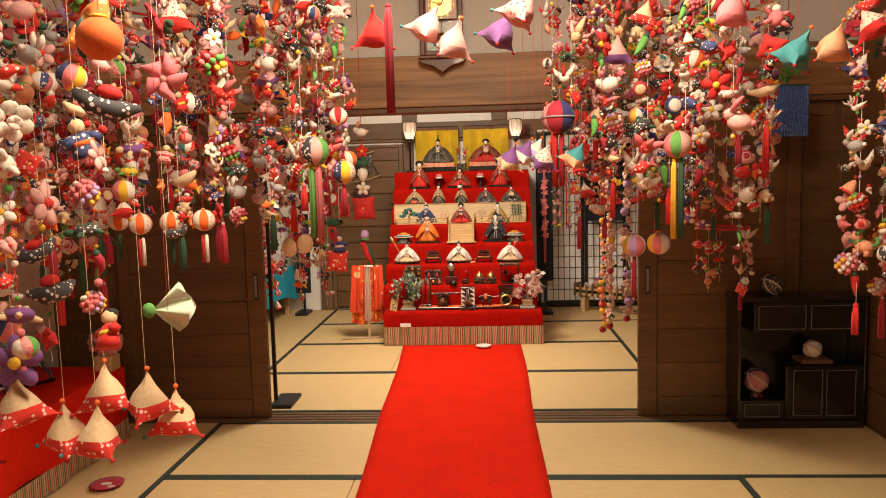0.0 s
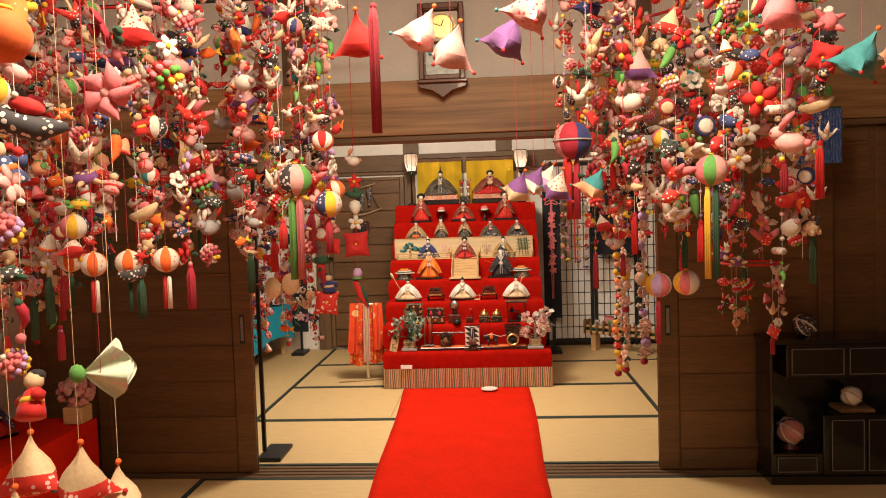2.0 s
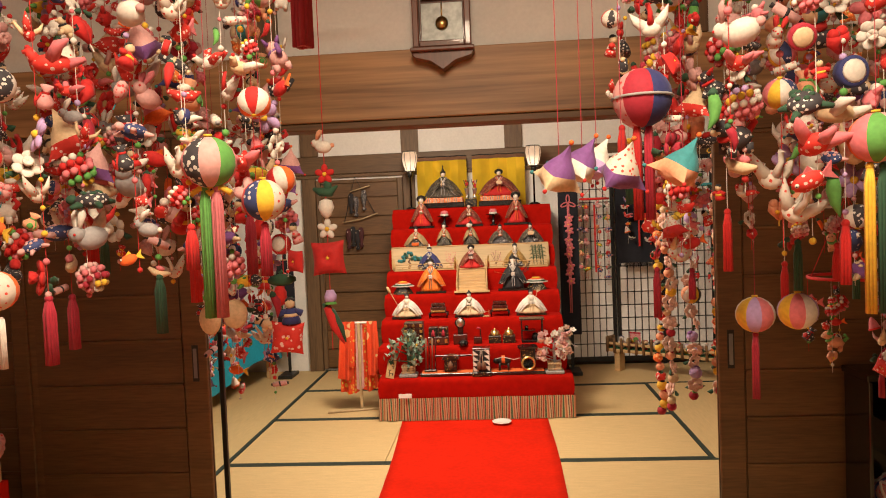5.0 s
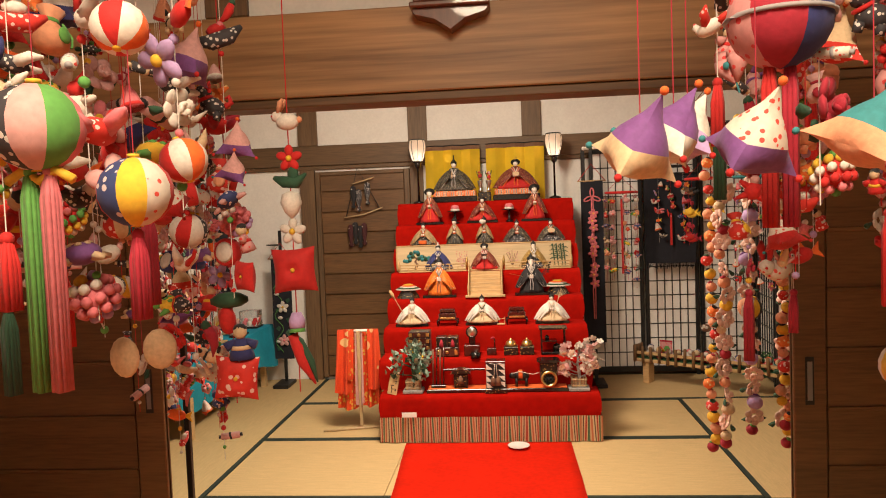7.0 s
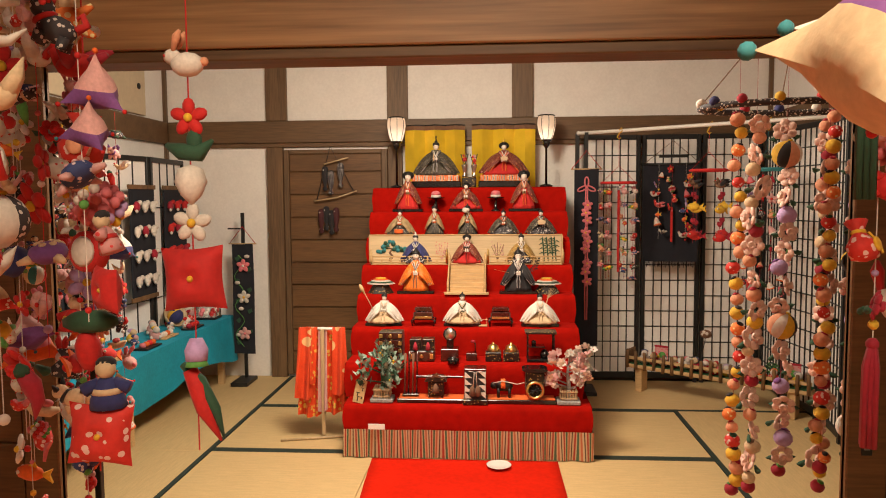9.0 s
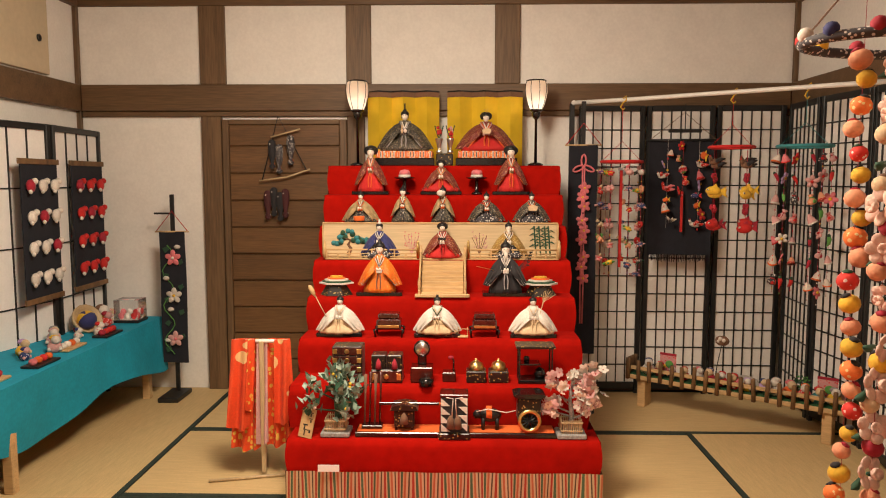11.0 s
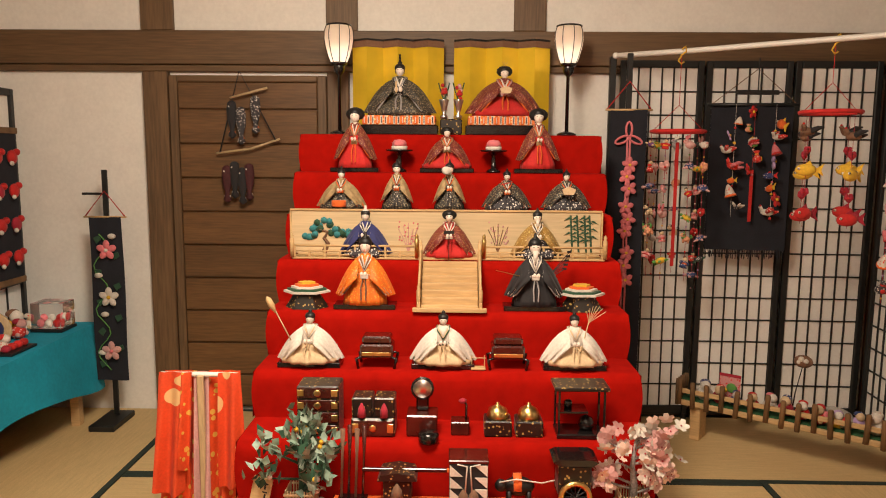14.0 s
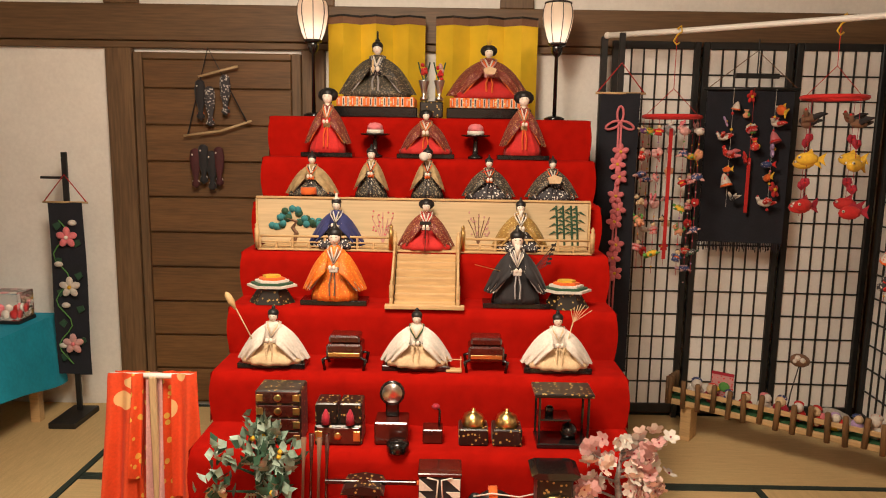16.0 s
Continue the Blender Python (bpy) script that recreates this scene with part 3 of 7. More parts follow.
    # crossed collars, white under coloured
    for w, m1 in ((0.0, CLOTH["white"]), (0.03, inner), (0.055, trim_m)):
        for s in (-1, 1):
            m.tube([(s * wid * (0.07 + w), wid * 0.04, z0 + body * (1.0 - w * 0.6)), (s * wid * (0.05 + w), -wid * 0.09, z0 + body * (0.92 - w)), (0, -wid * (0.155 + 0.1 * w), z0 + body * (0.72 - w))], wid * 0.014, m1, 5)
    # sash and hanging front panel
    m.box((0, -wid * 0.17, z0 + body * 0.56), (wid * 0.15, wid * 0.05, body * 0.10), trim_m, 0.002)
    for s in (-1, 1):
        m.tube([(s * wid * 0.02, -wid * 0.21, z0 + body * 0.52), (s * wid * 0.05, -wid * 0.34, z0 + body * 0.34), (s * wid * 0.04, -wid * 0.36, z0 + body * 0.12)], wid * 0.014, inner, 4)
    hr = hgt * 0.092
    hz = z0 + body + hr * 1.05
    m.lathe([(hr * 0.45, z0 + body * 0.93), (hr * 0.36, hz - hr * 0.5)], SKIN, 8)
    m.lathe([(0.02, -1.06), (0.34, -1.0), (0.64, -0.70), (0.82, -0.22), (0.84, 0.25), (0.68, 0.72), (0.3, 1.0), (0.02, 1.04)], SKIN, 14, pose(0, -hr * 0.08, hz) @ Matrix.Diagonal((hr, hr * 1.06, hr, 1)))
    m.ball((0, -hr * 0.88, hz - hr * 0.08), (hr * 0.10, hr * 0.10, hr * 0.20), SKIN, 6)
    m.ball((0, hr * 0.12, hz + hr * 0.52), (hr * 1.06, hr * 1.08, hr * 0.86), HAIR, 14)
    for s in (-1, 1):
        m.ball((s * hr * 0.80, hr * 0.02, hz - hr * 0.05), (hr * 0.14, hr * 0.3, hr * 0.55), HAIR, 7)
    if hair_big:
        m.lathe([(0.6, -0.75), (1.2, -0.6), (1.62, 0.0), (1.55, 0.6), (1.05, 1.1), (0.3, 1.35)], HAIR, 18, pose(0, hr * 0.42, hz + hr * 0.12) @ Matrix.Diagonal((hr, hr * 0.62, hr, 1)))
        m.tube([(0, hr * 1.0, hz), (0, hr * 1.6, z0 + body * 0.5)], [hr * 0.5, hr * 0.25], HAIR, 6)
    # face: brows, eyes, mouth
    for s in (-1, 1):
        m.box((s * hr * 0.3, -hr * 0.90, hz + hr * 0.10), (hr * 0.26, hr * 0.06, hr * 0.07), HAIR, 0.0002)
        m.box((s * hr * 0.3, -hr * 0.84, hz + hr * 0.42), (hr * 0.24, hr * 0.06, hr * 0.04), HAIR, 0.0002)
    m.box((0, -hr * 0.86, hz - hr * 0.52), (hr * 0.16, hr * 0.06, hr * 0.07), CLOTH["red"], 0.0002)
    if beard:
        m.lathe([(hr * 0.05, -hr * 2.6), (hr * 0.32, -hr * 1.5), (hr * 0.5, -hr * 0.5)], CLOTH["white"], 7, pose(0, -hr * 0.75, hz))
    if hat == "tall":
        m.lathe([(hr * 0.5, 0), (hr * 0.42, hr * 0.7), (hr * 0.2, hr * 0.8), (hr * 0.18, hr * 2.1), (hr * 0.05, hr * 2.2)], HAIR, 8, pose(0, hr * 0.3, hz + hr * 1.0))
    elif hat == "crown":
        m.lathe([(hr * 0.5, 0), (hr * 0.42, hr * 0.3)], BRASS, 8, pose(0, 0, hz + hr * 1.05))
        for a in (-25, 0, 25):
            m.tube([(0, 0, hz + hr * 1.2), (math.sin(radians(a)) * hr * 1.2, 0, hz + hr * 2.2)], hr * 0.06, BRASS, 4)
    elif hat == "cap":
        m.lathe([(hr * 0.75, 0), (hr * 0.6, hr * 0.5), (hr * 0.3, hr * 0.75), (hr * 0.15, hr * 1.3), (0.001, hr * 1.35)], HAIR, 8, pose(0, hr * 0.2, hz + hr * 0.75))
    elif hat == "knot":
        m.ball((0, hr * 0.4, hz + hr * 1.4), (hr * 0.4, hr * 0.4, hr * 0.55), HAIR, 8)
    elif hat == "white":
        m.lathe([(hr * 0.7, 0), (hr * 0.75, hr * 0.5), (hr * 0.3, hr * 0.8), (hr * 0.25, hr * 1.6), (0.001, hr * 1.65)], CLOTH["white"], 8, pose(0, hr * 0.1, hz + hr * 0.7))
    # things in hand
    if prop == "fan":
        m.prism([(-0.02, 0), (0.02, 0), (0.028, 0.022), (0.0, 0.032), (-0.028, 0.022)], -wid * 0.45 - 0.002, -wid * 0.45, CLOTH["cream"], pose(0, 0, z0 + body * 0.55))
    elif prop == "sceptre":
        m.box((-wid * 0.03, -wid * 0.42, z0 + body * 0.68), (0.008, 0.003, 0.05), PINE, 0.001, None)
    elif prop == "drum":
        m.lathe([(0.014, 0), (0.017, 0.003), (0.017, 0.02), (0.014, 0.023)], CLOTH["white"], 10, pose(-0.018, -wid * 0.2, hz - 0.005, 90, 0, 20))
    elif prop == "bigdrum":
        m.lathe([(0.028, 0), (0.03, 0.006), (0.03, 0.02), (0.028, 0.026)], CLOTH["orange"], 12, pose(0, -wid * 0.45, z0 + 0.01))
    elif prop == "broom":
        m.tube([(-wid * 0.3, -0.03, z0 + body * 0.5), (-wid * 0.62, -0.02, z0 + hgt * 0.95)], 0.0022, BAMBOO, 5)
        m.lathe([(0.003, 0), (0.012, 0.03), (0.010, 0.055), (0.002, 0.065)], PINE, 8, pose(-wid * 0.62, -0.02, z0 + hgt * 0.92, 0, -28, 0))
    elif prop == "rake":
        m.tube([(wid * 0.02, -0.05, z0), (wid * 0.25, -0.02, z0 + hgt * 0.82)], 0.0018, BAMBOO, 5)
        for k in range(7):
            m.tube([(wid * 0.25, -0.02, z0 + hgt * 0.80), (wid * (0.2 + 0.06 * k), -0.02, z0 + hgt * (1.12 - 0.012 * (k - 3) ** 2))], 0.0011, BAMBOO, 4)
    elif prop == "flute":
        m.tube([(-0.03, -wid * 0.4, z0 + body * 0.86), (0.012, -wid * 0.36, z0 + body * 0.95)], 0.002, CLOTH["red"], 5)
    elif prop == "bow":
        m.tube([(-wid * 0.75, -0.03, z0 + body * 0.7), (-wid * 0.1, -0.04, z0 + body * 0.55)], 0.0015, BRASS, 4)
        for k in range(5):
            m.tube([(wid * 0.2, 0.02, z0 + body * 0.45), (wid * (0.62 + 0.02 * k), 0.02, z0 + body * (0.72 + 0.09 * k))], 0.0014, HAIR, 4)
            m.box((wid * (0.58 + 0.02 * k), 0.02, z0 + body * (0.70 + 0.085 * k)), (0.016, 0.002, 0.008), HAIR, 0.0005)
    elif prop == "stand":
        m.tube([(0, -wid * 0.6, z0), (0, -wid * 0.55, z0 + body * 0.75)], 0.0016, HAIR, 4)
        m.box((0, -wid * 0.55, z0 + body * 0.76), (0.04, 0.003, 0.012), HAIR, 0.001)
    return m


C = CLOTH
# top tier: the court couple on tatami plinths before gilded screens
plinth_cloth = C["whiteprint"]


def dais(x):
    m = Mesh()
    m.box((0, 0, 0.022), (0.36, 0.24, 0.044), LACQUER, 0.004)
    d = thing("doll_dais", m, "black lacquer dais with a brocade-edged mat", "dais", "daises of the court couple", "", pose(x, 7.52, 1.476))
    part("mat", Mesh().box((0, 0, 0.066), (0.335, 0.22, 0.042), C["orangeprint"], 0.003), d, "mat edged with striped brocade")
    st = Mesh()
    for k in range(17):
        st.box((-0.155 + 0.0194 * k, -0.112, 0.066), (0.010, 0.004, 0.040), C["white"] if k % 3 else C["orange"], 0.0005)
        st.box((-0.155 + 0.0194 * k, -0.1145, 0.066), (0.004, 0.002, 0.028), C["black"] if k % 3 else C["white"], 0.0005)
    part("brocade_edge", st, d)
    return d


for x, w in ((-0.335, 0), (0.15, 1)):
    dais(x)
thing("emperor_doll", seated(SILK_PATTERN, C["grey"], C["greyprint"], 0.26, 0.27, "tall", prop="sceptre", skirt=SILK_PATTERN), "seated emperor doll in dark brocade robes with a tall black hat", "doll", "hina dolls on the stand", "", pose(-0.335, 7.5, 1.564))
thing("empress_doll", seated(SILK_RED, C["orange"], C["rose"], 0.25, 0.275, "crown", True, prop="fan", skirt=C["red"], flare=1.05), "seated empress doll in layered red robes holding a fan", "doll", "hina dolls on the stand", "", pose(0.15, 7.5, 1.564))


def gold_screen(x0, x1):
    s = thing("gold_folding_screen", None, "small gilded folding screen with a brown brocade edge", "folding screen", "gold screens behind the court couple")
    n = 6
    for k in range(n):
        a, b = x0 + (x1 - x0) * k / n, x0 + (x1 - x0) * (k + 1) / n
        ya, yb = 7.72 - 0.045 * (k % 2), 7.72 - 0.045 * ((k + 1) % 2)
        for nm, z0, z1, m, off in (("panel", 1.48, 1.93, GOLD_LEAF, 0.0), ("edge_band", 1.905, 1.935, C["brown"], -0.003), ("top_rail", 1.936, 1.945, LACQUER, -0.003)):
            me = Mesh()
            me.add([(a, ya + off, z0), (b, yb + off, z0), (b, yb + off, z1), (a, ya + off, z1), (a, ya + 0.006, z0), (b, yb + 0.006, z0), (b, yb + 0.006, z1), (a, ya + 0.006, z1)],
                   [(0, 1, 2, 3), (5, 4, 7, 6), (0, 4, 5, 1), (3, 2, 6, 7), (1, 5, 6, 2), (0, 3, 7, 4)], m, False)
            part(nm, me, s)


gold_screen(-0.585, -0.135)
gold_screen(-0.085, 0.385)


def lantern(x):
    l = thing("doll_lantern", None, "lit paper lantern on a slender black stand", "lantern", "lanterns beside the court couple", "", pose(x, 7.58, 1.476))
    part("base", Mesh().lathe([(0.045, 0), (0.047, 0.012), (0.03, 0.02), (0.008, 0.026)], LACQUER, 16), l)
    part("pole", Mesh().lathe([(0.009, 0.02), (0.008, 0.28), (0.018, 0.29), (0.026, 0.305), (0.027, 0.33), (0.022, 0.338)], LACQUER, 12), l)
    shade = [(0.036, 0.335), (0.050, 0.368), (0.062, 0.412), (0.068, 0.45), (0.066, 0.485), (0.058, 0.508)]
    part("shade", Mesh().lathe(shade, LAMP_PAPER, 18), l, "glowing cream paper shade")
    rb = Mesh()
    for k in range(8):
        a = 2 * math.pi * k / 8 + 0.2
        rb.tube([((r + 0.001) * math.cos(a), (r + 0.001) * math.sin(a), z) for r, z in shade], 0.0018, LACQUER, 4)
    rb.lathe([(0.056, 0.506), (0.061, 0.508), (0.061, 0.514), (0.056, 0.516)], LACQUER, 18)
    rb.lathe([(0.030, 0.325), (0.039, 0.332), (0.040, 0.340), (0.034, 0.342)], LACQUER, 18)
    part("ribs", rb, l)
    part("bulb", Mesh().ball((0, 0, 0.382), (0.016, 0.016, 0.022), LAMP_GLOW, 10), l)


lantern(-0.63)
lantern(0.455)


def sake_vase(x):
    v = thing("flower_vase", Mesh().lathe([(0.016, 0), (0.018, 0.01), (0.006, 0.02), (0.012, 0.04), (0.022, 0.08), (0.023, 0.085)], SILVER, 12, pose(x, 7.42, 1.55)), "small silver vase with red blossom sprigs", "vase", "pair of small vases")
    m = Mesh()
    for k in range(9):
        m.ball((x + random.uniform(-0.014, 0.014), 7.42 + random.uniform(-0.01, 0.01), 1.64 + random.uniform(0, 0.06)), 0.009, C["red"] if k % 3 else C["rose"], 6)
    for s in (-1, 1):
        m.tube([(x, 7.42, 1.63), (x + s * 0.015, 7.42, 1.67), (x + s * 0.025, 7.42, 1.71)], 0.003, C["forest"], 4)
    part("sprig", m, v)


sake_vase(-0.128)
sake_vase(-0.062)
thing("vase_stand", Mesh().box((-0.095, 7.42, 1.512), (0.10, 0.05, 0.07), GILT_BLACK, 0.006), "black gilt stand for two small vases", "stand")

GOLD_COAT = mat("dull_gold_silk", (0.36, 0.25, 0.12), 0.7, 0.35, 60, 0.3)
# ladies with cake stands
for x, w in ((-0.505, 0.155), (-0.11, 0.165), (0.28, 0.155)):
    put_doll(x, 6, "court_lady_doll", "court lady doll in red skirts on a black plinth", seated(SILK_RED, C["orange"], GOLD_COAT, 0.275 if x != -0.11 else 0.19, w + (0.02 if x != -0.11 else 0.03), "", True, LACQUER, C["red"], 0.85), 0.06)
for x in (-0.315, 0.09):
    y, z = TIERS[6]
    s = thing("cake_stand", Mesh().lathe([(0.03, 0), (0.031, 0.008), (0.012, 0.018), (0.009, 0.07), (0.02, 0.085), (0.058, 0.09), (0.06, 0.096), (0.001, 0.096)], LACQUER, 18, pose(x, y + 0.06, z + 0.001)), "black lacquer stand with pink and white cakes under plastic", "cake stand", "cake stands")
    m = Mesh()
    m.lathe([(0.034, 0.097), (0.034, 0.112)], C["white"], 14, pose(x, y + 0.06, z))
    m.lathe([(0.032, 0.113), (0.030, 0.128), (0.02, 0.138), (0.001, 0.141)], C["pink"], 14, pose(x, y + 0.06, z))
    part("cake", m, s)
# five musicians
for x, pr, ht, hat in ((-0.545, "bigdrum", 0.175, "cap"), (-0.315, "", 0.205, "cap"), (-0.097, "drum", 0.205, "cap"), (0.14, "flute", 0.17, "cap"), (0.385, "fan", 0.17, "cap")):
    put_doll(x, 5, "musician_doll", "boy musician doll in dark brocade with gold jacket", seated(GOLD_COAT if x < 0 else SILK_PATTERN, C["greyprint"], C["orange"], ht, 0.165 if ht < 0.2 else 0.148, hat, False, LACQUER, SILK_PATTERN if x < 0 else C["greyprint"], 1.0 if abs(x + 0.2) > 0.15 else 0.72, prop=pr), 0.075)

# palace stage with painted back panel, rail and stairs
stage = thing("palace_stage", None, "pale wooden stage with painted pine and bamboo panel", "stage")
part("floor_board", bx(-0.705, 0.507, 6.85, 6.998, 0.981, 0.989, PINE, 0.002), stage)
part("back_panel", bx(-0.73, 0.51, 6.965, 6.975, 0.989, 1.16, mat("pale_veneer", (0.58, 0.44, 0.26), 0.5, 0.14, 9, 0.03, stretch=(0.7, 1, 14)), 0.001), stage, "pale veneer panel painted with pine, plum and bamboo")
pf = Mesh()
add_box(pf, -0.735, 0.515, 6.960, 6.978, 1.1605, 1.168, PINE, 0.001)
for x in (-0.737, 0.511):
    add_box(pf, x, x + 0.007, 6.960, 6.978, 0.99, 1.16, PINE, 0.001)
part("panel_frame", pf, stage)
pp = Mesh()
rng = random.Random(5)
for cx, cz, r in ((-0.66, 1.065, 0.03), (-0.60, 1.11, 0.035), (-0.55, 1.075, 0.03), (-0.51, 1.07, 0.022), (-0.63, 1.09, 0.02)):
    for k in range(7):
        a = rng.uniform(0, 6.3)
        pp.lathe([(0.014, 0), (0.014, 0.0015)], C["forest"] if k % 2 else C["teal"], 8, pose(cx + math.cos(a) * r * 0.8, 6.9645 - 0.0004 * k, cz + math.sin(a) * r * 0.35, 90, 0, 0))
pp.tube([(-0.60, 6.963, 0.995), (-0.585, 6.963, 1.03), (-0.60, 6.963, 1.05), (-0.585, 6.963, 1.075), (-0.62, 6.963, 1.085)], [0.011, 0.009, 0.008, 0.006, 0.003], C["brown"], 4)
for bxx in (0.40, 0.425, 0.455, 0.475):
    pp.tube([(bxx, 6.963, 0.995), (bxx - 0.012, 6.963, 1.15)], 0.004, C["forest"], 4)
    for k in range(7):
        z = 1.05 + 0.015 * k
        s = 1 if k % 2 else -1
        pp.prism([(0, 0), (s * 0.012, 0.004), (s * 0.032, -0.012), (s * 0.012, -0.005)], 6.9615, 6.9625, C["forest"], pose(bxx - 0.006, 0, z))
for cx, mm in ((-0.26, C["pink"]), (0.10, C["rose"])):
    for k in range(5):
        pp.tube([(cx, 6.9635, 0.995), (cx + 0.01 * (k - 2), 6.9635, 1.05), (cx + 0.02 * (k - 2), 6.9635, 1.09 + 0.012 * (k % 3))], 0.0016, C["rose"] if mm is C["pink"] else C["brown"], 4)
    for k in range(22):
        pp.ball((cx + rng.uniform(-0.04, 0.04), 6.963, rng.uniform(1.03, 1.12)), (0.004, 0.0012, 0.004), mm, 5)
part("painting", pp, stage, "painted pine, plum and bamboo")
for xa, xb in ((-0.705, -0.215), (0.035, 0.507)):
    for z, r in ((1.033, 0.0045), (1.012, 0.003), (0.997, 0.003)):
        part("handrail", Mesh().tube([(xa, 6.855, z), (xb, 6.855, z)], r, PINE, 6), stage)
    for k in range(9):
        x = xa + 0.01 + (xb - xa - 0.02) * k / 8
        part("post", bx(x - 0.004, x + 0.004, 6.851, 6.859, 0.9895, 1.031 if k % 2 == 0 else 1.012, PINE, 0.001), stage)
for x in (-0.705, -0.22, 0.04, 0.507):
    part("newel", Mesh().lathe([(0.009, 0), (0.009, 0.07), (0.005, 0.075), (0.008, 0.083), (0.001, 0.094)], BRASS if abs(x) < 9 and x in (-0.22, 0.04) else PINE, 8, pose(x, 6.853, 0.9895)), stage)
stairs = thing("toy_stairs", None, "small pale wooden stairs with handrails down from the stage", "stairs")
for k in range(7):
    part("tread", bx(-0.195, 0.015, 6.675 + 0.0235 * k, 6.70 + 0.0235 * k, 0.818 + 0.0 * k, 0.838 + 0.0235 * k, PINE, 0.002), stairs)
for x in (-0.203, 0.023):
    part("stringer", Mesh().prism([(6.655, 0.817), (6.85, 0.817), (6.85, 1.0), (6.832, 1.0), (6.655, 0.85)], -0.005, 0.005, PINE, Matrix.Translation((x, 0, 0)) @ Matrix.Rotation(math.pi / 2, 4, "Z")), stairs)
    part("handrail", Mesh().tube([(x, 6.66, 0.885), (x, 6.845, 1.04)], 0.0045, PINE, 6), stairs)
    for yy, zt in ((6.665, 0.90), (6.83, 1.045)):
        part("newel", Mesh().lathe([(0.0075, 0), (0.0075, zt - 0.82), (0.004, zt - 0.815), (0.006, zt - 0.808), (0.001, zt - 0.8)], PINE, 8, pose(x, yy, 0.817)), stairs)
part("base", bx(-0.225, 0.045, 6.652, 6.674, 0.8165, 0.832, PINE, 0.002), stairs)
for x, rb, hr, ht, nm, lb in ((-0.425, C["navy"], False, "white", "minister_doll", "seated courtier doll in navy and white robes"), (-0.095, SILK_RED, True, "", "court_lady_doll", "seated lady doll in red robes at a music stand"), (0.25, SILK_PATTERN, False, "cap", "elder_doll", "old bearded courtier doll in gold brocade")):
    m = seated(rb if nm != "elder_doll" else printed("gold_brocade", (0.3, 0.17, 0.04), (0.55, 0.4, 0.15), 120, 0.3, 0.5), C["red"] if hr else C["greyprint"], C["white"], 0.195, 0.175, ht, hr, None, C["red"] if hr else None, 0.95, beard=nm == "elder_doll", prop="stand" if hr else "")
    thing(nm, m, lb, "doll", "hina dolls on the stand", "", pose(x, 6.905, 0.99))

# ministers and diamond cakes
put_doll(-0.405, 3, "guard_doll", "young guard doll in orange robes on a black plinth", seated(SILK_ORANGE, C["brown"], C["white"], 0.27, 0.195, "cap", False, LACQUER, SILK_ORANGE, 0.9), 0.075)
put_doll(0.225, 3, "guard_doll", "old bearded guard doll in black robes with arrows", seated(C["black"], C["grey"], C["white"], 0.27, 0.195, "cap", False, LACQUER, C["black"], 0.9, beard=True, prop="bow"), 0.075)
for x in (-0.625, 0.40):
    y, z = TIERS[3]
    s = thing("diamond_cake_stand", Mesh().lathe([(0.082, 0), (0.078, 0.006), (0.05, 0.05), (0.055, 0.056)], GILT_BLACK, 6, pose(x, y + 0.075, z + 0.001), 1, 0.7, False), "black gilt stand with layered diamond rice cakes", "cake stand", "diamond cake stands")
    for k, mm in enumerate((C["white"], C["forest"], C["white"], C["orange"], C["yellow"])):
        w = 0.088 - 0.014 * k
        part("rice_cake", Mesh().lathe([(w, 0), (w, 0.0075)], mm, 6, pose(x, y + 0.075, z + 0.058 + 0.008 * k), 1, 0.7, False), s)
# three servants and two lacquer boxes
put_doll(-0.575, 2, "servant_doll", "servant doll in white robes with a broom", seated(C["white"], C["cream"], C["white"], 0.185, 0.185, "knot", False, LACQUER, prop="broom"), 0.08)
put_doll(-0.11, 2, "servant_doll", "servant doll in white and green robes", seated(C["white"], C["cream"], C["forest"], 0.185, 0.185, "knot", False, LACQUER), 0.08)
put_doll(0.345, 2, "servant_doll", "servant doll in white robes with a rake", seated(C["white"], C["cream"], C["white"], 0.185, 0.185, "knot", False, LACQUER, prop="rake"), 0.08)
for x in (-0.34, 0.115):
    y, z = TIERS[2][0] + 0.08, TIERS[2][1]
    s = thing("lacquer_food_box", None, "red-brown lacquer box on curved legs wrapped in plastic", "lacquer box", "lacquer boxes", "", pose(x, y, z + 0.001))
    part("body", Mesh().box((0, 0, 0.06), (0.115, 0.085, 0.05), LACQ_RED, 0.006), s)
    part("band", Mesh().box((0, -0.044, 0.052), (0.10, 0.003, 0.012), BRASS, 0.001), s, "gilt band")
    part("lid", Mesh().box((0, 0, 0.099), (0.10, 0.075, 0.026), LACQ_RED, 0.01), s)
    for sx in (-1, 1):
        for sy in (-1, 1):
            part("leg", Mesh().tube([(sx * 0.05, sy * 0.035, 0.04), (sx * 0.068, sy * 0.042, 0.035), (sx * 0.062, sy * 0.042, 0.0)], [0.006, 0.006, 0.005], LACQUER, 6), s)
thing("toy_rake_rack", Mesh().box((0.012, 6.505, 0.656), (0.05, 0.03, 0.008), PINE, 0.002).tube([(-0.01, 6.51, 0.66), (-0.01, 6.51, 0.70)], 0.0015, PINE, 4).tube([(0.034, 6.51, 0.66), (0.034, 6.51, 0.70)], 0.0015, PINE, 4).tube([(-0.014, 6.51, 0.69), (0.038, 6.51, 0.69)], 0.0015, PINE, 4), "tiny pale wooden rack", "rack")

# lacquer trousseau on the second step
Y1, Z1 = TIERS[1][0] + 0.10, TIERS[1][1] + 0.001


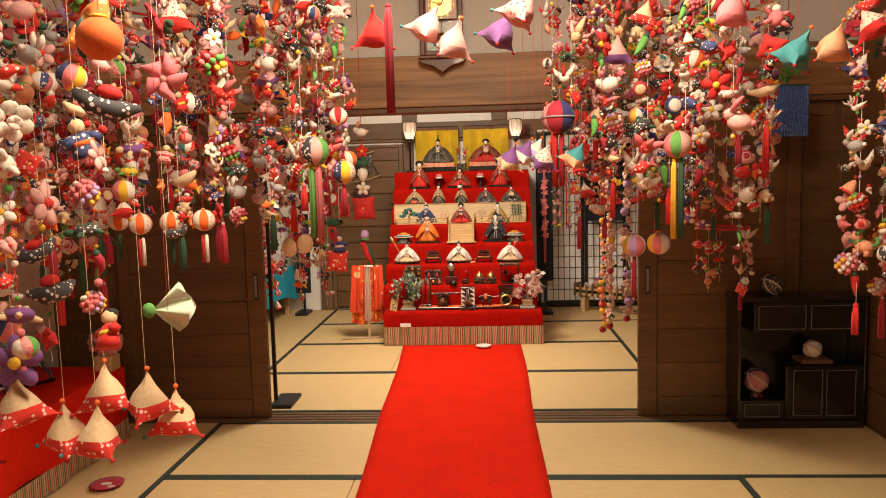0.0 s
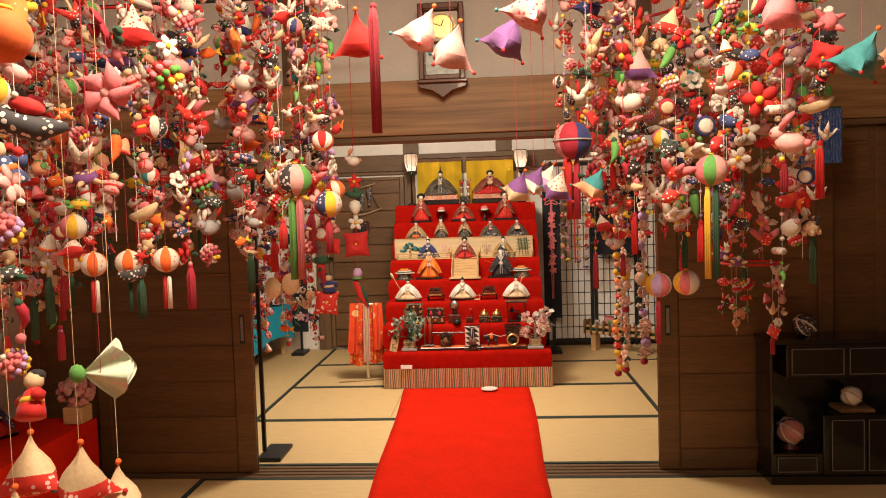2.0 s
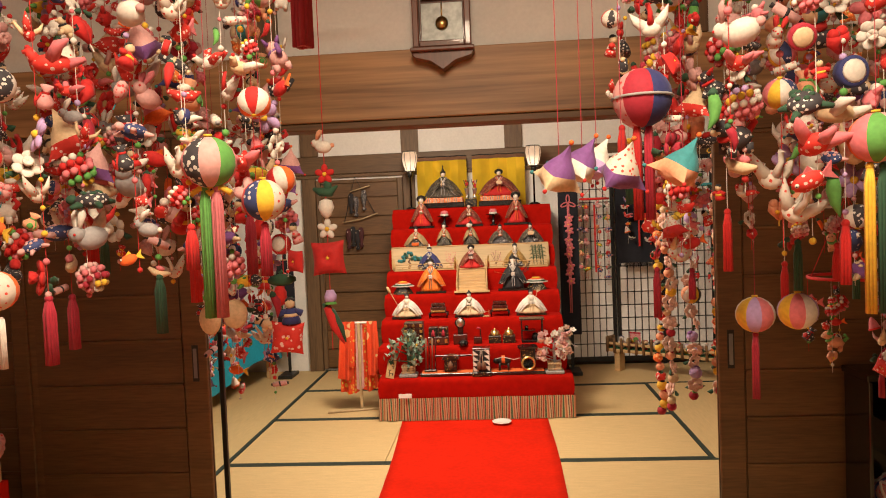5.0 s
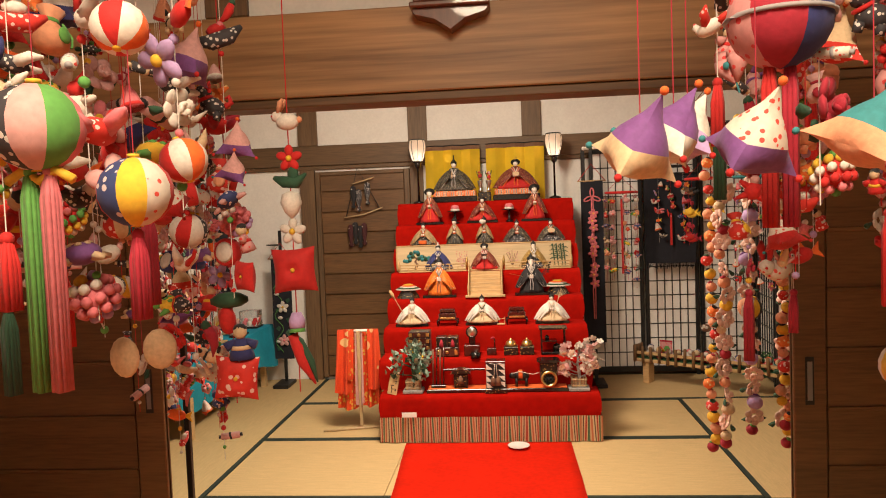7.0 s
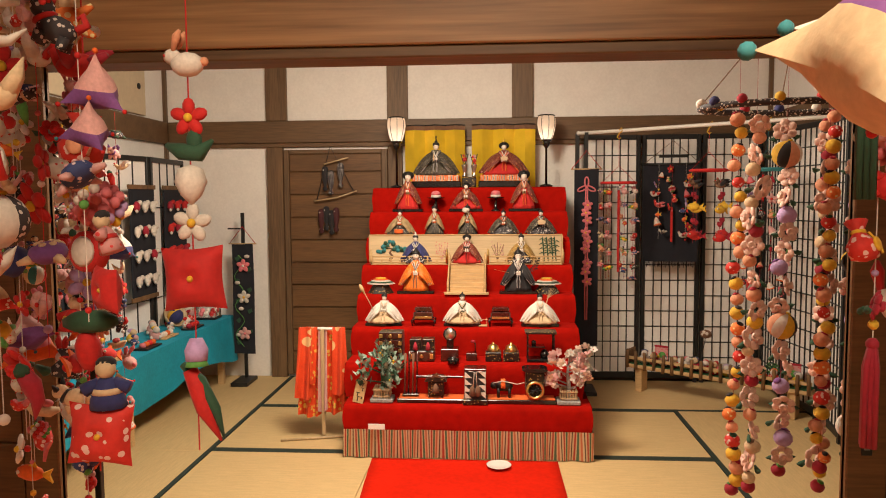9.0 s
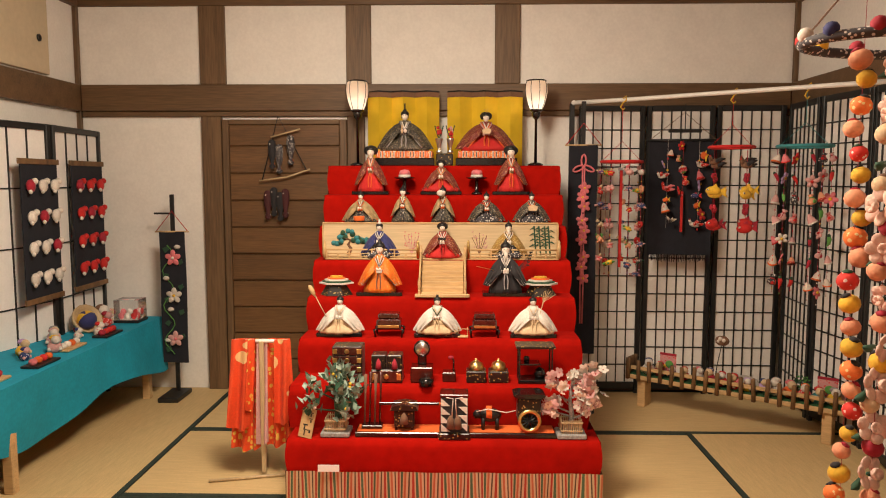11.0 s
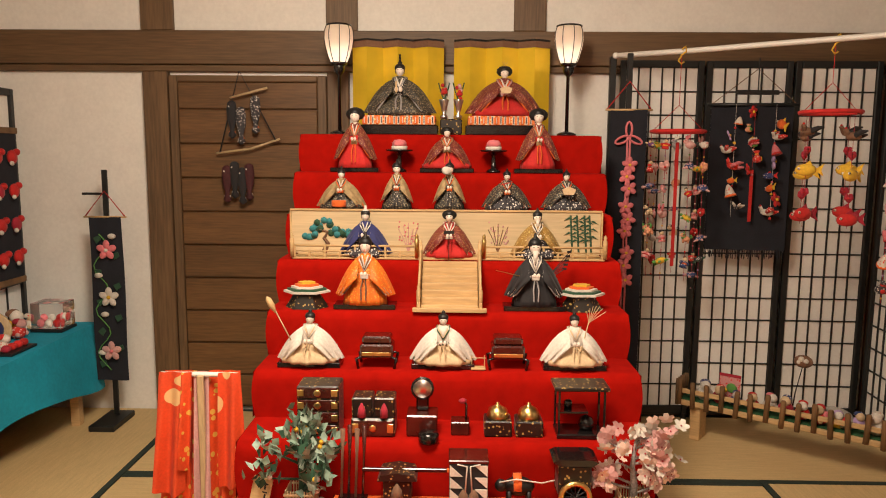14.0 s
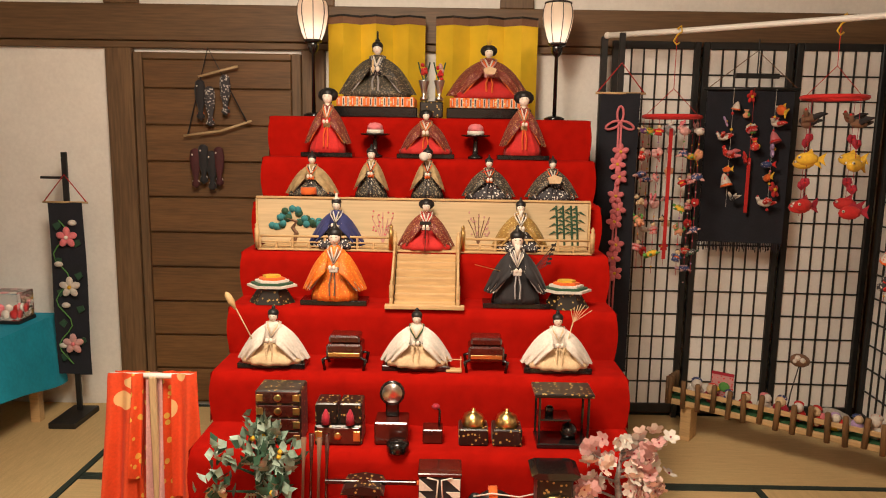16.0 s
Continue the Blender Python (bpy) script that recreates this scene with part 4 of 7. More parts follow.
def chest(x, w, h, drawers, label):
    s = thing("toy_chest", Mesh().box((0, 0, h / 2), (w, 0.10, h), GILT_BLACK, 0.004), label, "chest", "toy lacquer furniture", "", pose(x, Y1, Z1))
    for k in range(drawers):
        z = h * (k + 0.5) / drawers
        d = part("drawer", Mesh().box((0, -0.0515, z), (w * 0.9, 0.005, h / drawers * 0.84), LACQ_RED, 0.001), s)
        for sx in (-1, 1):
            part("fitting", Mesh().box((sx * w * 0.4, -0.0555, z), (0.02, 0.002, h / drawers * 0.5), BRASS, 0.0005), d)
        part("ring", Mesh().lathe([(0.010, 0), (0.012, 0.003), (0.007, 0.003)], BRASS, 8, pose(0, -0.0545, z, 90, 0, 0)), d)
    return s


chest(-0.506, 0.135, 0.165, 4, "black and gilt lacquer toy chest of drawers")
chest(-0.33, 0.14, 0.06, 1, "red-brown lacquer toy chest with gilt fittings")
for sx in (-1, 1):
    t = thing("tied_box", Mesh().box((-0.33 + sx * 0.036, Y1, Z1 + 0.093), (0.066, 0.08, 0.064), GILT_BLACK, 0.004), "small gilt lacquer box tied with a red tassel", "box", "tied boxes")
    part("tassel", Mesh().lathe([(0.003, 0.02), (0.012, 0.0), (0.014, -0.025), (0.002, -0.028)], C["crimson"], 8, pose(-0.33 + sx * 0.036, Y1 - 0.047, Z1 + 0.09)), t)
mir = thing("toy_mirror_stand", Mesh().box((-0.173, Y1, Z1 + 0.035), (0.10, 0.09, 0.07), LACQ_RED, 0.004), "lacquer mirror stand with a round metal mirror", "mirror stand")
part("post", Mesh().box((-0.173, Y1 + 0.01, Z1 + 0.10), (0.04, 0.02, 0.06), LACQUER, 0.006), mir)
part("mirror", Mesh().lathe([(0.03, 0), (0.032, 0.003), (0.032, 0.007), (0.03, 0.009)], SILVER, 18, pose(-0.173, Y1, Z1 + 0.148, 90, 0, 0)), mir, "round polished mirror")
part("frame", Mesh().lathe([(0.031, 0.001), (0.038, 0.001), (0.038, 0.01), (0.031, 0.01)], LACQUER, 14, pose(-0.173, Y1 + 0.0015, Z1 + 0.148, 90, 0, 0)), mir)
thing("round_toy_box", Mesh().lathe([(0.03, 0), (0.033, 0.006), (0.033, 0.026), (0.026, 0.034), (0.001, 0.036)], LACQUER, 14, pose(-0.15, Y1 - 0.085, Z1)), "round black lacquer box", "box")
sew = thing("toy_sewing_box", Mesh().box((-0.05, Y1, Z1 + 0.022), (0.06, 0.06, 0.044), LACQ_RED, 0.003), "red-brown lacquer sewing box with a hook post", "box")
part("post", Mesh().tube([(-0.03, Y1, Z1 + 0.044), (-0.03, Y1, Z1 + 0.095), (-0.045, Y1, Z1 + 0.108)], 0.004, LACQUER, 6), sew)
part("pincushion", Mesh().ball((-0.042, Y1, Z1 + 0.106), (0.013, 0.01, 0.009), C["crimson"], 8), sew)
for x in (0.072, 0.173):
    s = thing("tea_brazier", Mesh().box((x, Y1, Z1 + 0.026), (0.088, 0.08, 0.052), GILT_BLACK, 0.004), "square lacquer box holding a brass kettle", "brazier", "tea braziers")
    part("kettle", Mesh().lathe([(0.034, 0.052), (0.036, 0.062), (0.03, 0.082), (0.012, 0.092), (0.006, 0.096), (0.006, 0.102), (0.001, 0.104)], BRASS, 14, pose(x, Y1, Z1)), s)
tea = thing("tea_shelf", None, "black lacquer tea shelf with tiny utensils", "shelf", "", "", pose(0.337, Y1, Z1))
part("top", Mesh().box((0, 0, 0.165), (0.175, 0.11, 0.012), GILT_BLACK, 0.003), tea)
part("base", Mesh().box((0, 0, 0.008), (0.155, 0.10, 0.016), LACQUER, 0.003), tea)
part("shelf", Mesh().box((-0.025, 0, 0.085), (0.095, 0.08, 0.006), LACQUER, 0.001), tea)
for sx in (-1, 1):
    for sy in (-1, 1):
        part("post", Mesh().box((sx * 0.072, sy * 0.045, 0.0875), (0.007, 0.007, 0.143), LACQUER, 0.001), tea)
thing("tea_caddy", Mesh().lathe([(0.012, 0), (0.014, 0.02), (0.009, 0.026), (0.004, 0.028)], LACQUER, 10, pose(0.30, Y1, Z1 + 0.0885)), "tiny black tea caddy", "caddy")
thing("tea_kettle", Mesh().lathe([(0.02, 0), (0.028, 0.02), (0.02, 0.04), (0.008, 0.046), (0.001, 0.05)], LACQUER, 12, pose(0.36, Y1, Z1 + 0.0165)), "tiny black iron tea kettle", "kettle")

# first step: plinth with procession, bonsai trees
Y0, Z0 = TIERS[0][0] + 0.085, TIERS[0][1] + 0.001
pl = thing("procession_plinth", Mesh().box((-0.02, Y0, Z0 + 0.011), (0.86, 0.105, 0.022), LACQUER, 0.003), "long black plinth with an orange top", "plinth")
part("top_cloth", Mesh().box((-0.02, Y0, Z0 + 0.024), (0.845, 0.09, 0.003), C["orange"], 0.001), pl)
ZP = Z0 + 0.026
rack = thing("weapon_rack", Mesh().box((-0.38, Y0, ZP + 0.01), (0.09, 0.05, 0.012), LACQUER, 0.002), "lacquer rack of bows and sheathed spears", "weapon rack")
for k in range(4):
    part("spear", Mesh().tube([(-0.415 + 0.022 * k, Y0, ZP + 0.01), (-0.41 + 0.022 * k, Y0, ZP + 0.15), (-0.408 + 0.022 * k, Y0, ZP + 0.235 + 0.012 * (k % 2))], [0.004, 0.004, 0.008], LACQ_RED if k % 2 else C["brown"], 6), rack)
pal = thing("toy_palanquin", Mesh().box((-0.24, Y0, ZP + 0.05), (0.085, 0.075, 0.075), GILT_BLACK, 0.004), "black gilt toy palanquin on a carrying pole", "palanquin")
part("roof", Mesh().prism([(-0.06, 0), (0.06, 0), (0.05, 0.018), (0, 0.026), (-0.05, 0.018)], Y0 - 0.045, Y0 + 0.045, GILT_BLACK, pose(-0.24, 0, ZP + 0.089)), pal)
part("pole", Mesh().box((-0.22, Y0, ZP + 0.107), (0.26, 0.012, 0.012), LACQUER, 0.002), pal)
part("pole_tip", Mesh().box((-0.078, Y0, ZP + 0.107), (0.025, 0.011, 0.011), C["orange"], 0.002), pal)
part("tassel", Mesh().lathe([(0.003, 0.03), (0.014, 0.012), (0.02, -0.018), (0.002, -0.022)], C["brown"], 8, pose(-0.24, Y0 - 0.042, ZP + 0.05)), pal)
for sx in (-1, 1):
    part("leg", Mesh().box((-0.24 + sx * 0.035, Y0, ZP + 0.006), (0.012, 0.07, 0.013), LACQUER, 0.001), pal)
tall = thing("tiered_box", Mesh().box((-0.025, Y0 - 0.02, Z0 + 0.105), (0.115, 0.09, 0.155), C["black"], 0.003), "tall tiered box patterned with black and white triangles", "box")
for k in range(4):
    for s in (-1, 1):
        z = Z0 + 0.034 + 0.037 * k
        part("triangle", Mesh().prism([(s * 0.056, 0), (s * 0.056, 0.034), (s * 0.018, 0.017 + 0.017 * (1 if s > 0 else -1))], Y0 - 0.0685, Y0 - 0.066, C["white"], pose(-0.025, 0, z)), tall)
part("crown_band", Mesh().box((-0.025, Y0 - 0.02, Z0 + 0.188), (0.12, 0.095, 0.012), LACQ_RED, 0.003), tall)
part("plinth", Mesh().box((-0.025, Y0 - 0.02, Z0 + 0.0135), (0.135, 0.11, 0.027), GILT_BLACK, 0.004), tall)
part("cord", Mesh().tube([(-0.06, Y0 - 0.069, Z0 + 0.183), (-0.03, Y0 - 0.072, Z0 + 0.178), (-0.035, Y0 - 0.073, Z0 + 0.10)], 0.0025, C["white"], 5).tube([(0.01, Y0 - 0.069, Z0 + 0.183), (-0.02, Y0 - 0.072, Z0 + 0.178), (-0.015, Y0 - 0.073, Z0 + 0.10)], 0.0025, C["white"], 5), tall, "white silk cord")
for s in (-1, 1):
    part("tassel", Mesh().lathe([(0.004, 0.03), (0.014, 0.015), (0.018, -0.025), (0.002, -0.028)], C["brown"], 8, pose(-0.025 + s * 0.015, Y0 - 0.072, Z0 + 0.075)), tall)
ox = Mesh()
ox.ball((0.13, Y0, ZP + 0.06), (0.05, 0.026, 0.03), HAIR, 10)
ox.ball((0.075, Y0 - 0.01, ZP + 0.066), (0.02, 0.016, 0.02), HAIR, 8)
for dx in (-0.03, 0.03):
    for dy in (-0.015, 0.015):
        ox.tube([(0.13 + dx, Y0 + dy, ZP + 0.05), (0.13 + dx, Y0 + dy, ZP)], 0.008, HAIR, 6)
ox.lathe([(0.03, -0.012), (0.031, 0.012)], C["orange"], 10, pose(0.125, Y0, ZP + 0.07, 0, 90, 0))
ox.tube([(0.07, Y0 - 0.02, ZP + 0.08), (0.12, Y0 - 0.03, ZP + 0.095), (0.2, Y0, ZP + 0.07), (0.24, Y0, ZP + 0.08)], 0.0025, C["white"], 5)
thing("ox_figure", ox, "small black ox figure with orange saddle cloth", "figurine")
cart = thing("toy_ox_cart", Mesh().box((0.295, Y0, ZP + 0.095), (0.10, 0.08, 0.10), GILT_BLACK, 0.006), "black gilt toy court cart with a spoked wheel", "toy cart")
part("roof", Mesh().prism([(-0.068, 0.012), (-0.05, 0), (0.05, 0), (0.068, 0.012), (0.05, 0.02), (-0.05, 0.02)], Y0 - 0.05, Y0 + 0.05, LACQUER, pose(0.295, 0, ZP + 0.146)), cart)
for s in (-1, 1):
    w = part("wheel", Mesh().lathe([(0.036, 0), (0.05, 0), (0.05, 0.01), (0.036, 0.01), (0.036, 0)], BRASS if s < 0 else LACQUER, 20, pose(0.295, Y0 + (-0.0445 if s < 0 else 0.052), ZP + 0.05, 90, 0, 0)), cart)
    sm = Mesh()
    for k in range(6):
        a = math.pi * k / 6
        sm.tube([(0.295 - 0.037 * math.cos(a), Y0 + s * 0.048, ZP + 0.05 - 0.037 * math.sin(a)), (0.295 + 0.037 * math.cos(a), Y0 + s * 0.048, ZP + 0.05 + 0.037 * math.sin(a))], 0.003, LACQUER, 4)
    part("spokes", sm, w)


def bonsai(x, leafy, label):
    rng = random.Random(int(x * 100) + 7)
    t = thing("miniature_tree", None, label, "artificial tree", "pair of miniature trees", "", pose(x, Y0 - 0.01, Z0))
    part("base", Mesh().box((0, 0, 0.011), (0.125, 0.105, 0.022), GREY_STONE, 0.006), t, "grey speckled block")
    fence = Mesh()
    for k in range(11):
        for s in (-1, 1):
            fence.box((-0.042 + 0.0084 * k, s * 0.04, 0.052), (0.004, 0.004, 0.058), BAMBOO, 0.001)
            fence.box((s * 0.042, -0.04 + 0.008 * k, 0.052), (0.004, 0.004, 0.058), BAMBOO, 0.001)
    for z in (0.035, 0.07):
        for s in (-1, 1):
            fence.box((0, s * 0.043, z), (0.092, 0.003, 0.006), BAMBOO, 0.001)
            fence.box((s * 0.045, 0, z), (0.003, 0.09, 0.006), BAMBOO, 0.001)
    part("fence", fence, t, "pale bamboo picket box")
    tr = Mesh()
    tr.tube([(0, 0, 0.02), (0.004, 0, 0.10), (-0.004, 0, 0.16), (0.004, 0, 0.24)], [0.013, 0.011, 0.008, 0.004], GREY_STONE if not leafy else C["forest"], 7)
    tips = []
    for k in range(11):
        a, z = rng.uniform(0, 6.3), 0.09 + 0.016 * k
        L = rng.uniform(0.05, 0.11) * (1 - 0.03 * k)
        tip = (math.cos(a) * L * 1.1, math.sin(a) * L * 0.6 - 0.01, z + rng.uniform(0.0, 0.035))
        tr.tube([(0, 0, z - 0.02), tip], [0.005, 0.002], GREY_STONE if not leafy else C["forest"], 5)
        tips.append(tip)
    tips.append((0, 0, 0.25))
    part("trunk", tr, t)
    lm = Mesh()
    leaf_mats = [mat("grey_green_silk_leaf", (0.20, 0.29, 0.22), 0.7, 0.3, 60, 0.1), mat("pale_green_silk_leaf", (0.34, 0.44, 0.36), 0.7, 0.3, 60, 0.1), C["forest"]] if leafy else [C["rose"], mat("pale_blossom_silk", (0.84, 0.62, 0.52), 0.7, 0.12, 60, 0.1), C["white"]]
    for tip in tips:
        for k in range(20 if leafy else 9):
            c = Vector(tip) + Vector((rng.gauss(0, 0.022), rng.gauss(0, 0.014), rng.gauss(0, 0.02)))
            rot = pose(c.x, c.y, c.z, rng.uniform(20, 110), rng.uniform(-40, 40), rng.uniform(0, 360))
            if leafy:
                m1 = rng.choice(leaf_mats)
                lm.add([(0, 0, 0), (0.014, 0.020, 0.004), (0, 0.042, 0), (-0.014, 0.020, 0.004), (0, 0.018, -0.003)], [(0, 1, 4), (1, 2, 4), (2, 3, 4), (3, 0, 4)], m1, True, rot)
            else:
                m1 = rng.choice(leaf_mats)
                for q in range(5):
                    r2 = rot @ pose(0, 0, 0, 0, 0, 72 * q)
                    lm.add([(0, 0, 0), (0.010, 0.011, 0.004), (0.006, 0.023, 0.007), (-0.006, 0.023, 0.007), (-0.010, 0.011, 0.004)], [(0, 1, 2, 3, 4)], m1, True, r2)
                lm.ball((0, 0, 0.003), 0.003, C["crimson"], 5, rot)
    if leafy:
        for k in range(9):
            c = Vector(rng.choice(tips)) + Vector((rng.gauss(0, 0.012), -0.012, rng.gauss(0, 0.012)))
            lm.ball(c, 0.0085, C["yellow"] if k % 3 else C["white"], 7)
    part("crown", lm, t)


bonsai(-0.535, True, "artificial orange tree with grey-green leaves in a bamboo box")
bonsai(0.475, False, "artificial cherry tree in pink blossom in a bamboo box")
sg = thing("wooden_sign", Mesh().box((0, 0, 0.062), (0.062, 0.008, 0.124), PINE, 0.002), "small pale wooden plaque with brushed black characters", "sign", "", "", pose(-0.665, Y0 - 0.06, Z0, -12, 8, -14))
wm = Mesh()
for cx, cz, sx, sz in ((0.012, 0.108, 0.018, 0.004), (0.012, 0.098, 0.006, 0.014), (0.014, 0.083, 0.016, 0.004), (0.016, 0.072, 0.006, 0.012), (-0.006, 0.055, 0.022, 0.005), (-0.008, 0.042, 0.006, 0.02), (0.004, 0.034, 0.018, 0.004), (-0.004, 0.02, 0.005, 0.022), (0.018, 0.03, 0.008, 0.014)):
    wm.box((cx, -0.0046, cz), (sx, 0.001, sz), INK, 0.0003)
part("brush_marks", wm, sg, "brushed black characters")
dish = thing("dish", Mesh().lathe([(0.045, 0.0), (0.062, 0.008), (0.065, 0.012), (0.06, 0.012), (0.04, 0.005), (0.001, 0.004)], mat("white_glazed_china", (0.75, 0.72, 0.68), 0.2, 0.03, 20, 0.0), 22, pose(0.10, 5.975, 0.013)), "white china dish with a red pattern on the carpet end", "dish")
part("pattern", Mesh().ball((0.01, 0, 0.006), (0.025, 0.02, 0.002), C["crimson"], 8).ball((-0.025, 0.01, 0.006), (0.012, 0.012, 0.002), C["navy"], 8), dish)

# ---- back room furniture ----
# kimono on its stand
ks = thing("kimono_stand", None, "pale wooden T-shaped stand for a doll kimono", "stand")
part("post", Mesh().box((-0.925, 6.42, 0.33), (0.022, 0.016, 0.63), BAMBOO, 0.003), ks)
part("crossbar", Mesh().tube([(-1.06, 6.43, 0.645), (-0.80, 6.43, 0.645)], 0.009, WHITE_PAINT, 8), ks)
part("foot", Mesh().tube([(-1.16, 6.33, 0.008), (-0.72, 6.44, 0.008)], 0.008, BAMBOO, 6), ks)
KIM_A = printed("vermilion_crepe_with_cream_patches", (0.66, 0.06, 0.012), (0.72, 0.45, 0.20), 11, 0.34, 0.6)
KIM_B = printed("vermilion_flowered_crepe", (0.70, 0.07, 0.012), (0.70, 0.42, 0.07), 34, 0.34, 0.6)
kimono = thing("doll_kimono", None, "vermilion and cream patterned doll kimono draped on a stand", "kimono")


def hang(x0, x1, spread, y, z1, z0, folds, m):
    """Cloth over the bar, wider and deeper in its folds towards the hem."""
    cx = (x0 + x1) / 2
    f = lambda off: lambda u, v: (cx + (x0 + (x1 - x0) * u - cx) * (1 + spread * v) + 0.10 * (cx + 0.925) * v, y + off + (0.004 + 0.017 * v) * math.sin(u * folds + 1.4 * v + x0 * 9) - 0.03 * v,
                                   z1 + 0.012 * math.sin(math.pi * min(v * 8, 1)) - (z1 - z0) * v - 0.012 * v * math.sin(u * 5 + x0 * 7))
    return Mesh().sheet(f(0.0), 26, 14, m).sheet(f(0.0035), 26, 14, m)


for nm, q in (("body_panel", (-1.055, -0.945, 0.22, 6.45, 0.652, 0.13, 15, KIM_B)), ("body_panel", (-0.905, -0.80, 0.22, 6.455, 0.652, 0.15, 14, KIM_B)), ("sleeve", (-1.062, -0.985, 0.3, 6.415, 0.656, 0.24, 9, KIM_A)),
              ("sleeve", (-0.862, -0.79, 0.3, 6.415, 0.656, 0.27, 9, KIM_A)), ("collar_band", (-0.985, -0.952, 0.15, 6.412, 0.656, 0.33, 5, KIM_B)), ("lining", (-0.950, -0.900, 0.1, 6.435, 0.654, 0.16, 7, C["rose"]))):
    part(nm, hang(*q), kimono)

# black banner stands


def banner(x, y, w, z0, z1, ztop, arm, label):
    b = thing("banner_stand", None, label, "banner", "", "", pose(x, y, 0))
    part("foot", Mesh().box((0, -0.04, 0.015), (0.13, 0.24, 0.03), BLACK_WOOD, 0.004), b)
    part("post", Mesh().box((0.0, 0.015, ztop / 2 + 0.015), (0.026, 0.014, ztop - 0.03), BLACK_WOOD, 0.002), b)
    if arm:
        part("arm", Mesh().box((-0.05, 0.01, ztop - 0.12), (0.13, 0.012, 0.012), BLACK_WOOD, 0.002), b)
    part("rod", Mesh().tube([(-w / 2 - 0.025, 0, z1), (w / 2 + 0.025, 0, z1)], 0.005, PINE, 6), b)
    part("cord", Mesh().tube([(-w / 2 - 0.02, 0, z1), (0.0, 0.004, z1 + 0.13), (w / 2 + 0.02, 0, z1)], 0.003, C["red"], 5), b, "thin red cord")
    part("cloth", Mesh().sheet(lambda u, v: (w * (u - 0.5), -0.004 + 0.006 * math.sin(u * 5 + v * 7), z1 + (z0 - z1) * v), 8, 24, BLACK_CLOTH).sheet(lambda u, v: (w * (u - 0.5), -0.001 + 0.006 * math.sin(u * 5 + v * 7), z1 + (z0 - z1) * v), 8, 24, BLACK_CLOTH), b, "black hanging cloth")
    return b


def flower_mesh(r, m, centre, petals=5, cup=0.3):
    me = Mesh()
    for q in range(petals):
        rot = pose(0, 0, 0, 0, 360 / petals * q, 0)
        me.ball((0, -r * cup * 0.4, r * 0.55), (r * 0.36, r * 0.16, r * 0.5), m, 8, rot)
    me.ball((0, -r * 0.22, 0), r * 0.2, centre, 7)
    return me


bl = banner(-1.83, 7.66, 0.165, 0.22, 1.065, 1.30, True, "narrow black cloth banner with morning glory ornaments on a stand")
rng = random.Random(11)
for z, mm, mc in ((0.90, C["pink"], C["white"]), (0.66, C["white"], C["yellow"]), (0.38, C["rose"], C["pink"])):
    part("flower", flower_mesh(0.05, mm, mc), bl, "stuffed cloth flower", pose(0.01, -0.02, z))
vine = Mesh()
vine.tube([(-0.03 + 0.035 * math.sin(k * 0.9), -0.014, 0.98 - 0.032 * k) for k in range(23)], 0.003, C["green"], 5)
for k in range(9):
    z = 0.96 - 0.08 * k
    vine.prism([(0, 0), (0.03, 0.012), (0.04, -0.01), (0.015, -0.03)], -0.016, -0.011, C["forest"], pose(-0.06 + 0.09 * (k % 2), 0, z, 0, rng.uniform(-30, 30), 0))
for k in range(4):
    vine.ball((rng.uniform(-0.05, 0.06), -0.02, 0.97 - 0.2 * k), (0.022, 0.012, 0.014), C["white"], 7)
part("vine", vine, bl, "green felt vine with small leaves")

br = banner(0.735, 7.52, 0.17, 0.33, 1.60, 1.86, False, "narrow black banner with a pink knot and blossom string")
kn = Mesh()
for a in (90, 205, -25):
    c, s = math.cos(radians(a)), math.sin(radians(a))
    pts = []
    for k in range(13):
        q = math.pi * 2 * k / 12
        u, v = 0.034 - 0.034 * math.cos(q), 0.014 * math.sin(q)
        pts.append((u * c - v * s, -0.016, 1.475 + u * s + v * c))
    kn.tube(pts, 0.0055, C["pink"], 6)
for s in (-0.006, 0.006):
    kn.tube([(s, -0.016, 1.475), (s, -0.017, 1.1), (s * 1.5, -0.016, 0.75), (s, -0.016, 0.52)], 0.005, C["pink"], 5)
part("knot_cord", kn, br, "pink knotted cord")
fl = flower_mesh(0.037, C["pink"], C["yellow"]).data("blossom")
for k, z in enumerate((1.345, 1.29, 1.235, 1.15, 1.09, 1.035, 0.93, 0.87, 0.80)):
    part("blossom", fl, br, "", pose(0.006 * (-1) ** k, -0.026, z, 0, 25 * k, 0))

# carp mobile on the boarded door
mob = thing("carp_mobile", None, "small cloth carp streamers hanging from twigs on the door", "mobile")
mob_y = BACK - 0.075
CARP = mat("dark_maroon_cloth", (0.06, 0.012, 0.014), 0.8, 0.2, 90, 0.2)
tw = Mesh()
tw.tube([(-1.28, mob_y, 1.39), (-1.17, mob_y, 1.80), (-0.99, mob_y, 1.45)], 0.004, C["black"], 5)
part("cord", tw, mob)
part("twig", Mesh().tube([(-1.30, mob_y, 1.385), (-1.12, mob_y, 1.41), (-0.97, mob_y, 1.46)], 0.006, BAMBOO, 5), mob)
part("twig", Mesh().tube([(-1.22, mob_y, 1.665), (-1.03, mob_y, 1.715)], 0.006, BAMBOO, 5), mob)
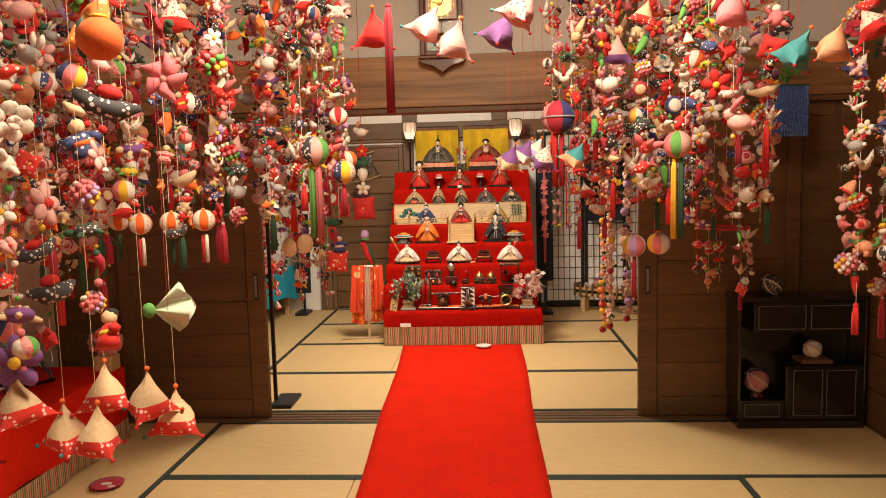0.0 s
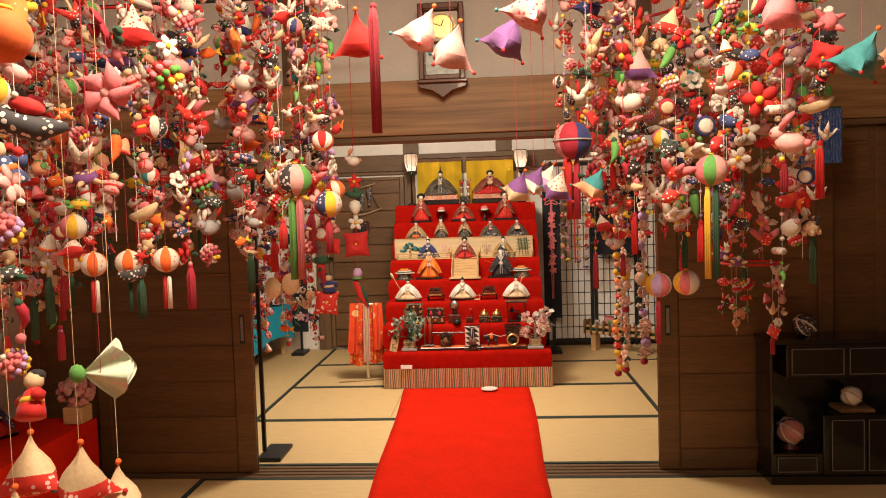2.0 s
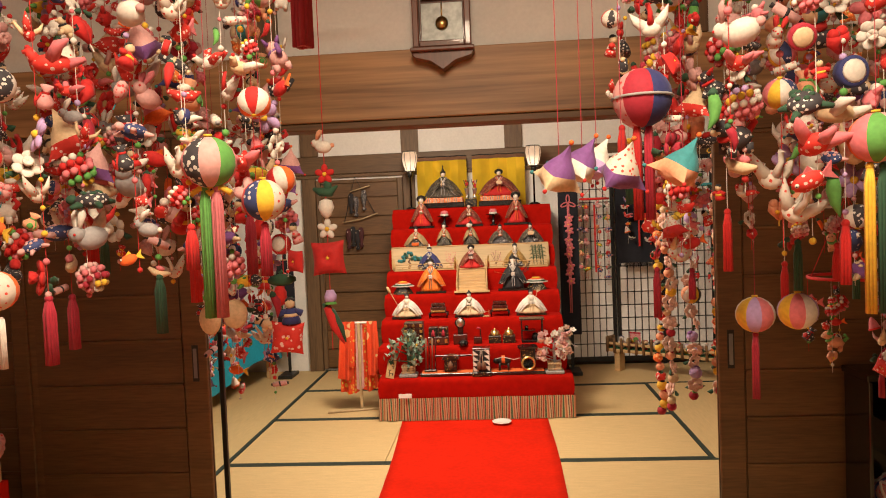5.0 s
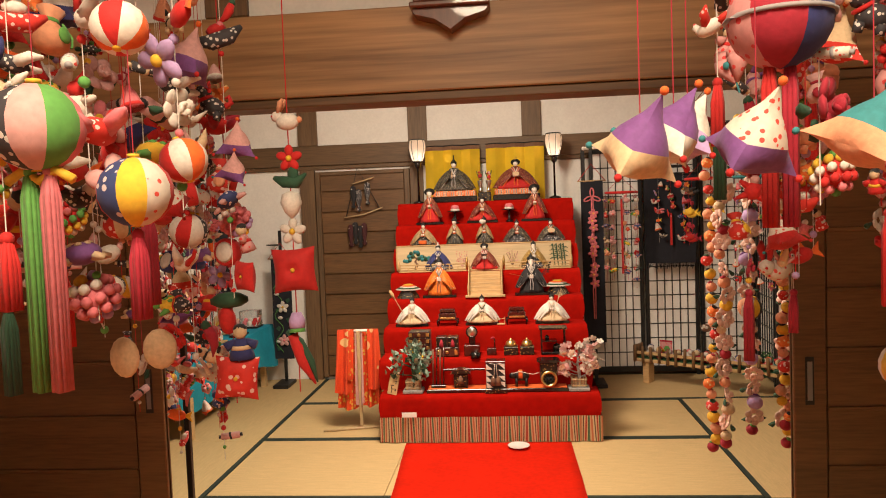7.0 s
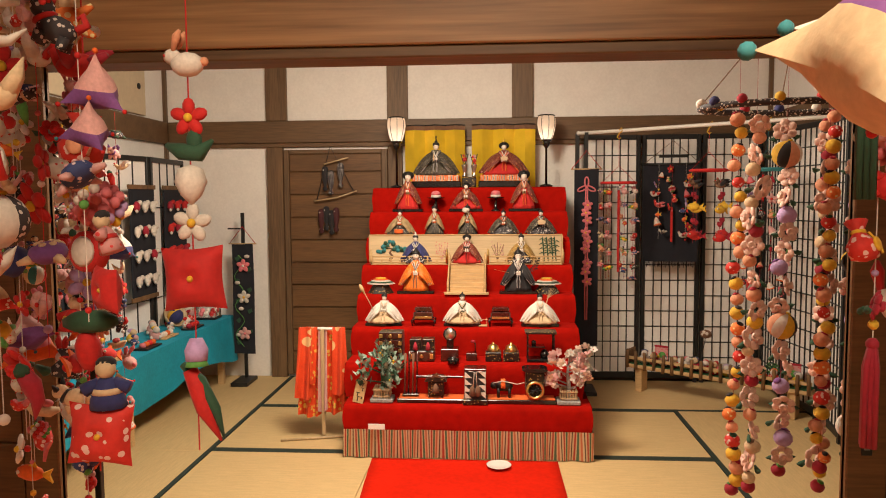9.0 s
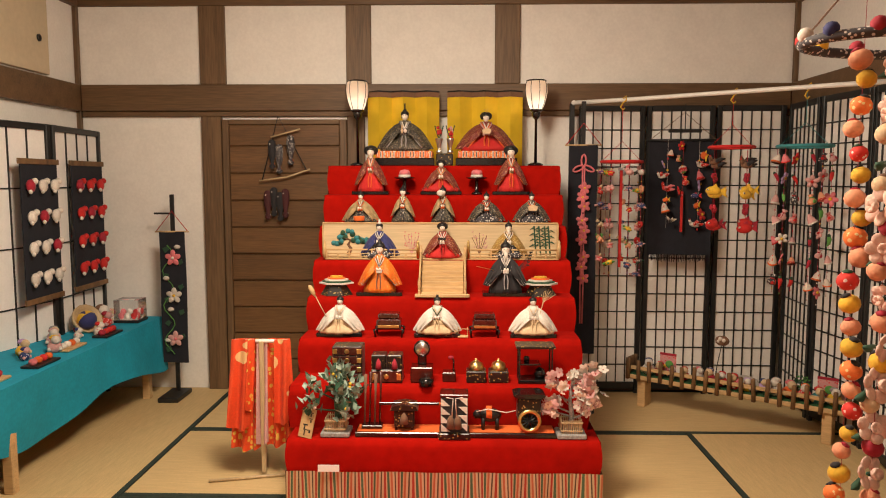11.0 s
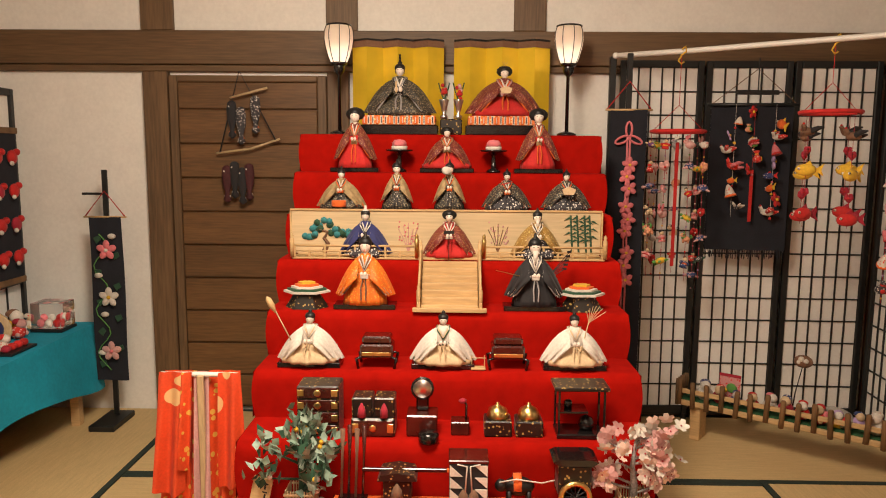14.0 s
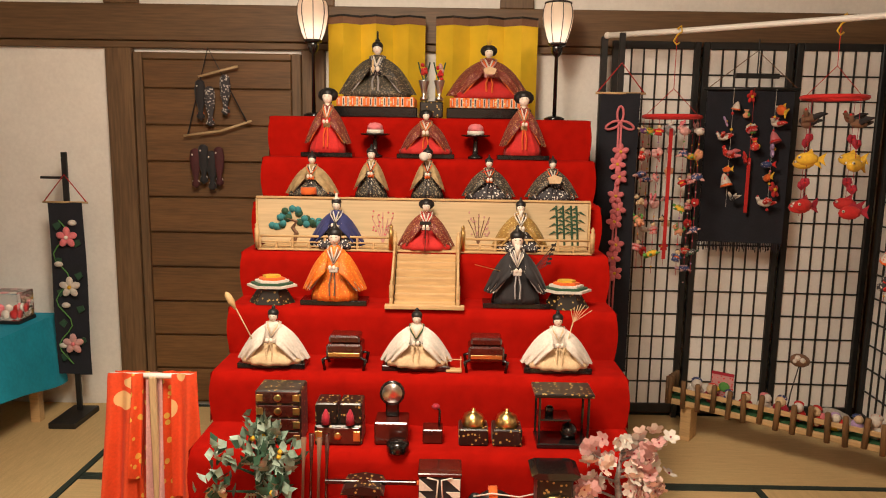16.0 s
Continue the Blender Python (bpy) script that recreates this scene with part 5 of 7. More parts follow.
for x, z, mm in ((-1.21, 1.575, C["black"]), (-1.165, 1.545, C["greyprint"]), (-1.09, 1.60, C["greyprint"]), (-1.245, 1.25, CARP), (-1.205, 1.27, C["black"]), (-1.165, 1.24, C["black"]), (-1.13, 1.26, CARP)):
    f = Mesh()
    f.lathe([(0.004, -0.115), (0.022, -0.10), (0.010, -0.07), (0.024, -0.02), (0.027, 0.03), (0.022, 0.065), (0.008, 0.075)], mm, 9, pose(x, mob_y - 0.01, z), 1, 0.6)
    f.ball((x - 0.01, mob_y - 0.022, z + 0.045), (0.005, 0.003, 0.005), C["white"], 6)
    f.ball((x, mob_y - 0.01, z - 0.085), (0.018, 0.006, 0.014), C["white"] if z < 1.4 else C["orange"], 6)
    part("carp", f, mob)


def lattice(name, leaves, h, label, cols, rows, group=""):
    """A folding screen of black lattice leaves over white paper; leaves: end points in plan."""
    s = thing(name, None, label, "folding screen", group)
    for (xa, ya), (xb, yb) in leaves:
        L = math.hypot(xb - xa, yb - ya)
        base = Matrix.Translation((xa, ya, 0)) @ Matrix.Rotation(math.atan2(yb - ya, xb - xa), 4, "Z")
        fr = Mesh()
        for a, b, c, d in ((0.003, 0.032, 0.03, h), (L - 0.032, L - 0.003, 0.03, h), (0.035, L - 0.035, h - 0.035, h), (0.035, L - 0.035, 0.03, 0.075)):
            add_box(fr, a, b, -0.012, 0.012, c, d, BLACK_WOOD, 0.003)
        leaf = part("leaf", fr, s, "black wooden frame", base)
        for a in (0.02, L - 0.02):
            part("foot", bx(a - 0.014, a + 0.014, -0.011, 0.011, 0.0, 0.03, BLACK_WOOD, 0.002), leaf)
        part("paper", bx(0.034, L - 0.034, 0.003, 0.005, 0.07, h - 0.03, PAPER, 0.0005), leaf, "white paper")
        for k in range(1, cols):
            x = 0.035 + (L - 0.07) * k / cols
            part("slat", bx(x - 0.0035, x + 0.0035, -0.006, 0.0025, 0.075, h - 0.035, BLACK_WOOD, 0.001), leaf)
        for k in range(1, rows):
            z = 0.075 + (h - 0.11) * k / rows
            part("slat", bx(0.035, L - 0.035, -0.0045, 0.002, z - 0.0035, z + 0.0035, BLACK_WOOD, 0.001), leaf)
    return s


lattice("lattice_screen", [((0.745, 7.79), (1.17, 7.80)), ((1.177, 7.80), (1.607, 7.79)), ((1.614, 7.79), (2.045, 7.78)), ((2.055, 7.74), (2.03, 7.31)), ((2.03, 7.30), (2.085, 6.87)), ((2.085, 6.86), (2.02, 6.43)), ((2.02, 6.42), (2.085, 5.99)), ((2.085, 5.98), (2.02, 5.55)), ((2.02, 5.54), (2.085, 5.11))], 1.86,
        "black lattice folding screen backed with white paper", 6, 15)
lattice("left_lattice_screen", [((-2.30, 4.75), (-2.42, 5.35)), ((-2.42, 5.36), (-2.33, 5.96)), ((-2.33, 5.97), (-2.42, 6.57)), ((-2.42, 6.58), (-2.30, 7.16)), ((-2.30, 7.17), (-2.33, 7.77))], 1.70, "black lattice screen behind the turquoise table", 4, 5)

# tapestry and mobiles before the screen
tap = thing("black_tapestry", Mesh().sheet(lambda u, v: (1.165 + 0.375 * u, 7.66 - 0.05 * u + 0.006 * math.sin(u * 9), 1.63 - 0.70 * v), 14, 12, BLACK_CLOTH).sheet(lambda u, v: (1.165 + 0.375 * u, 7.663 - 0.05 * u + 0.006 * math.sin(u * 9), 1.63 - 0.70 * v), 14, 12, BLACK_CLOTH), "black fringed cloth hanging with flower ornaments", "tapestry")
fr = Mesh()
for k in range(48):
    x = 1.168 + 0.0078 * k
    fr.tube([(x, 7.66 - 0.05 * (x - 1.165) / 0.375, 0.932), (x + rng.uniform(-0.008, 0.008), 7.655 - 0.05 * (x - 1.165) / 0.375, 0.90 - rng.uniform(0, 0.015))], 0.0022, BLACK_CLOTH, 4)
part("fringe", fr, tap)
part("rod", Mesh().tube([(1.145, 7.655, 1.635), (1.56, 7.60, 1.635)], 0.008, BLACK_WOOD, 6), tap)
part("hanger", Mesh().box((1.36, 7.60, 1.69), (0.20, 0.014, 0.022), BLACK_WOOD, 0.004).tube([(1.16, 7.65, 1.635), (1.36, 7.61, 1.80), (1.55, 7.60, 1.635)], 0.002, C["brown"], 4).tube([(1.36, 7.6, 1.69), (1.36, 7.6, 1.85)], 0.003, BLACK_WOOD, 4), tap)
rod = thing("white_hanging_rod", Mesh().tube([(0.70, 7.66, 1.865), (1.0, 7.48, 1.865), (1.30, 7.26, 1.865), (1.90, 6.8, 1.862), (2.09, 6.66, 1.862)], 0.0125, WHITE_PAINT, 10), "white painted rod for hanging mobiles before the screen", "rod")
part("cap", Mesh().ball((0.695, 7.663, 1.865), 0.016, WHITE_PAINT, 8), rod)
part("post", Mesh().box((0.69, 7.70, 0.935), (0.03, 0.03, 1.86), BLACK_WOOD, 0.003), rod, "black upright post")

# turquoise table
TZ = 0.50
tab = thing("turquoise_table", Mesh().box((-2.205, 6.20, TZ - 0.012), (0.49, 3.06, 0.022), PINE, 0.003), "low table draped in bright turquoise cloth", "table")
cl = Mesh()
cl.sheet(lambda u, v: (-1.95 + 0.010 * math.sin(u * 40) * v + 0.05 * v * math.sin(u * 9), 4.66 + 3.09 * u, TZ + 0.003 - (0.30 + 0.05 * math.sin(u * 14)) * v), 90, 8, TURQ)
cl.sheet(lambda u, v: (-2.46 + 0.51 * u, 4.66 + 3.09 * v, TZ + 0.003), 4, 40, TURQ)
cl.sheet(lambda u, v: (-2.46 + 0.51 * u, 4.66 - 0.006 * math.sin(u * 18) * v, TZ + 0.003 - 0.32 * v), 20, 6, TURQ)
cl.sheet(lambda u, v: (-2.46 + 0.51 * u, 7.75 + 0.006 * math.sin(u * 18) * v, TZ + 0.003 - 0.3 * v), 20, 6, TURQ)
part("tablecloth", cl, tab, "bright turquoise cloth hanging over the edge")
for x, y in ((-2.0, 4.9), (-2.0, 6.2), (-2.0, 7.6), (-2.4, 4.9), (-2.4, 7.6)):
    part("leg", Mesh().box((x, y, (TZ - 0.024) / 2), (0.045, 0.045, TZ - 0.024), PINE, 0.003), tab)

# garden plank with fence
gp = thing("miniature_garden_bench", None, "pale plank bench with a rustic fence and green felt top", "bench")
A, B = Vector((1.07, 7.60, 0)), Vector((2.06, 6.86, 0))
dirv = (B - A).normalized()
nrm = Vector((-dirv.y, dirv.x, 0))
yaw = math.degrees(math.atan2(dirv.y, dirv.x))
Lg = (B - A).length
gm = pose(A.x, A.y, 0, 0, 0, yaw)
part("plank", Mesh().box((Lg / 2, 0.0, 0.185), (Lg, 0.14, 0.026), PINE, 0.004), gp, "", gm)
part("felt", Mesh().box((Lg / 2, 0.004, 0.2005), (Lg - 0.02, 0.125, 0.004), GREEN_FELT, 0.001), gp, "green felt", gm)
for x in (0.09, Lg - 0.12):
    part("leg", Mesh().box((x, 0, 0.086), (0.05, 0.10, 0.172), PINE, 0.004), gp, "", gm)
POST = mat("scorched_fence_wood", (0.16, 0.085, 0.035), 0.7, 0.5, 25, 0.3, stretch=(1, 1, 0.4))
for k in range(19):
    x = 0.015 + (Lg - 0.03) * k / 18
    part("fence_post", Mesh().lathe([(0.012, 0), (0.012, 0.125), (0.009, 0.13)], POST, 7, pose(x, -0.072, 0.165 + 0.012 * (k % 3 == 0), 0, rng.uniform(-3, 3), 0)), gp, "", gm)
part("fence_rail", Mesh().box((Lg / 2, -0.058, 0.243), (Lg, 0.012, 0.022), PINE, 0.002), gp, "", gm)
for k in range(5):
    part("fence_post", Mesh().lathe([(0.011, 0), (0.011, 0.13)], POST, 7, pose(0.0, -0.05 + 0.03 * k, 0.165)), gp, "", gm)


def at_garden(u, v, z=0.2035, turn=0.0):
    return gm @ pose(u, v, z, 0, 0, turn)


def figure(cols, r=0.022):
    m = Mesh()
    m.ball((0, 0, r * 0.9), (r * 1.15, r, r), C[cols[0]], 9)
    m.ball((r * 0.2, -r * 0.4, r * 2.1), r * 0.72, C[cols[1]], 9)
    m.ball((0, r * 0.1, r * 2.45), (r * 0.75, r * 0.6, r * 0.45), C[cols[2]], 8)
    for s in (-1, 1):
        m.ball((s * r * 0.8, -r * 0.6, r * 0.7), r * 0.35, C[cols[1]], 6)
    return m


cols = ["red", "pink", "white", "navy", "yellow", "lilac", "grey", "orange", "rose", "teal", "crimson", "blueprint", "whiteprint", "redprint"]
for k in range(15):
    u = 0.12 + (Lg - 0.22) * k / 14
    thing("cloth_figurine", figure((rng.choice(cols), "cream" if k % 2 else "white", rng.choice(cols)), rng.uniform(0.026, 0.036)), "small stuffed cloth figurine on green felt", "figurine", "garden figurines", "", at_garden(u, rng.uniform(-0.02, 0.035), turn=rng.uniform(-40, 40)))
for u in (0.22, Lg - 0.14):
    b = thing("snack_bag", Mesh().sheet(lambda a, c: ((a - 0.5) * 0.10, 0.012 * math.sin(a * 3.14) * math.sin(c * 3.14), 0.135 * c), 8, 8, C["redprint"]).sheet(lambda a, c: ((a - 0.5) * 0.10, -0.012 * math.sin(a * 3.14) * math.sin(c * 3.14), 0.135 * c), 8, 8, C["pinkprint"]), "small bright red plastic snack bag", "snack bag", "snack bags", "", at_garden(u, 0.045))
    part("band", Mesh().box((0, -0.002, 0.128), (0.102, 0.006, 0.014), C["crimson"], 0.001), b)
    part("picture", Mesh().ball((0.012, -0.013, 0.07), (0.026, 0.004, 0.024), C["green"], 8).ball((-0.02, -0.012, 0.055), (0.015, 0.004, 0.014), C["yellow"], 8), b)
tree = thing("toy_tree", Mesh().tube([(0, 0, 0), (0.01, 0, 0.10), (0.035, 0, 0.24)], [0.004, 0.003, 0.002], C["black"], 5), "toy tree with a round brown and white crown on a wire", "toy tree", "", "", at_garden(0.5, 0.05))
part("crown", Mesh().ball((0.035, 0, 0.255), (0.042, 0.03, 0.03), C["brown"], 10).ball((0.03, -0.022, 0.27), 0.013, C["white"], 7).ball((0.05, -0.022, 0.262), 0.012, C["white"], 7).ball((0.02, -0.024, 0.255), 0.01, C["white"], 7), tree)
hut = thing("straw_nest", Mesh().lathe([(0.07, 0), (0.068, 0.03), (0.05, 0.06), (0.02, 0.075), (0.001, 0.078)], mat("grey_fluff", (0.35, 0.32, 0.28), 0.95, 0.3, 90, 0.5), 12, None, 1.3, 0.7), "grey fluffy nest with a pink figure", "nest", "", "", at_garden(0.68, 0.03))
part("figure", Mesh().ball((-0.03, -0.045, 0.045), 0.02, C["pink"], 8).ball((0.04, -0.045, 0.035), 0.02, C["red"], 8), hut)
bsh = Mesh()
for k in range(160):
    v = Vector((rng.gauss(0, 1), rng.gauss(0, 1), rng.gauss(0, 1))).normalized() * 0.042
    bsh.add([(0, 0, 0), (0.008, 0.004, 0), (0, 0.014, 0.003), (-0.008, 0.004, 0)], [(0, 1, 2, 3)], C["forest"] if k % 3 else C["green"], True, pose(v.x, v.y, v.z + 0.07, rng.uniform(0, 360), rng.uniform(0, 360), 0))
bush = thing("toy_bush", Mesh().tube([(0, 0, 0), (0, 0, 0.06)], 0.005, C["brown"], 5), "round green toy bush", "toy bush", "", "", at_garden(0.97, 0.05))
part("crown", bsh, bush)

# crafts on the turquoise table
for k in range(34):
    y = 4.85 + 2.75 * (k + 0.5) / 34
    x = -2.06 - 0.30 * rng.random()
    thing("cloth_figurine", figure((rng.choice(cols), rng.choice(["white", "cream", "rose"]), rng.choice(cols)), rng.uniform(0.02, 0.034)), "small stuffed cloth figurine on the turquoise cloth", "figurine", "table figurines", "", pose(x, y, TZ + 0.0035, 0, 0, rng.uniform(20, 100)))
for k in range(7):
    y = 5.2 + 0.33 * k
    t = thing("craft_board", Mesh().box((-2.03 - 0.04 * (k % 2), y, TZ + 0.010), (0.09, 0.19, 0.012), PINE if k % 2 else BLACK_WOOD, 0.003), "small display board with red cloth flowers", "display board", "craft boards")
    for q in range(4):
        part("cloth_flower", Mesh().ball((-2.03 - 0.04 * (k % 2), y - 0.065 + 0.043 * q, TZ + 0.03), (0.022, 0.02, 0.018), C[rng.choice(["red", "pink", "crimson", "white", "orange"])], 8), t)
bas = thing("basket", Mesh().lathe([(0.05, 0), (0.085, 0.02), (0.09, 0.05), (0.083, 0.05), (0.07, 0.02), (0.03, 0.01)], BAMBOO, 14, pose(-2.22, 7.28, TZ + 0.06, 60, 0, 60)), "woven basket lying tilted with a navy and yellow ball", "basket")
thing("temari_ball", Mesh().ball((0, 0, 0), 0.055, C["navy"], 16, None, [C["navy"], C["yellow"], C["navy"], C["yellow"], C["navy"], C["navy"]]), "navy and yellow thread ball in a basket", "ball", "", "", pose(-2.19, 7.26, TZ + 0.075, 40, 20, 0))
thing("cloth_owl", figure(("yellow", "white", "brown"), 0.045), "stuffed white and yellow cloth bird", "figurine", "", "", pose(-2.2, 7.45, TZ + 0.0035, 0, 0, 50))
case = thing("display_case", Mesh().box((-2.08, 7.58, TZ + 0.013), (0.16, 0.14, 0.016), BLACK_WOOD, 0.002), "clear acrylic case with pink and white cloth sweets", "display case")
part("cover", Mesh().box((-2.08, 7.58, TZ + 0.085), (0.15, 0.13, 0.125), GLASS, 0.001), case, "clear acrylic cover").visible_shadow = False
for k in range(6):
    thing("cloth_sweet", Mesh().ball((-2.12 + 0.04 * (k % 3), 7.555 + 0.05 * (k // 3), TZ + 0.045 + 0.02 * (k // 3)), (0.02, 0.02, 0.022), C[("pink", "white", "red")[k % 3]], 9), "round cloth sweet inside the case", "cloth sweet", "cloth sweets")
# black panels with red ornaments on the left screen
for y, w, mm in ((7.50, 0.36, "red"), (7.0, 0.34, "white"), (6.1, 0.38, "pink")):
    xx = -2.275
    t = thing("wall_hanging", Mesh().box((xx, y, 1.12), (0.006, w, 0.72), BLACK_CLOTH, 0.001), "black cloth panel sewn with small %s cloth ornaments" % mm, "wall hanging", "ornament panels")
    part("rail", Mesh().box((xx + 0.002, y, 1.49), (0.014, w + 0.03, 0.03), POST, 0.002), t)
    part("rail", Mesh().box((xx + 0.002, y, 0.745), (0.014, w + 0.02, 0.03), POST, 0.002), t)
    for k in range(12):
        yy, zz = y - w * 0.33 + w * 0.33 * (k % 3), 1.36 - 0.165 * (k // 3)
        part("ornament", Mesh().ball((0, 0, 0), (0.02, 0.034, 0.036), C[mm] if k % 4 else C["crimson"], 8).ball((0.01, -0.02, -0.03), 0.012, C["white"], 6).ball((0.01, 0.022, 0.025), 0.018, C[mm], 7), t, "", pose(xx + 0.02, yy, zz))

# ---- front room furniture ----
cab = thing("display_cabinet", None, "black lacquered stepped display cabinet with silver line trim", "cabinet", "", "", pose(0, 0, 0))
for nm, b in dict(base=(1.50, 2.17, 4.04, 4.245, 0.0, 0.045), lower_box=(1.755, 2.165, 4.05, 4.24, 0.046, 0.345), low_drawer_box=(1.505, 1.752, 4.05, 4.24, 0.046, 0.155), top_box=(1.58, 2.165, 4.05, 4.24, 0.53, 0.70), top=(1.49, 2.18, 4.035, 4.246, 0.701, 0.727),
                  side_panel=(1.50, 1.515, 4.045, 4.244, 0.156, 0.70), back_panel=(1.516, 2.16, 4.238, 4.246, 0.156, 0.70), right_panel=(2.166, 2.18, 4.05, 4.24, 0.046, 0.70)).items():
    part(nm, bx(*b, LACQUER, 0.003), cab)
for x0, x1, z0, z1 in ((1.79, 1.945, 0.07, 0.325), (1.965, 2.12, 0.07, 0.325), (1.53, 1.72, 0.065, 0.14), (1.60, 1.85, 0.55, 0.68), (1.875, 2.12, 0.55, 0.68)):
    d = part("door", bx(x0, x1, 4.042, 4.0495, z0, z1, LACQUER, 0.002), cab)
    e = Mesh()
    for a, b, c, dd in ((x0, x1, z0, z0 + 0.004), (x0, x1, z1 - 0.004, z1), (x0, x0 + 0.004, z0, z1), (x1 - 0.004, x1, z0, z1)):
        add_box(e, a, b, 4.039, 4.0425, c, dd, CHROME_GREY, 0.0005)
    part("trim_line", e, d, "thin silver line")
temari_stand = lambda x, y, z: thing("ball_stand", Mesh().lathe([(0.05, 0), (0.052, 0.01), (0.03, 0.02), (0.035, 0.03)], LACQ_RED, 14, pose(x, y, z)), "small red lacquer ball stand", "stand", "ball stands")


def temari(x, y, z, r, a, b, c, label):
    t = thing("temari_ball", Mesh().ball((0, 0, 0), r, C[a], 18), label, "thread ball", "thread balls", "", pose(x, y, z, 20, 15, 0))
    for k in range(3):
        pts = [(math.cos(q) * r * 1.003, math.sin(q) * r * 1.003, 0) for q in [2 * math.pi * i / 20 for i in range(21)]]
        part("thread_band", Mesh().tube(pts, r * 0.09, C[b if k % 2 else c], 5, pose(0, 0, 0, 60 * k + 30, 25, 0)), t)


temari_stand(1.63, 4.14, 0.156)
temari(1.63, 4.14, 0.245, 0.065, "pinkprint", "navy", "white", "white and pink thread ball with dark bands on a red stand")
thing("wooden_tray", Mesh().box((1.93, 4.14, 0.358), (0.17, 0.13, 0.022), POST, 0.008), "carved brown wooden tray on the cabinet", "tray")
temari(1.93, 4.14, 0.418, 0.048, "white", "grey", "cream", "white thread ball on a wooden tray")
temari(1.70, 4.13, 0.782, 0.055, "greyprint", "black", "white", "black and white thread ball on the cabinet top")

# wall clock on the beam
ck = thing("wall_clock", None, "brown wooden pendulum wall clock with gold numerals", "clock", "", "", pose(-0.08, 4.244, 0))
CLOCKWOOD = mat("reddish_clock_wood", (0.15, 0.05, 0.025), 0.4, 0.3, 12, 0.05, stretch=(6, 6, 0.8), coat=0.3)
part("bracket", Mesh().prism([(-0.125, 2.065), (0.125, 2.065), (0.115, 2.048), (0.05, 2.03), (0.0, 1.995), (-0.05, 2.03), (-0.115, 2.048)], -0.075, 0.0, CLOCKWOOD), ck)
part("shelf", bx(-0.13, 0.13, -0.1, 0.0, 2.066, 2.082, CLOCKWOOD), ck)
cz0, cz1 = 2.083, 2.47
part("back_board", bx(-0.115, 0.115, -0.02, 0.0, cz0, cz1, CLOCKWOOD), ck)
for a, b, c, d in ((-0.118, -0.092, cz0, cz1), (0.092, 0.118, cz0, cz1), (-0.091, 0.091, cz1 - 0.03, cz1), (-0.091, 0.091, cz0, cz0 + 0.025)):
    part("case_frame", bx(a, b, -0.09, -0.0205, c, d, CLOCKWOOD), ck)
part("face", bx(-0.085, 0.085, -0.045, -0.04, 2.285, 2.435, CLOCK_FACE, 0.002), ck, "cream clock face with numerals")
part("lower_panel", bx(-0.085, 0.085, -0.04, -0.035, 2.115, 2.27, mat("etched_silver_panel", (0.3, 0.3, 0.28), 0.4, 0.3, 40, 0.1, metal=0.4), 0.002), ck)
part("face_ring", Mesh().lathe([(0.058, 0), (0.062, 0), (0.062, 0.003), (0.058, 0.003)], BRASS, 24, pose(0, -0.0455, 2.36, 90, 0, 0)), ck)
for k in range(12):
    cu = bpy.data.curves.new("numeral", "FONT")
    cu.body, cu.size, cu.align_x, cu.align_y, cu.extrude = str(k + 1), 0.026, "CENTER", "CENTER", 0.0006
    tmp = bpy.data.objects.new("numeral", cu)
    me = bpy.data.meshes.new_from_object(tmp)
    bpy.data.objects.remove(tmp)
    me.materials.clear()
    me.materials.append(BRASS)
    a = radians(90 - 30 * (k + 1))
    part("numeral", me, ck, "", pose(0.069 * math.cos(a), -0.0468, 2.36 + 0.062 * math.sin(a), 90, 0, 0))
for L, a, w in ((0.036, 68, 0.005), (0.052, 160, 0.004)):
    part("hand_pointer", Mesh().box((L / 2, 0, 0), (L, 0.0015, w), INK, 0.0005), ck, "", pose(0, -0.049, 2.36, 0, -a, 0))
pm = Mesh().tube([(0, -0.05, 2.27), (0, -0.05, 2.2)], 0.003, BRASS, 5)
pm.lathe([(0.001, 0), (0.026, 0.001), (0.026, 0.005), (0.001, 0.007)], BRASS, 18, pose(0, -0.05, 2.185, 90, 0, 0))
part("pendulum", pm, ck, "round brass pendulum")
thing("black_stand_base", Mesh().box((-1.165, 4.56, 0.012), (0.14, 0.26, 0.024), BLACK_WOOD, 0.004).box((-1.224, 4.55, 0.85), (0.022, 0.022, 1.65), BLACK_WOOD, 0.002), "black wooden stand with a flat foot behind the door", "stand")

# red table with dolls along the left of the front room
rt = thing("red_table", Mesh().box((-2.2, 1.6, 0.385), (0.58, 4.7, 0.03), BLACK_WOOD, 0.004), "low table draped in scarlet felt with striped fringe", "table")
cm = Mesh()
cm.sheet(lambda u, v: (-1.895 + 0.012 * math.sin(u * 60) * v, -0.75 + 4.7 * u, 0.406 - 0.29 * v), 120, 6, RED_FELT)
cm.sheet(lambda u, v: (-2.49 + 0.595 * u, -0.75 + 4.7 * v, 0.406), 6, 30, RED_FELT)
cm.sheet(lambda u, v: (-2.49 + 0.595 * u, 3.955, 0.406 - 0.29 * v), 12, 6, RED_FELT)
part("felt_cover", cm, rt, "scarlet felt cover")
part("fringe", Mesh().sheet(lambda u, v: (-1.89 + 0.010 * math.sin(u * 90) * v, -0.75 + 4.7 * u, 0.118 - 0.11 * v), 160, 2, STRIPE), rt, "striped border cloth")
for y in (-0.5, 1.6, 3.7):
    part("leg", Mesh().box((-2.2, y, 0.185), (0.4, 0.05, 0.37), BLACK_WOOD, 0.003), rt)
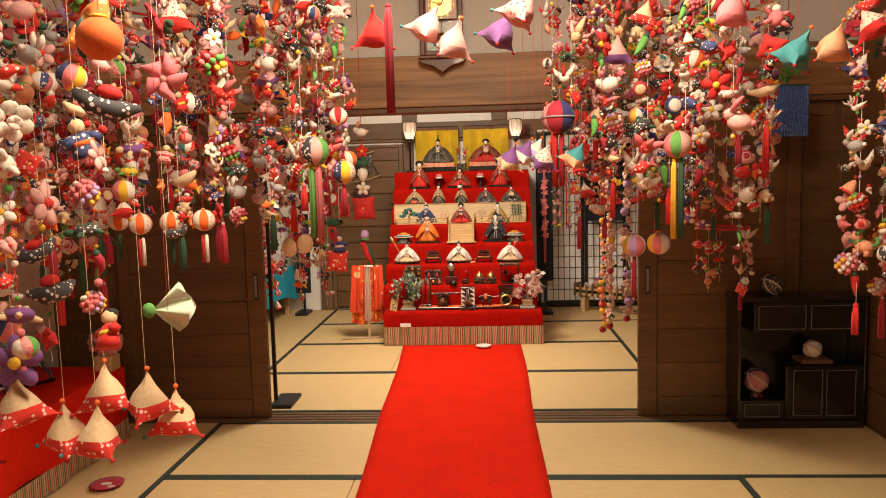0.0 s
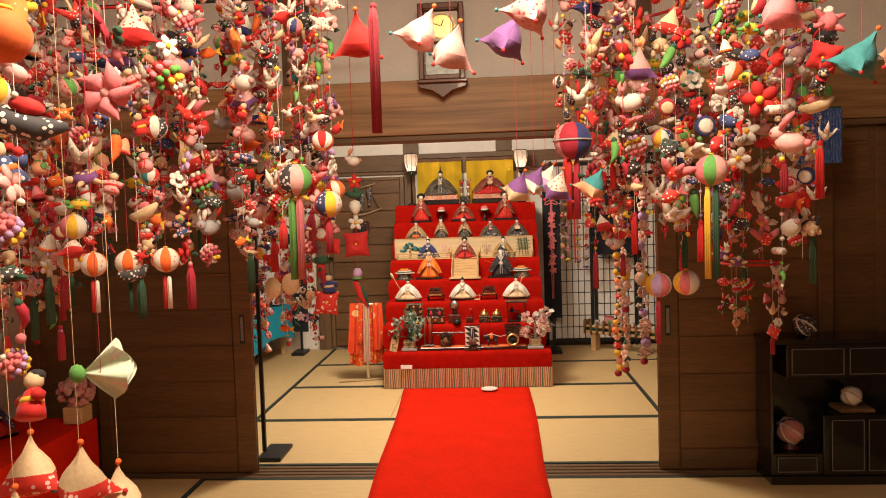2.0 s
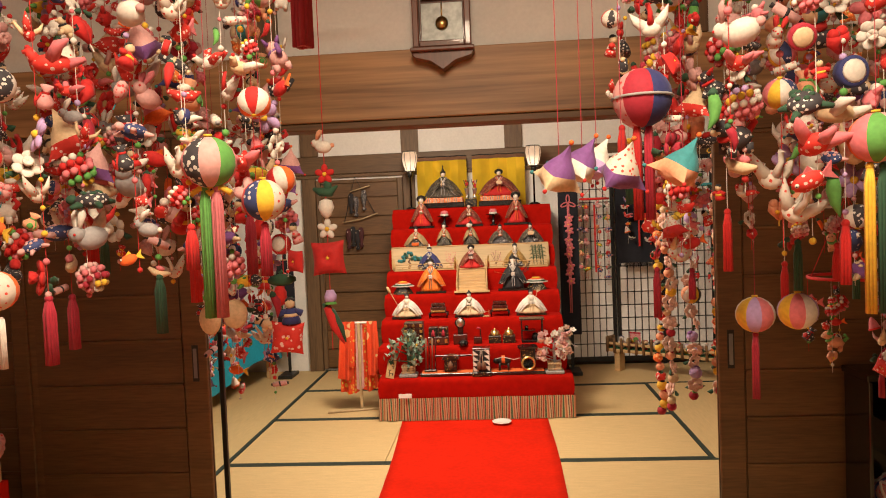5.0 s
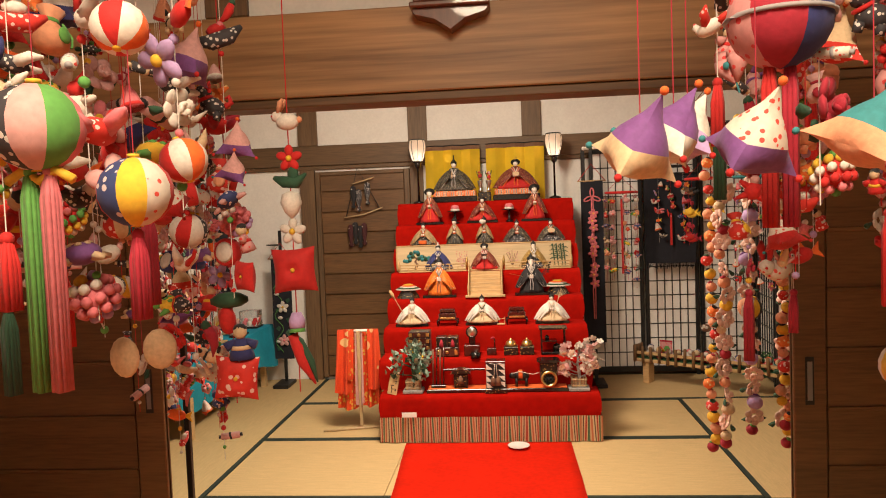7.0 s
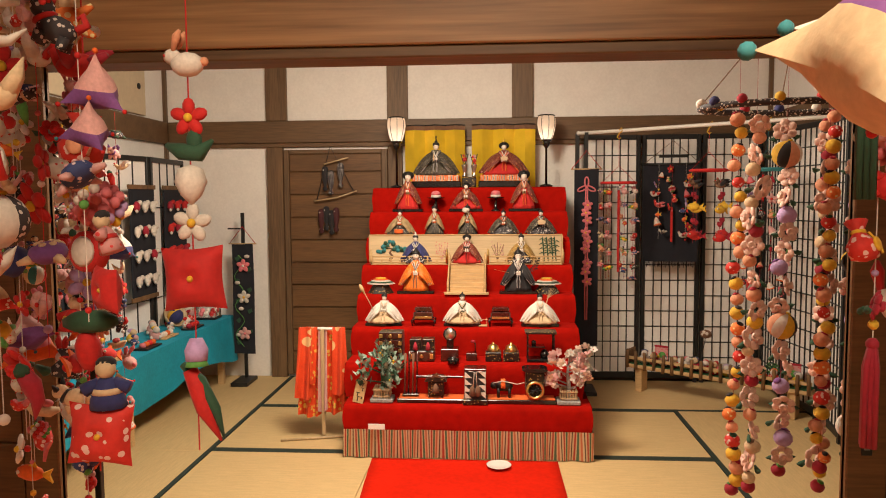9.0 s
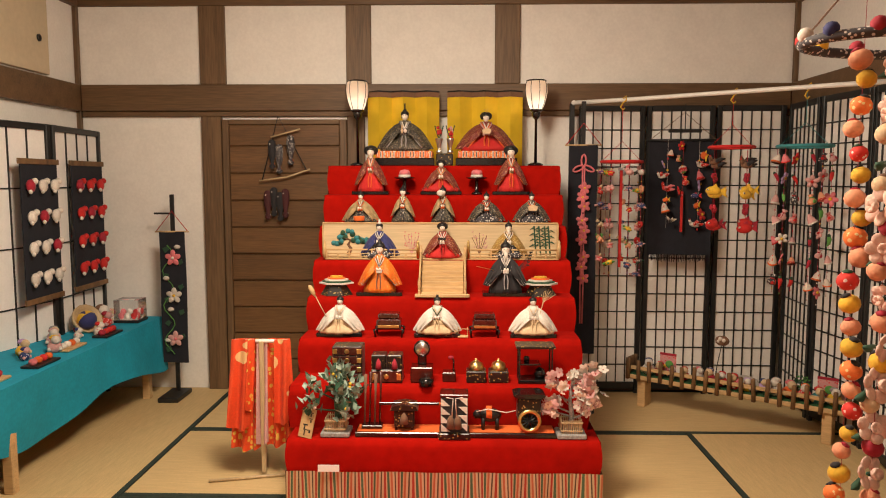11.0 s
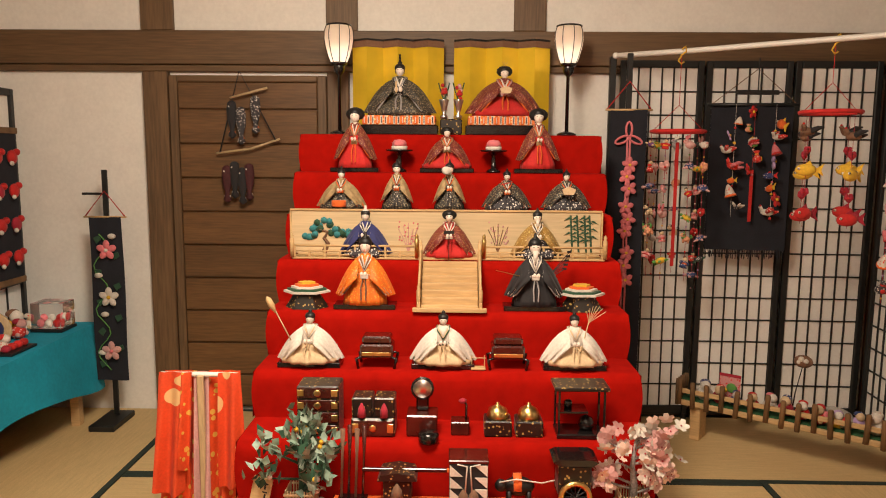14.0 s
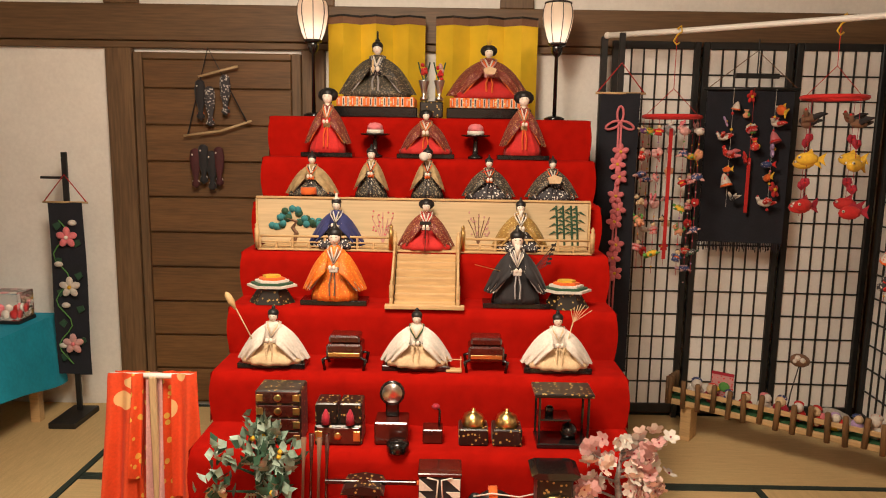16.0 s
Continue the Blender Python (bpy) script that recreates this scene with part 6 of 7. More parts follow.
for k in range(9):
    y = 3.62 - 0.42 * k
    thing("seated_doll", seated(rng.choice([SILK_RED, C["blueprint"], SILK_PATTERN, C["redprint"]]), C["red"], C["white"], 0.2, 0.15, rng.choice(["cap", "tall", ""]), k % 2 == 0, LACQUER), "seated court doll on the red table", "doll", "dolls on the red table", "", pose(-2.2 + 0.1 * (k % 2), y, 0.407, 0, 0, 60))
b = thing("blossom_pot", Mesh().box((-1.95, 3.88, 0.45), (0.10, 0.10, 0.085), PINE, 0.006), "pale wooden pot with a ball of pink blossom", "potted plant")
bm2 = Mesh()
for k in range(70):
    v = Vector((rng.gauss(0, 1), rng.gauss(0, 1), rng.gauss(0, 1))).normalized() * 0.075
    bm2.ball((v.x - 1.95, v.y + 3.88, v.z * 0.9 + 0.565), 0.018, C["rose"] if k % 3 else C["pinkprint"], 5)
part("blossom", bm2, b)
pt = thing("round_plate", Mesh().lathe([(0.05, 0), (0.075, 0.01), (0.078, 0.014), (0.05, 0.006), (0.001, 0.005)], C["crimson"], 20, pose(-1.67, 3.3, 0.002)), "dark red round plate with white rabbits on the tatami", "plate")
part("pattern", Mesh().ball((-1.68, 3.31, 0.008), (0.03, 0.018, 0.003), C["white"], 8).ball((-1.64, 3.28, 0.008), (0.02, 0.014, 0.003), C["white"], 8), pt)

# ---- hanging cloth ornaments ----
RG = random.Random(21)


def o_ball(a, b, c, d="white"):
    m = Mesh().ball((0, 0, 0), (0.036, 0.036, 0.034), C[a], 16, None, [C[a], C[b], C[c], C[d], C[a], C[b], C[c], C[d]])
    for s in (-1, 1):
        m.lathe([(0.006, 0.0), (0.006, 0.003)], C["yellow"], 7, pose(0, 0, s * 0.034))
    return m


def o_rabbit(a, b):
    m = Mesh().ball((0, 0, -0.004), (0.034, 0.024, 0.024), C[a], 10).ball((-0.028, 0, 0.012), (0.018, 0.016, 0.016), C[a], 9)
    for s in (-1, 1):
        m.tube([(-0.024, s * 0.007, 0.022), (-0.012, s * 0.012, 0.048), (-0.004, s * 0.013, 0.060)], [0.004, 0.009, 0.003], C[b], 6)
        m.ball((-0.040, s * 0.010, 0.014), 0.003, C["red"], 5)
    m.ball((0.034, 0, 0), 0.009, C[b], 6)
    return m


def o_bird(a, b):
    m = Mesh().ball((0, 0, 0), (0.036, 0.020, 0.018), C[a], 10).tube([(-0.026, 0, 0.006), (-0.036, 0, 0.026), (-0.046, 0, 0.024)], [0.012, 0.009, 0.003], C[a], 7)
    for s in (-1, 1):
        m.tube([(0, s * 0.012, 0.004), (0.012, s * 0.036, 0.018), (0.03, s * 0.05, 0.022)], [0.013, 0.011, 0.003], C[b], 6)
    m.tube([(0.026, 0, 0), (0.056, 0, 0.010)], [0.012, 0.005], C[b], 6)
    return m.ball((-0.036, 0, 0.032), 0.006, C["red"], 6)


def o_flower(a, b, n=5):
    m = Mesh()
    for k in range(n):
        m.ball((0, 0, 0.024), (0.015, 0.008, 0.020), C[a], 7, pose(0, 0, 0, 0, 360 / n * k, 0))
    return m.ball((0, -0.006, 0), 0.010, C[b], 7)


def o_tri(a, b):
    """A stuffed three-footed charm: one cloth at the peak, another down the drawn-out feet."""
    m = Mesh()
    pk = [Vector((0, 0, 0.064))] + [Vector((0.070 * math.cos(q), 0.070 * math.sin(q), -0.036)) for q in (0.3, 2.4, 4.5)]
    mid = (pk[0] + pk[1] + pk[2] + pk[3]) / 4
    n = 10
    for tri in ((0, 1, 2), (0, 2, 3), (0, 3, 1), (1, 3, 2)):
        p, q, r = (pk[i] for i in tri)
        key, pts = {}, []
        for i in range(n + 1):
            for j in range(n + 1 - i):
                u, v = i / n, j / n
                w = 1 - u - v
                off = p * w + q * u + r * v - mid
                draw = 1 - 0.62 * max(u * v, v * w, w * u)
                key[i, j] = len(pts)
                pts.append(mid + off * draw + off.normalized() * 27 * u * v * w * 0.014)
        for m1, keep in ((C[a], True), (C[b], False)):
            fs = []
            for i in range(n):
                for j in range(n - i):
                    quad = [(key[i, j], key[i + 1, j], key[i, j + 1])]
                    if i + j < n - 1:
                        quad.append((key[i + 1, j], key[i + 1, j + 1], key[i, j + 1]))
                    fs += [f for f in quad if (sum(pts[k].z for k in f) / 3 > -0.008) == keep]
            m.add(pts, fs, m1, True)
    m.ball(pk[0] * 1.05, 0.006, C["orange"], 7)
    for q, c in zip(pk[1:], ("red", "teal", "red")):
        m.ball(q * 1.04, 0.005, C[c], 6)
    return m


def o_chili(a):
    return Mesh().tube([(0, 0, 0.028), (0.004, 0, 0.006), (0.002, 0, -0.02), (-0.012, 0, -0.044)], [0.010, 0.014, 0.010, 0.001], C[a], 8).lathe([(0.011, 0.026), (0.010, 0.034), (0.003, 0.042)], C["forest"], 7)


def o_fish(a, b):
    m = Mesh().ball((0, 0, 0), (0.036, 0.017, 0.022), C[a], 10)
    m.prism([(0.026, 0.0), (0.058, 0.022), (0.050, 0.0), (0.058, -0.022)], -0.003, 0.003, C[b])
    m.prism([(-0.01, 0.016), (0.012, 0.034), (0.02, 0.014)], -0.002, 0.002, C[b])
    for s in (-1, 1):
        m.ball((-0.025, s * 0.012, 0.006), 0.005, C["white"], 6).ball((-0.027, s * 0.0155, 0.006), 0.0022, C["black"], 5)
    return m


def o_pouch(a, b):
    m = Mesh().lathe([(0.004, -0.030), (0.026, -0.024), (0.030, -0.006), (0.012, 0.014), (0.010, 0.018), (0.022, 0.034), (0.018, 0.034), (0.004, 0.022)], C[a], 11, None, 1, 0.75)
    m.lathe([(0.0125, 0.013), (0.0135, 0.016), (0.0125, 0.019)], C[b], 9, None, 1, 0.8)
    return m.tube([(0.01, -0.01, 0.016), (0.02, -0.018, -0.004), (0.016, -0.02, -0.02)], 0.0022, C[b], 4).ball((0.0, -0.022, -0.008), (0.012, 0.004, 0.012), C[b], 7)


def o_child(a, b):
    m = Mesh().lathe([(0.026, -0.032), (0.024, -0.02), (0.014, 0.006), (0.006, 0.012)], C[a], 10, None, 1, 0.75).ball((0, 0, 0.022), 0.014, C["cream"], 9).ball((0, 0.003, 0.029), (0.0145, 0.013, 0.010), C["black"], 8)
    for s in (-1, 1):
        m.tube([(s * 0.01, 0, 0.004), (s * 0.030, -0.004, -0.006)], [0.007, 0.010], C[a], 6)
    return m.lathe([(0.021, -0.012), (0.019, -0.004)], C[b], 10, None, 1, 0.78)


def o_monkey(a, b):
    m = Mesh().ball((0, 0, 0), (0.022, 0.018, 0.022), C[a], 9)
    for s in (-1, 1):
        m.tube([(s * 0.01, 0, 0.008), (s * 0.034, -0.006, 0.020)], [0.010, 0.004], C[a], 6).tube([(s * 0.01, 0, -0.008), (s * 0.034, -0.006, -0.022)], [0.010, 0.004], C[a], 6)
    return m.ball((0, 0, 0.026), 0.012, C[b], 8)


def o_drum(a, b):
    m = Mesh().lathe([(0.026, -0.012), (0.029, -0.009), (0.029, 0.009), (0.026, 0.012)], C[a], 16, pose(0, 0, 0, 90, 0, 0))
    for s in (-1, 1):
        m.lathe([(0.022, 0), (0.018, 0.003), (0.001, 0.004)], C[b], 14, pose(0, s * -0.012, 0, 90 if s > 0 else -90, 0, 0))
    return m


def o_cushion(a):
    def f(sg):
        return lambda u, v: ((u - 0.5) * 0.075 * (1 - 0.10 * math.sin(math.pi * v)), sg * (0.022 * (math.sin(math.pi * u) * math.sin(math.pi * v)) ** 0.5 - 0.012 * math.exp(-((u - 0.5) ** 2 + (v - 0.5) ** 2) * 40)), (v - 0.5) * 0.075 * (1 - 0.10 * math.sin(math.pi * u)))
    return Mesh().sheet(f(-1), 14, 14, C[a]).sheet(f(1), 14, 14, C[a]).ball((0, -0.012, 0), 0.004, C["yellow"], 6)


def o_blossomball(a, b):
    m = Mesh().ball((0, 0, 0), 0.026, C[a], 10)
    for k in range(34):
        z = 1 - 2 * (k + 0.5) / 34
        r, q = math.sqrt(1 - z * z), k * 2.4
        m.ball((r * math.cos(q) * 0.03, r * math.sin(q) * 0.03, z * 0.03), 0.0085, C[(a, b, "white", "pink", "yellow")[k % 5]], 5)
    return m


def o_bead(a):
    return Mesh().ball((0, 0, 0), (0.008, 0.008, 0.008), C[a], 8)


def o_crane(a, b):
    """A folded crane: swept wings, thin neck and tail."""
    m = Mesh().ball((0, 0, -0.004), (0.026, 0.018, 0.020), C[a], 9)
    for s in (-1, 1):
        m.tube([(s * 0.012, 0, 0.0), (s * 0.032, 0, 0.022), (s * 0.046, 0.004, 0.050)], [0.015, 0.011, 0.001], C[a], 7)
    m.tube([(0, -0.012, 0), (0.004, -0.026, 0.026), (0, -0.03, 0.046), (0, -0.044, 0.040)], [0.009, 0.006, 0.006, 0.001], C[b], 6)
    return m.tube([(0, 0.012, 0), (0, 0.034, 0.012), (0, 0.048, 0.036)], [0.010, 0.007, 0.001], C[b], 6)


def o_dog(a, b):
    """A sitting papier dog with bib, ears and curled tail."""
    m = Mesh().ball((0.006, 0, -0.008), (0.030, 0.022, 0.022), C[a], 10).ball((-0.022, 0, 0.018), (0.019, 0.018, 0.017), C[a], 10).ball((-0.038, 0, 0.013), (0.008, 0.009, 0.007), C["cream"], 7)
    for s in (-1, 1):
        m.tube([(-0.018, s * 0.012, 0.028), (-0.014, s * 0.020, 0.044)], [0.008, 0.002], C[b], 6)
        m.ball((-0.037, s * 0.007, 0.023), 0.0026, C["black"], 5)
        for x in (-0.012, 0.022):
            m.tube([(x, s * 0.013, -0.018), (x, s * 0.015, -0.036)], [0.009, 0.008], C[a], 6)
    m.lathe([(0.017, -0.004), (0.020, 0.0), (0.017, 0.004)], C[b], 10, pose(-0.014, 0, 0.004, 0, -40, 0))
    return m.tube([(0.032, 0, 0), (0.044, 0, 0.014), (0.034, 0, 0.026), (0.028, 0, 0.018)], [0.007, 0.007, 0.006, 0.003], C[b], 6)


def o_peony(a, b):
    """Two rings of cupped petals round a knot of stamens, over leaves."""
    m = Mesh()
    for ring, (n, r, tilt, sz) in enumerate(((6, 0.026, 18, 1.0), (5, 0.014, 48, 0.75))):
        for k in range(n):
            m.ball((0, -0.006 * ring, r), (0.017 * sz, 0.006, 0.016 * sz), C[a], 7, pose(0, -0.008 * ring, 0, 0, 360 / n * k + 30 * ring, 0) @ pose(0, 0, 0, tilt, 0, 0))
    for k in range(7):
        m.ball((0.006 * math.cos(k * 0.9), -0.022, 0.006 * math.sin(k * 0.9)), 0.0035, C[b], 5)
    for s in (-1, 1):
        m.tube([(s * 0.012, 0.010, -0.01), (s * 0.034, 0.012, -0.022), (s * 0.050, 0.010, -0.020)], [0.004, 0.010, 0.001], C["forest"], 6)
    return m


def o_heart(a, b):
    m = Mesh()
    for s in (-1, 1):
        m.tube([(s * 0.013, 0, 0.018), (s * 0.015, 0, 0.004), (s * 0.002, 0, -0.026)], [0.015, 0.016, 0.003], C[a], 8)
        m.ball((s * 0.013, 0, 0.022), 0.0145, C[a], 8)
    return m.ball((0, -0.014, 0.004), (0.007, 0.004, 0.007), C[b], 6).tube([(0, 0, -0.026), (0, 0, -0.045)], 0.002, C[b], 4)


def o_turtle(a, b):
    m = Mesh().ball((0, 0, 0), (0.034, 0.028, 0.018), C[a], 11).ball((-0.040, 0, 0.002), (0.013, 0.010, 0.010), C[b], 8)
    for sx in (-1, 1):
        for sy in (-1, 1):
            m.tube([(sx * 0.016, sy * 0.018, -0.006), (sx * 0.030, sy * 0.034, -0.010)], [0.009, 0.004], C[b], 6)
    for k in range(6):
        m.ball((0.016 * math.cos(k * 1.05), 0.013 * math.sin(k * 1.05), 0.0145), (0.007, 0.006, 0.004), C[b], 6)
    return m


def o_scroll(a, b):
    m = Mesh().tube([(-0.034, 0, 0.006), (0.034, 0, -0.006)], 0.013, C[a], 10)
    for s in (-1, 1):
        m.tube([(s * 0.034, 0, -s * 0.006), (s * 0.043, 0, -s * 0.0075)], [0.006, 0.007], C[b], 8)
    return m.lathe([(0.0138, -0.004), (0.0145, 0), (0.0138, 0.004)], C[b], 10, pose(0, 0, 0, 0, 90, 0))


def o_boat(a, b):
    return Mesh().tube([(-0.05, 0, 0.008), (-0.02, 0, -0.006), (0.02, 0, -0.006), (0.05, 0, 0.006)], [0.007, 0.017, 0.017, 0.005], C[a], 8).ball((0, 0, 0.018), (0.022, 0.012, 0.012), C[b], 8)


def o_bell(a, b):
    return Mesh().lathe([(0.034, -0.030), (0.030, -0.020), (0.020, 0.008), (0.010, 0.024), (0.003, 0.030)], C[a], 10, None, 1, 0.8).lathe([(0.0345, -0.030), (0.0325, -0.021)], C[b], 10, None, 1, 0.8)


KINDS = {}
for nm, fn, combos in (("crane_ornament", o_crane, [("white", "red"), ("whiteprint", "white"), ("redprint", "cream"), ("cream", "rose")]),
                       ("dog_ornament", o_dog, [("white", "red"), ("cream", "black"), ("rose", "purple"), ("greyprint", "red"), ("peach", "green")]),
                       ("peony_ornament", o_peony, [("crimson", "yellow"), ("rose", "yellow"), ("white", "yellow"), ("red", "cream")]),
                       ("heart_ornament", o_heart, [("red", "white"), ("peach", "yellow"), ("pinkprint", "teal"), ("rose", "red")]),
                       ("turtle_ornament", o_turtle, [("greyprint", "forest"), ("purple", "cream"), ("blueprint", "rose"), ("yellow", "green")]),
                       ("scroll_ornament", o_scroll, [("whiteprint", "grey"), ("greyprint", "cream"), ("rose", "black")]),
                       ("temari_ornament", o_ball, [("red", "white", "orange"), ("pinkprint", "green", "rose"), ("blueprint", "pink", "yellow"), ("greyprint", "white", "red"), ("redprint", "cream", "teal")]),
                       ("rabbit_ornament", o_rabbit, [("white", "rose"), ("whiteprint", "red"), ("rose", "pink"), ("grey", "white")]),
                       ("bird_ornament", o_bird, [("white", "redprint"), ("cream", "white"), ("greyprint", "white"), ("redprint", "pink")]),
                       ("flower_ornament", o_flower, [("pink", "yellow"), ("red", "yellow"), ("white", "yellow"), ("lilac", "yellow"), ("rose", "red")]),
                       ("pyramid_charm", o_tri, [("cream", "redprint"), ("rose", "purple"), ("white", "navy"), ("pink", "orange"), ("whiteprint", "red")]),
                       ("chili_ornament", o_chili, [("red",), ("crimson",), ("orange",), ("green",)]),
                       ("fish_ornament", o_fish, [("red", "orange"), ("redprint", "pink"), ("orange", "yellow"), ("blueprint", "red")]),
                       ("pouch_ornament", o_pouch, [("pinkprint", "red"), ("redprint", "yellow"), ("rose", "crimson"), ("greyprint", "red"), ("peach", "green")]),
                       ("child_ornament", o_child, [("red", "yellow"), ("pinkprint", "red"), ("redprint", "white"), ("blueprint", "orange")]),
                       ("monkey_ornament", o_monkey, [("red", "rose"), ("orangeprint", "cream"), ("pink", "white"), ("whiteprint", "red")]),
                       ("drum_ornament", o_drum, [("red", "white"), ("crimson", "cream"), ("navy", "white")]),
                       ("cushion_ornament", o_cushion, [("red",), ("redprint",), ("orangeprint",)]),
                       ("blossom_ball_ornament", o_blossomball, [("pink", "lilac"), ("red", "green"), ("rose", "crimson")]),
                       ("boat_ornament", o_boat, [("redprint", "white"), ("cream", "pink"), ("greyprint", "red")]),
                       ("bell_ornament", o_bell, [("pink", "red"), ("whiteprint", "orange"), ("peach", "redprint"), ("rose", "white")])):
    KINDS[nm] = [fn(*c).data(nm) for c in combos]
BEADS = [o_bead(c).data("bead") for c in ("pink", "rose", "red", "white", "yellow", "green", "lilac")]
NAMES = [n for n in KINDS if n not in ("temari_ornament", "cushion_ornament", "bell_ornament", "drum_ornament")] * 3 + ["temari_ornament", "temari_ornament", "cushion_ornament", "bell_ornament", "drum_ornament", "dog_ornament", "crane_ornament"]


def tassel(parent, x, y, z, length, cols, w=0.012):
    """Long silk tassel threads hanging from z downwards."""
    for i, c in enumerate(cols):
        m = Mesh()
        for k in range(9):
            a = 2 * math.pi * k / 9
            r = w * (0.75 if k % 2 else 0.5)
            m.tube([(math.cos(a) * 0.003, math.sin(a) * 0.003, 0), (math.cos(a) * r, math.sin(a) * r, -0.03), (math.cos(a) * r * 1.05, math.sin(a) * r, -length)], [0.003, w * 0.33, w * 0.33], C[c], 5)
        m.ball((0, 0, 0), w * 0.7, C[c], 7)
        part("tassel", m, parent, c + " silk tassel", pose(x + (i - (len(cols) - 1) / 2) * w * 2.1, y, z))


def put_orn(parent, mesh, nm, x, y, z, size, face=None):
    return part(nm, mesh, parent, "", pose(x, y, z, RG.uniform(-25, 25) if face is None else RG.uniform(-6, 6), RG.uniform(-28, 28) if face is None else RG.uniform(-5, 5), RG.uniform(-90, 90) if face is None else face) @ Matrix.Diagonal((size, size, size, 1)))


def string(x, y, zt, zb, size=1.0, step=0.085, names=None, tail="", group="hanging ornament strings", hang=0.0):
    """A cord hung with stuffed cloth ornaments and beads, from zt down to zb."""
    s = thing("ornament_string", Mesh().tube([(0, 0, hang or zt), (0, 0, zb)], 0.0008, C["red"] if RG.random() < 0.4 else C["white"], 4), "hanging cord strung with stuffed red, pink and white cloth ornaments", "ornament string", group, "", pose(x, y, 0))
    z = zt - RG.uniform(0.03, 0.10)
    while z > zb + 0.01:
        nm = RG.choice(names or NAMES)
        sz = size * RG.choice((0.55, 0.68, 0.8, 0.9, 1.0, 1.15))
        put_orn(s, RG.choice(KINDS[nm]), nm, RG.uniform(-0.026, 0.026), RG.uniform(-0.02, 0.02), z, sz)
        gap = step * RG.uniform(0.72, 1.15) * (0.45 + 0.5 * sz)
        if RG.random() < 0.55:
            put_orn(s, RG.choice(BEADS), "bead", 0, 0, z - gap * 0.5, size * RG.uniform(0.6, 1.1))
        z -= gap
    if tail:
        tassel(s, 0, 0, zb, RG.uniform(0.08, 0.14), tail.split())
    return s


def mobile(cx, cy, r, n, zt, zb, size=1.0, step=0.085, ragged=0.12, inner=0):
    """A ring with strings hung round it."""
    ring = thing("mobile_ring", Mesh().tube([(r * math.cos(2 * math.pi * k / 24), r * math.sin(2 * math.pi * k / 24), zt) for k in range(25)], 0.006, C["red"], 6), "cloth-wound red hoop carrying ornament strings", "hoop", "mobile hoops", "", pose(cx, cy, 0))
    for k in range(4):
        a = math.pi / 2 * k
        part("cord", Mesh().tube([(r * math.cos(a), r * math.sin(a), zt), (0, 0, zt + 0.30)], 0.0015, C["red"], 4), ring)
    part("cord", Mesh().tube([(0, 0, zt + 0.30), (0, 0, 2.895)], 0.002, C["red"], 4), ring)
    for k in range(n):
        a = 2 * math.pi * k / n + cx
        string(cx + r * math.cos(a), cy + r * math.sin(a), zt, zb + RG.uniform(0, ragged), size, step, hang=zt + 0.005, tail=RG.choice(["", "", "", "red", "crimson", "forest"]))
    for k in range(inner):
        a = RG.uniform(0, 6.3)
        string(cx + r * 0.45 * math.cos(a), cy + r * 0.45 * math.sin(a), zt, zb + RG.uniform(0, ragged), size, step, hang=2.9)


# hoops over the front room
for q in ((-0.98, 2.62, 0.23, 9, 2.16, 1.22, 0.92, 0.082, 0.14, 3), (-0.50, 2.72, 0.15, 7, 2.16, 1.27, 0.92, 0.082, 0.16, 2), (-1.22, 3.22, 0.22, 8, 2.18, 1.27, 0.92, 0.082, 0.16, 3),
          (-0.66, 3.26, 0.16, 6, 2.16, 1.10, 0.9, 0.085, 0.25, 1), (-1.60, 2.85, 0.24, 8, 2.12, 1.0, 1.0, 0.09, 0.2, 2), (-1.95, 3.4, 0.22, 7, 2.1, 0.95, 1.0, 0.09, 0.25, 1), (-1.55, 2.2, 0.18, 6, 2.1, 0.8, 1.0, 0.095, 0.2, 1),
          (0.62, 2.72, 0.17, 7, 2.16, 1.28, 0.92, 0.082, 0.2, 2), (0.98, 2.86, 0.20, 8, 2.16, 1.10, 0.92, 0.082, 0.22, 3), (0.70, 3.2, 0.16, 6, 2.14, 1.18, 0.9, 0.082, 0.2, 2), (1.36, 3.90, 0.13, 5, 1.12, 0.76, 0.8, 0.08, 0.1, 0), (1.30, 3.55, 0.16, 5, 2.1, 1.12, 0.8, 0.085, 0.3, 0),
          (1.43, 2.42, 0.14, 7, 2.1, 0.95, 0.85, 0.08, 0.2, 2), (0.86, 2.35, 0.12, 5, 2.2, 1.45, 0.95, 0.08, 0.2, 1), (-0.75, 2.9, 0.12, 5, 2.2, 1.28, 0.9, 0.08, 0.2, 2), (-1.35, 2.6, 0.14, 6, 2.2, 1.15, 0.95, 0.085, 0.2, 2), (0.5, 3.0, 0.1, 4, 2.2, 1.5, 0.9, 0.08, 0.15, 1)):
    mobile(*q)
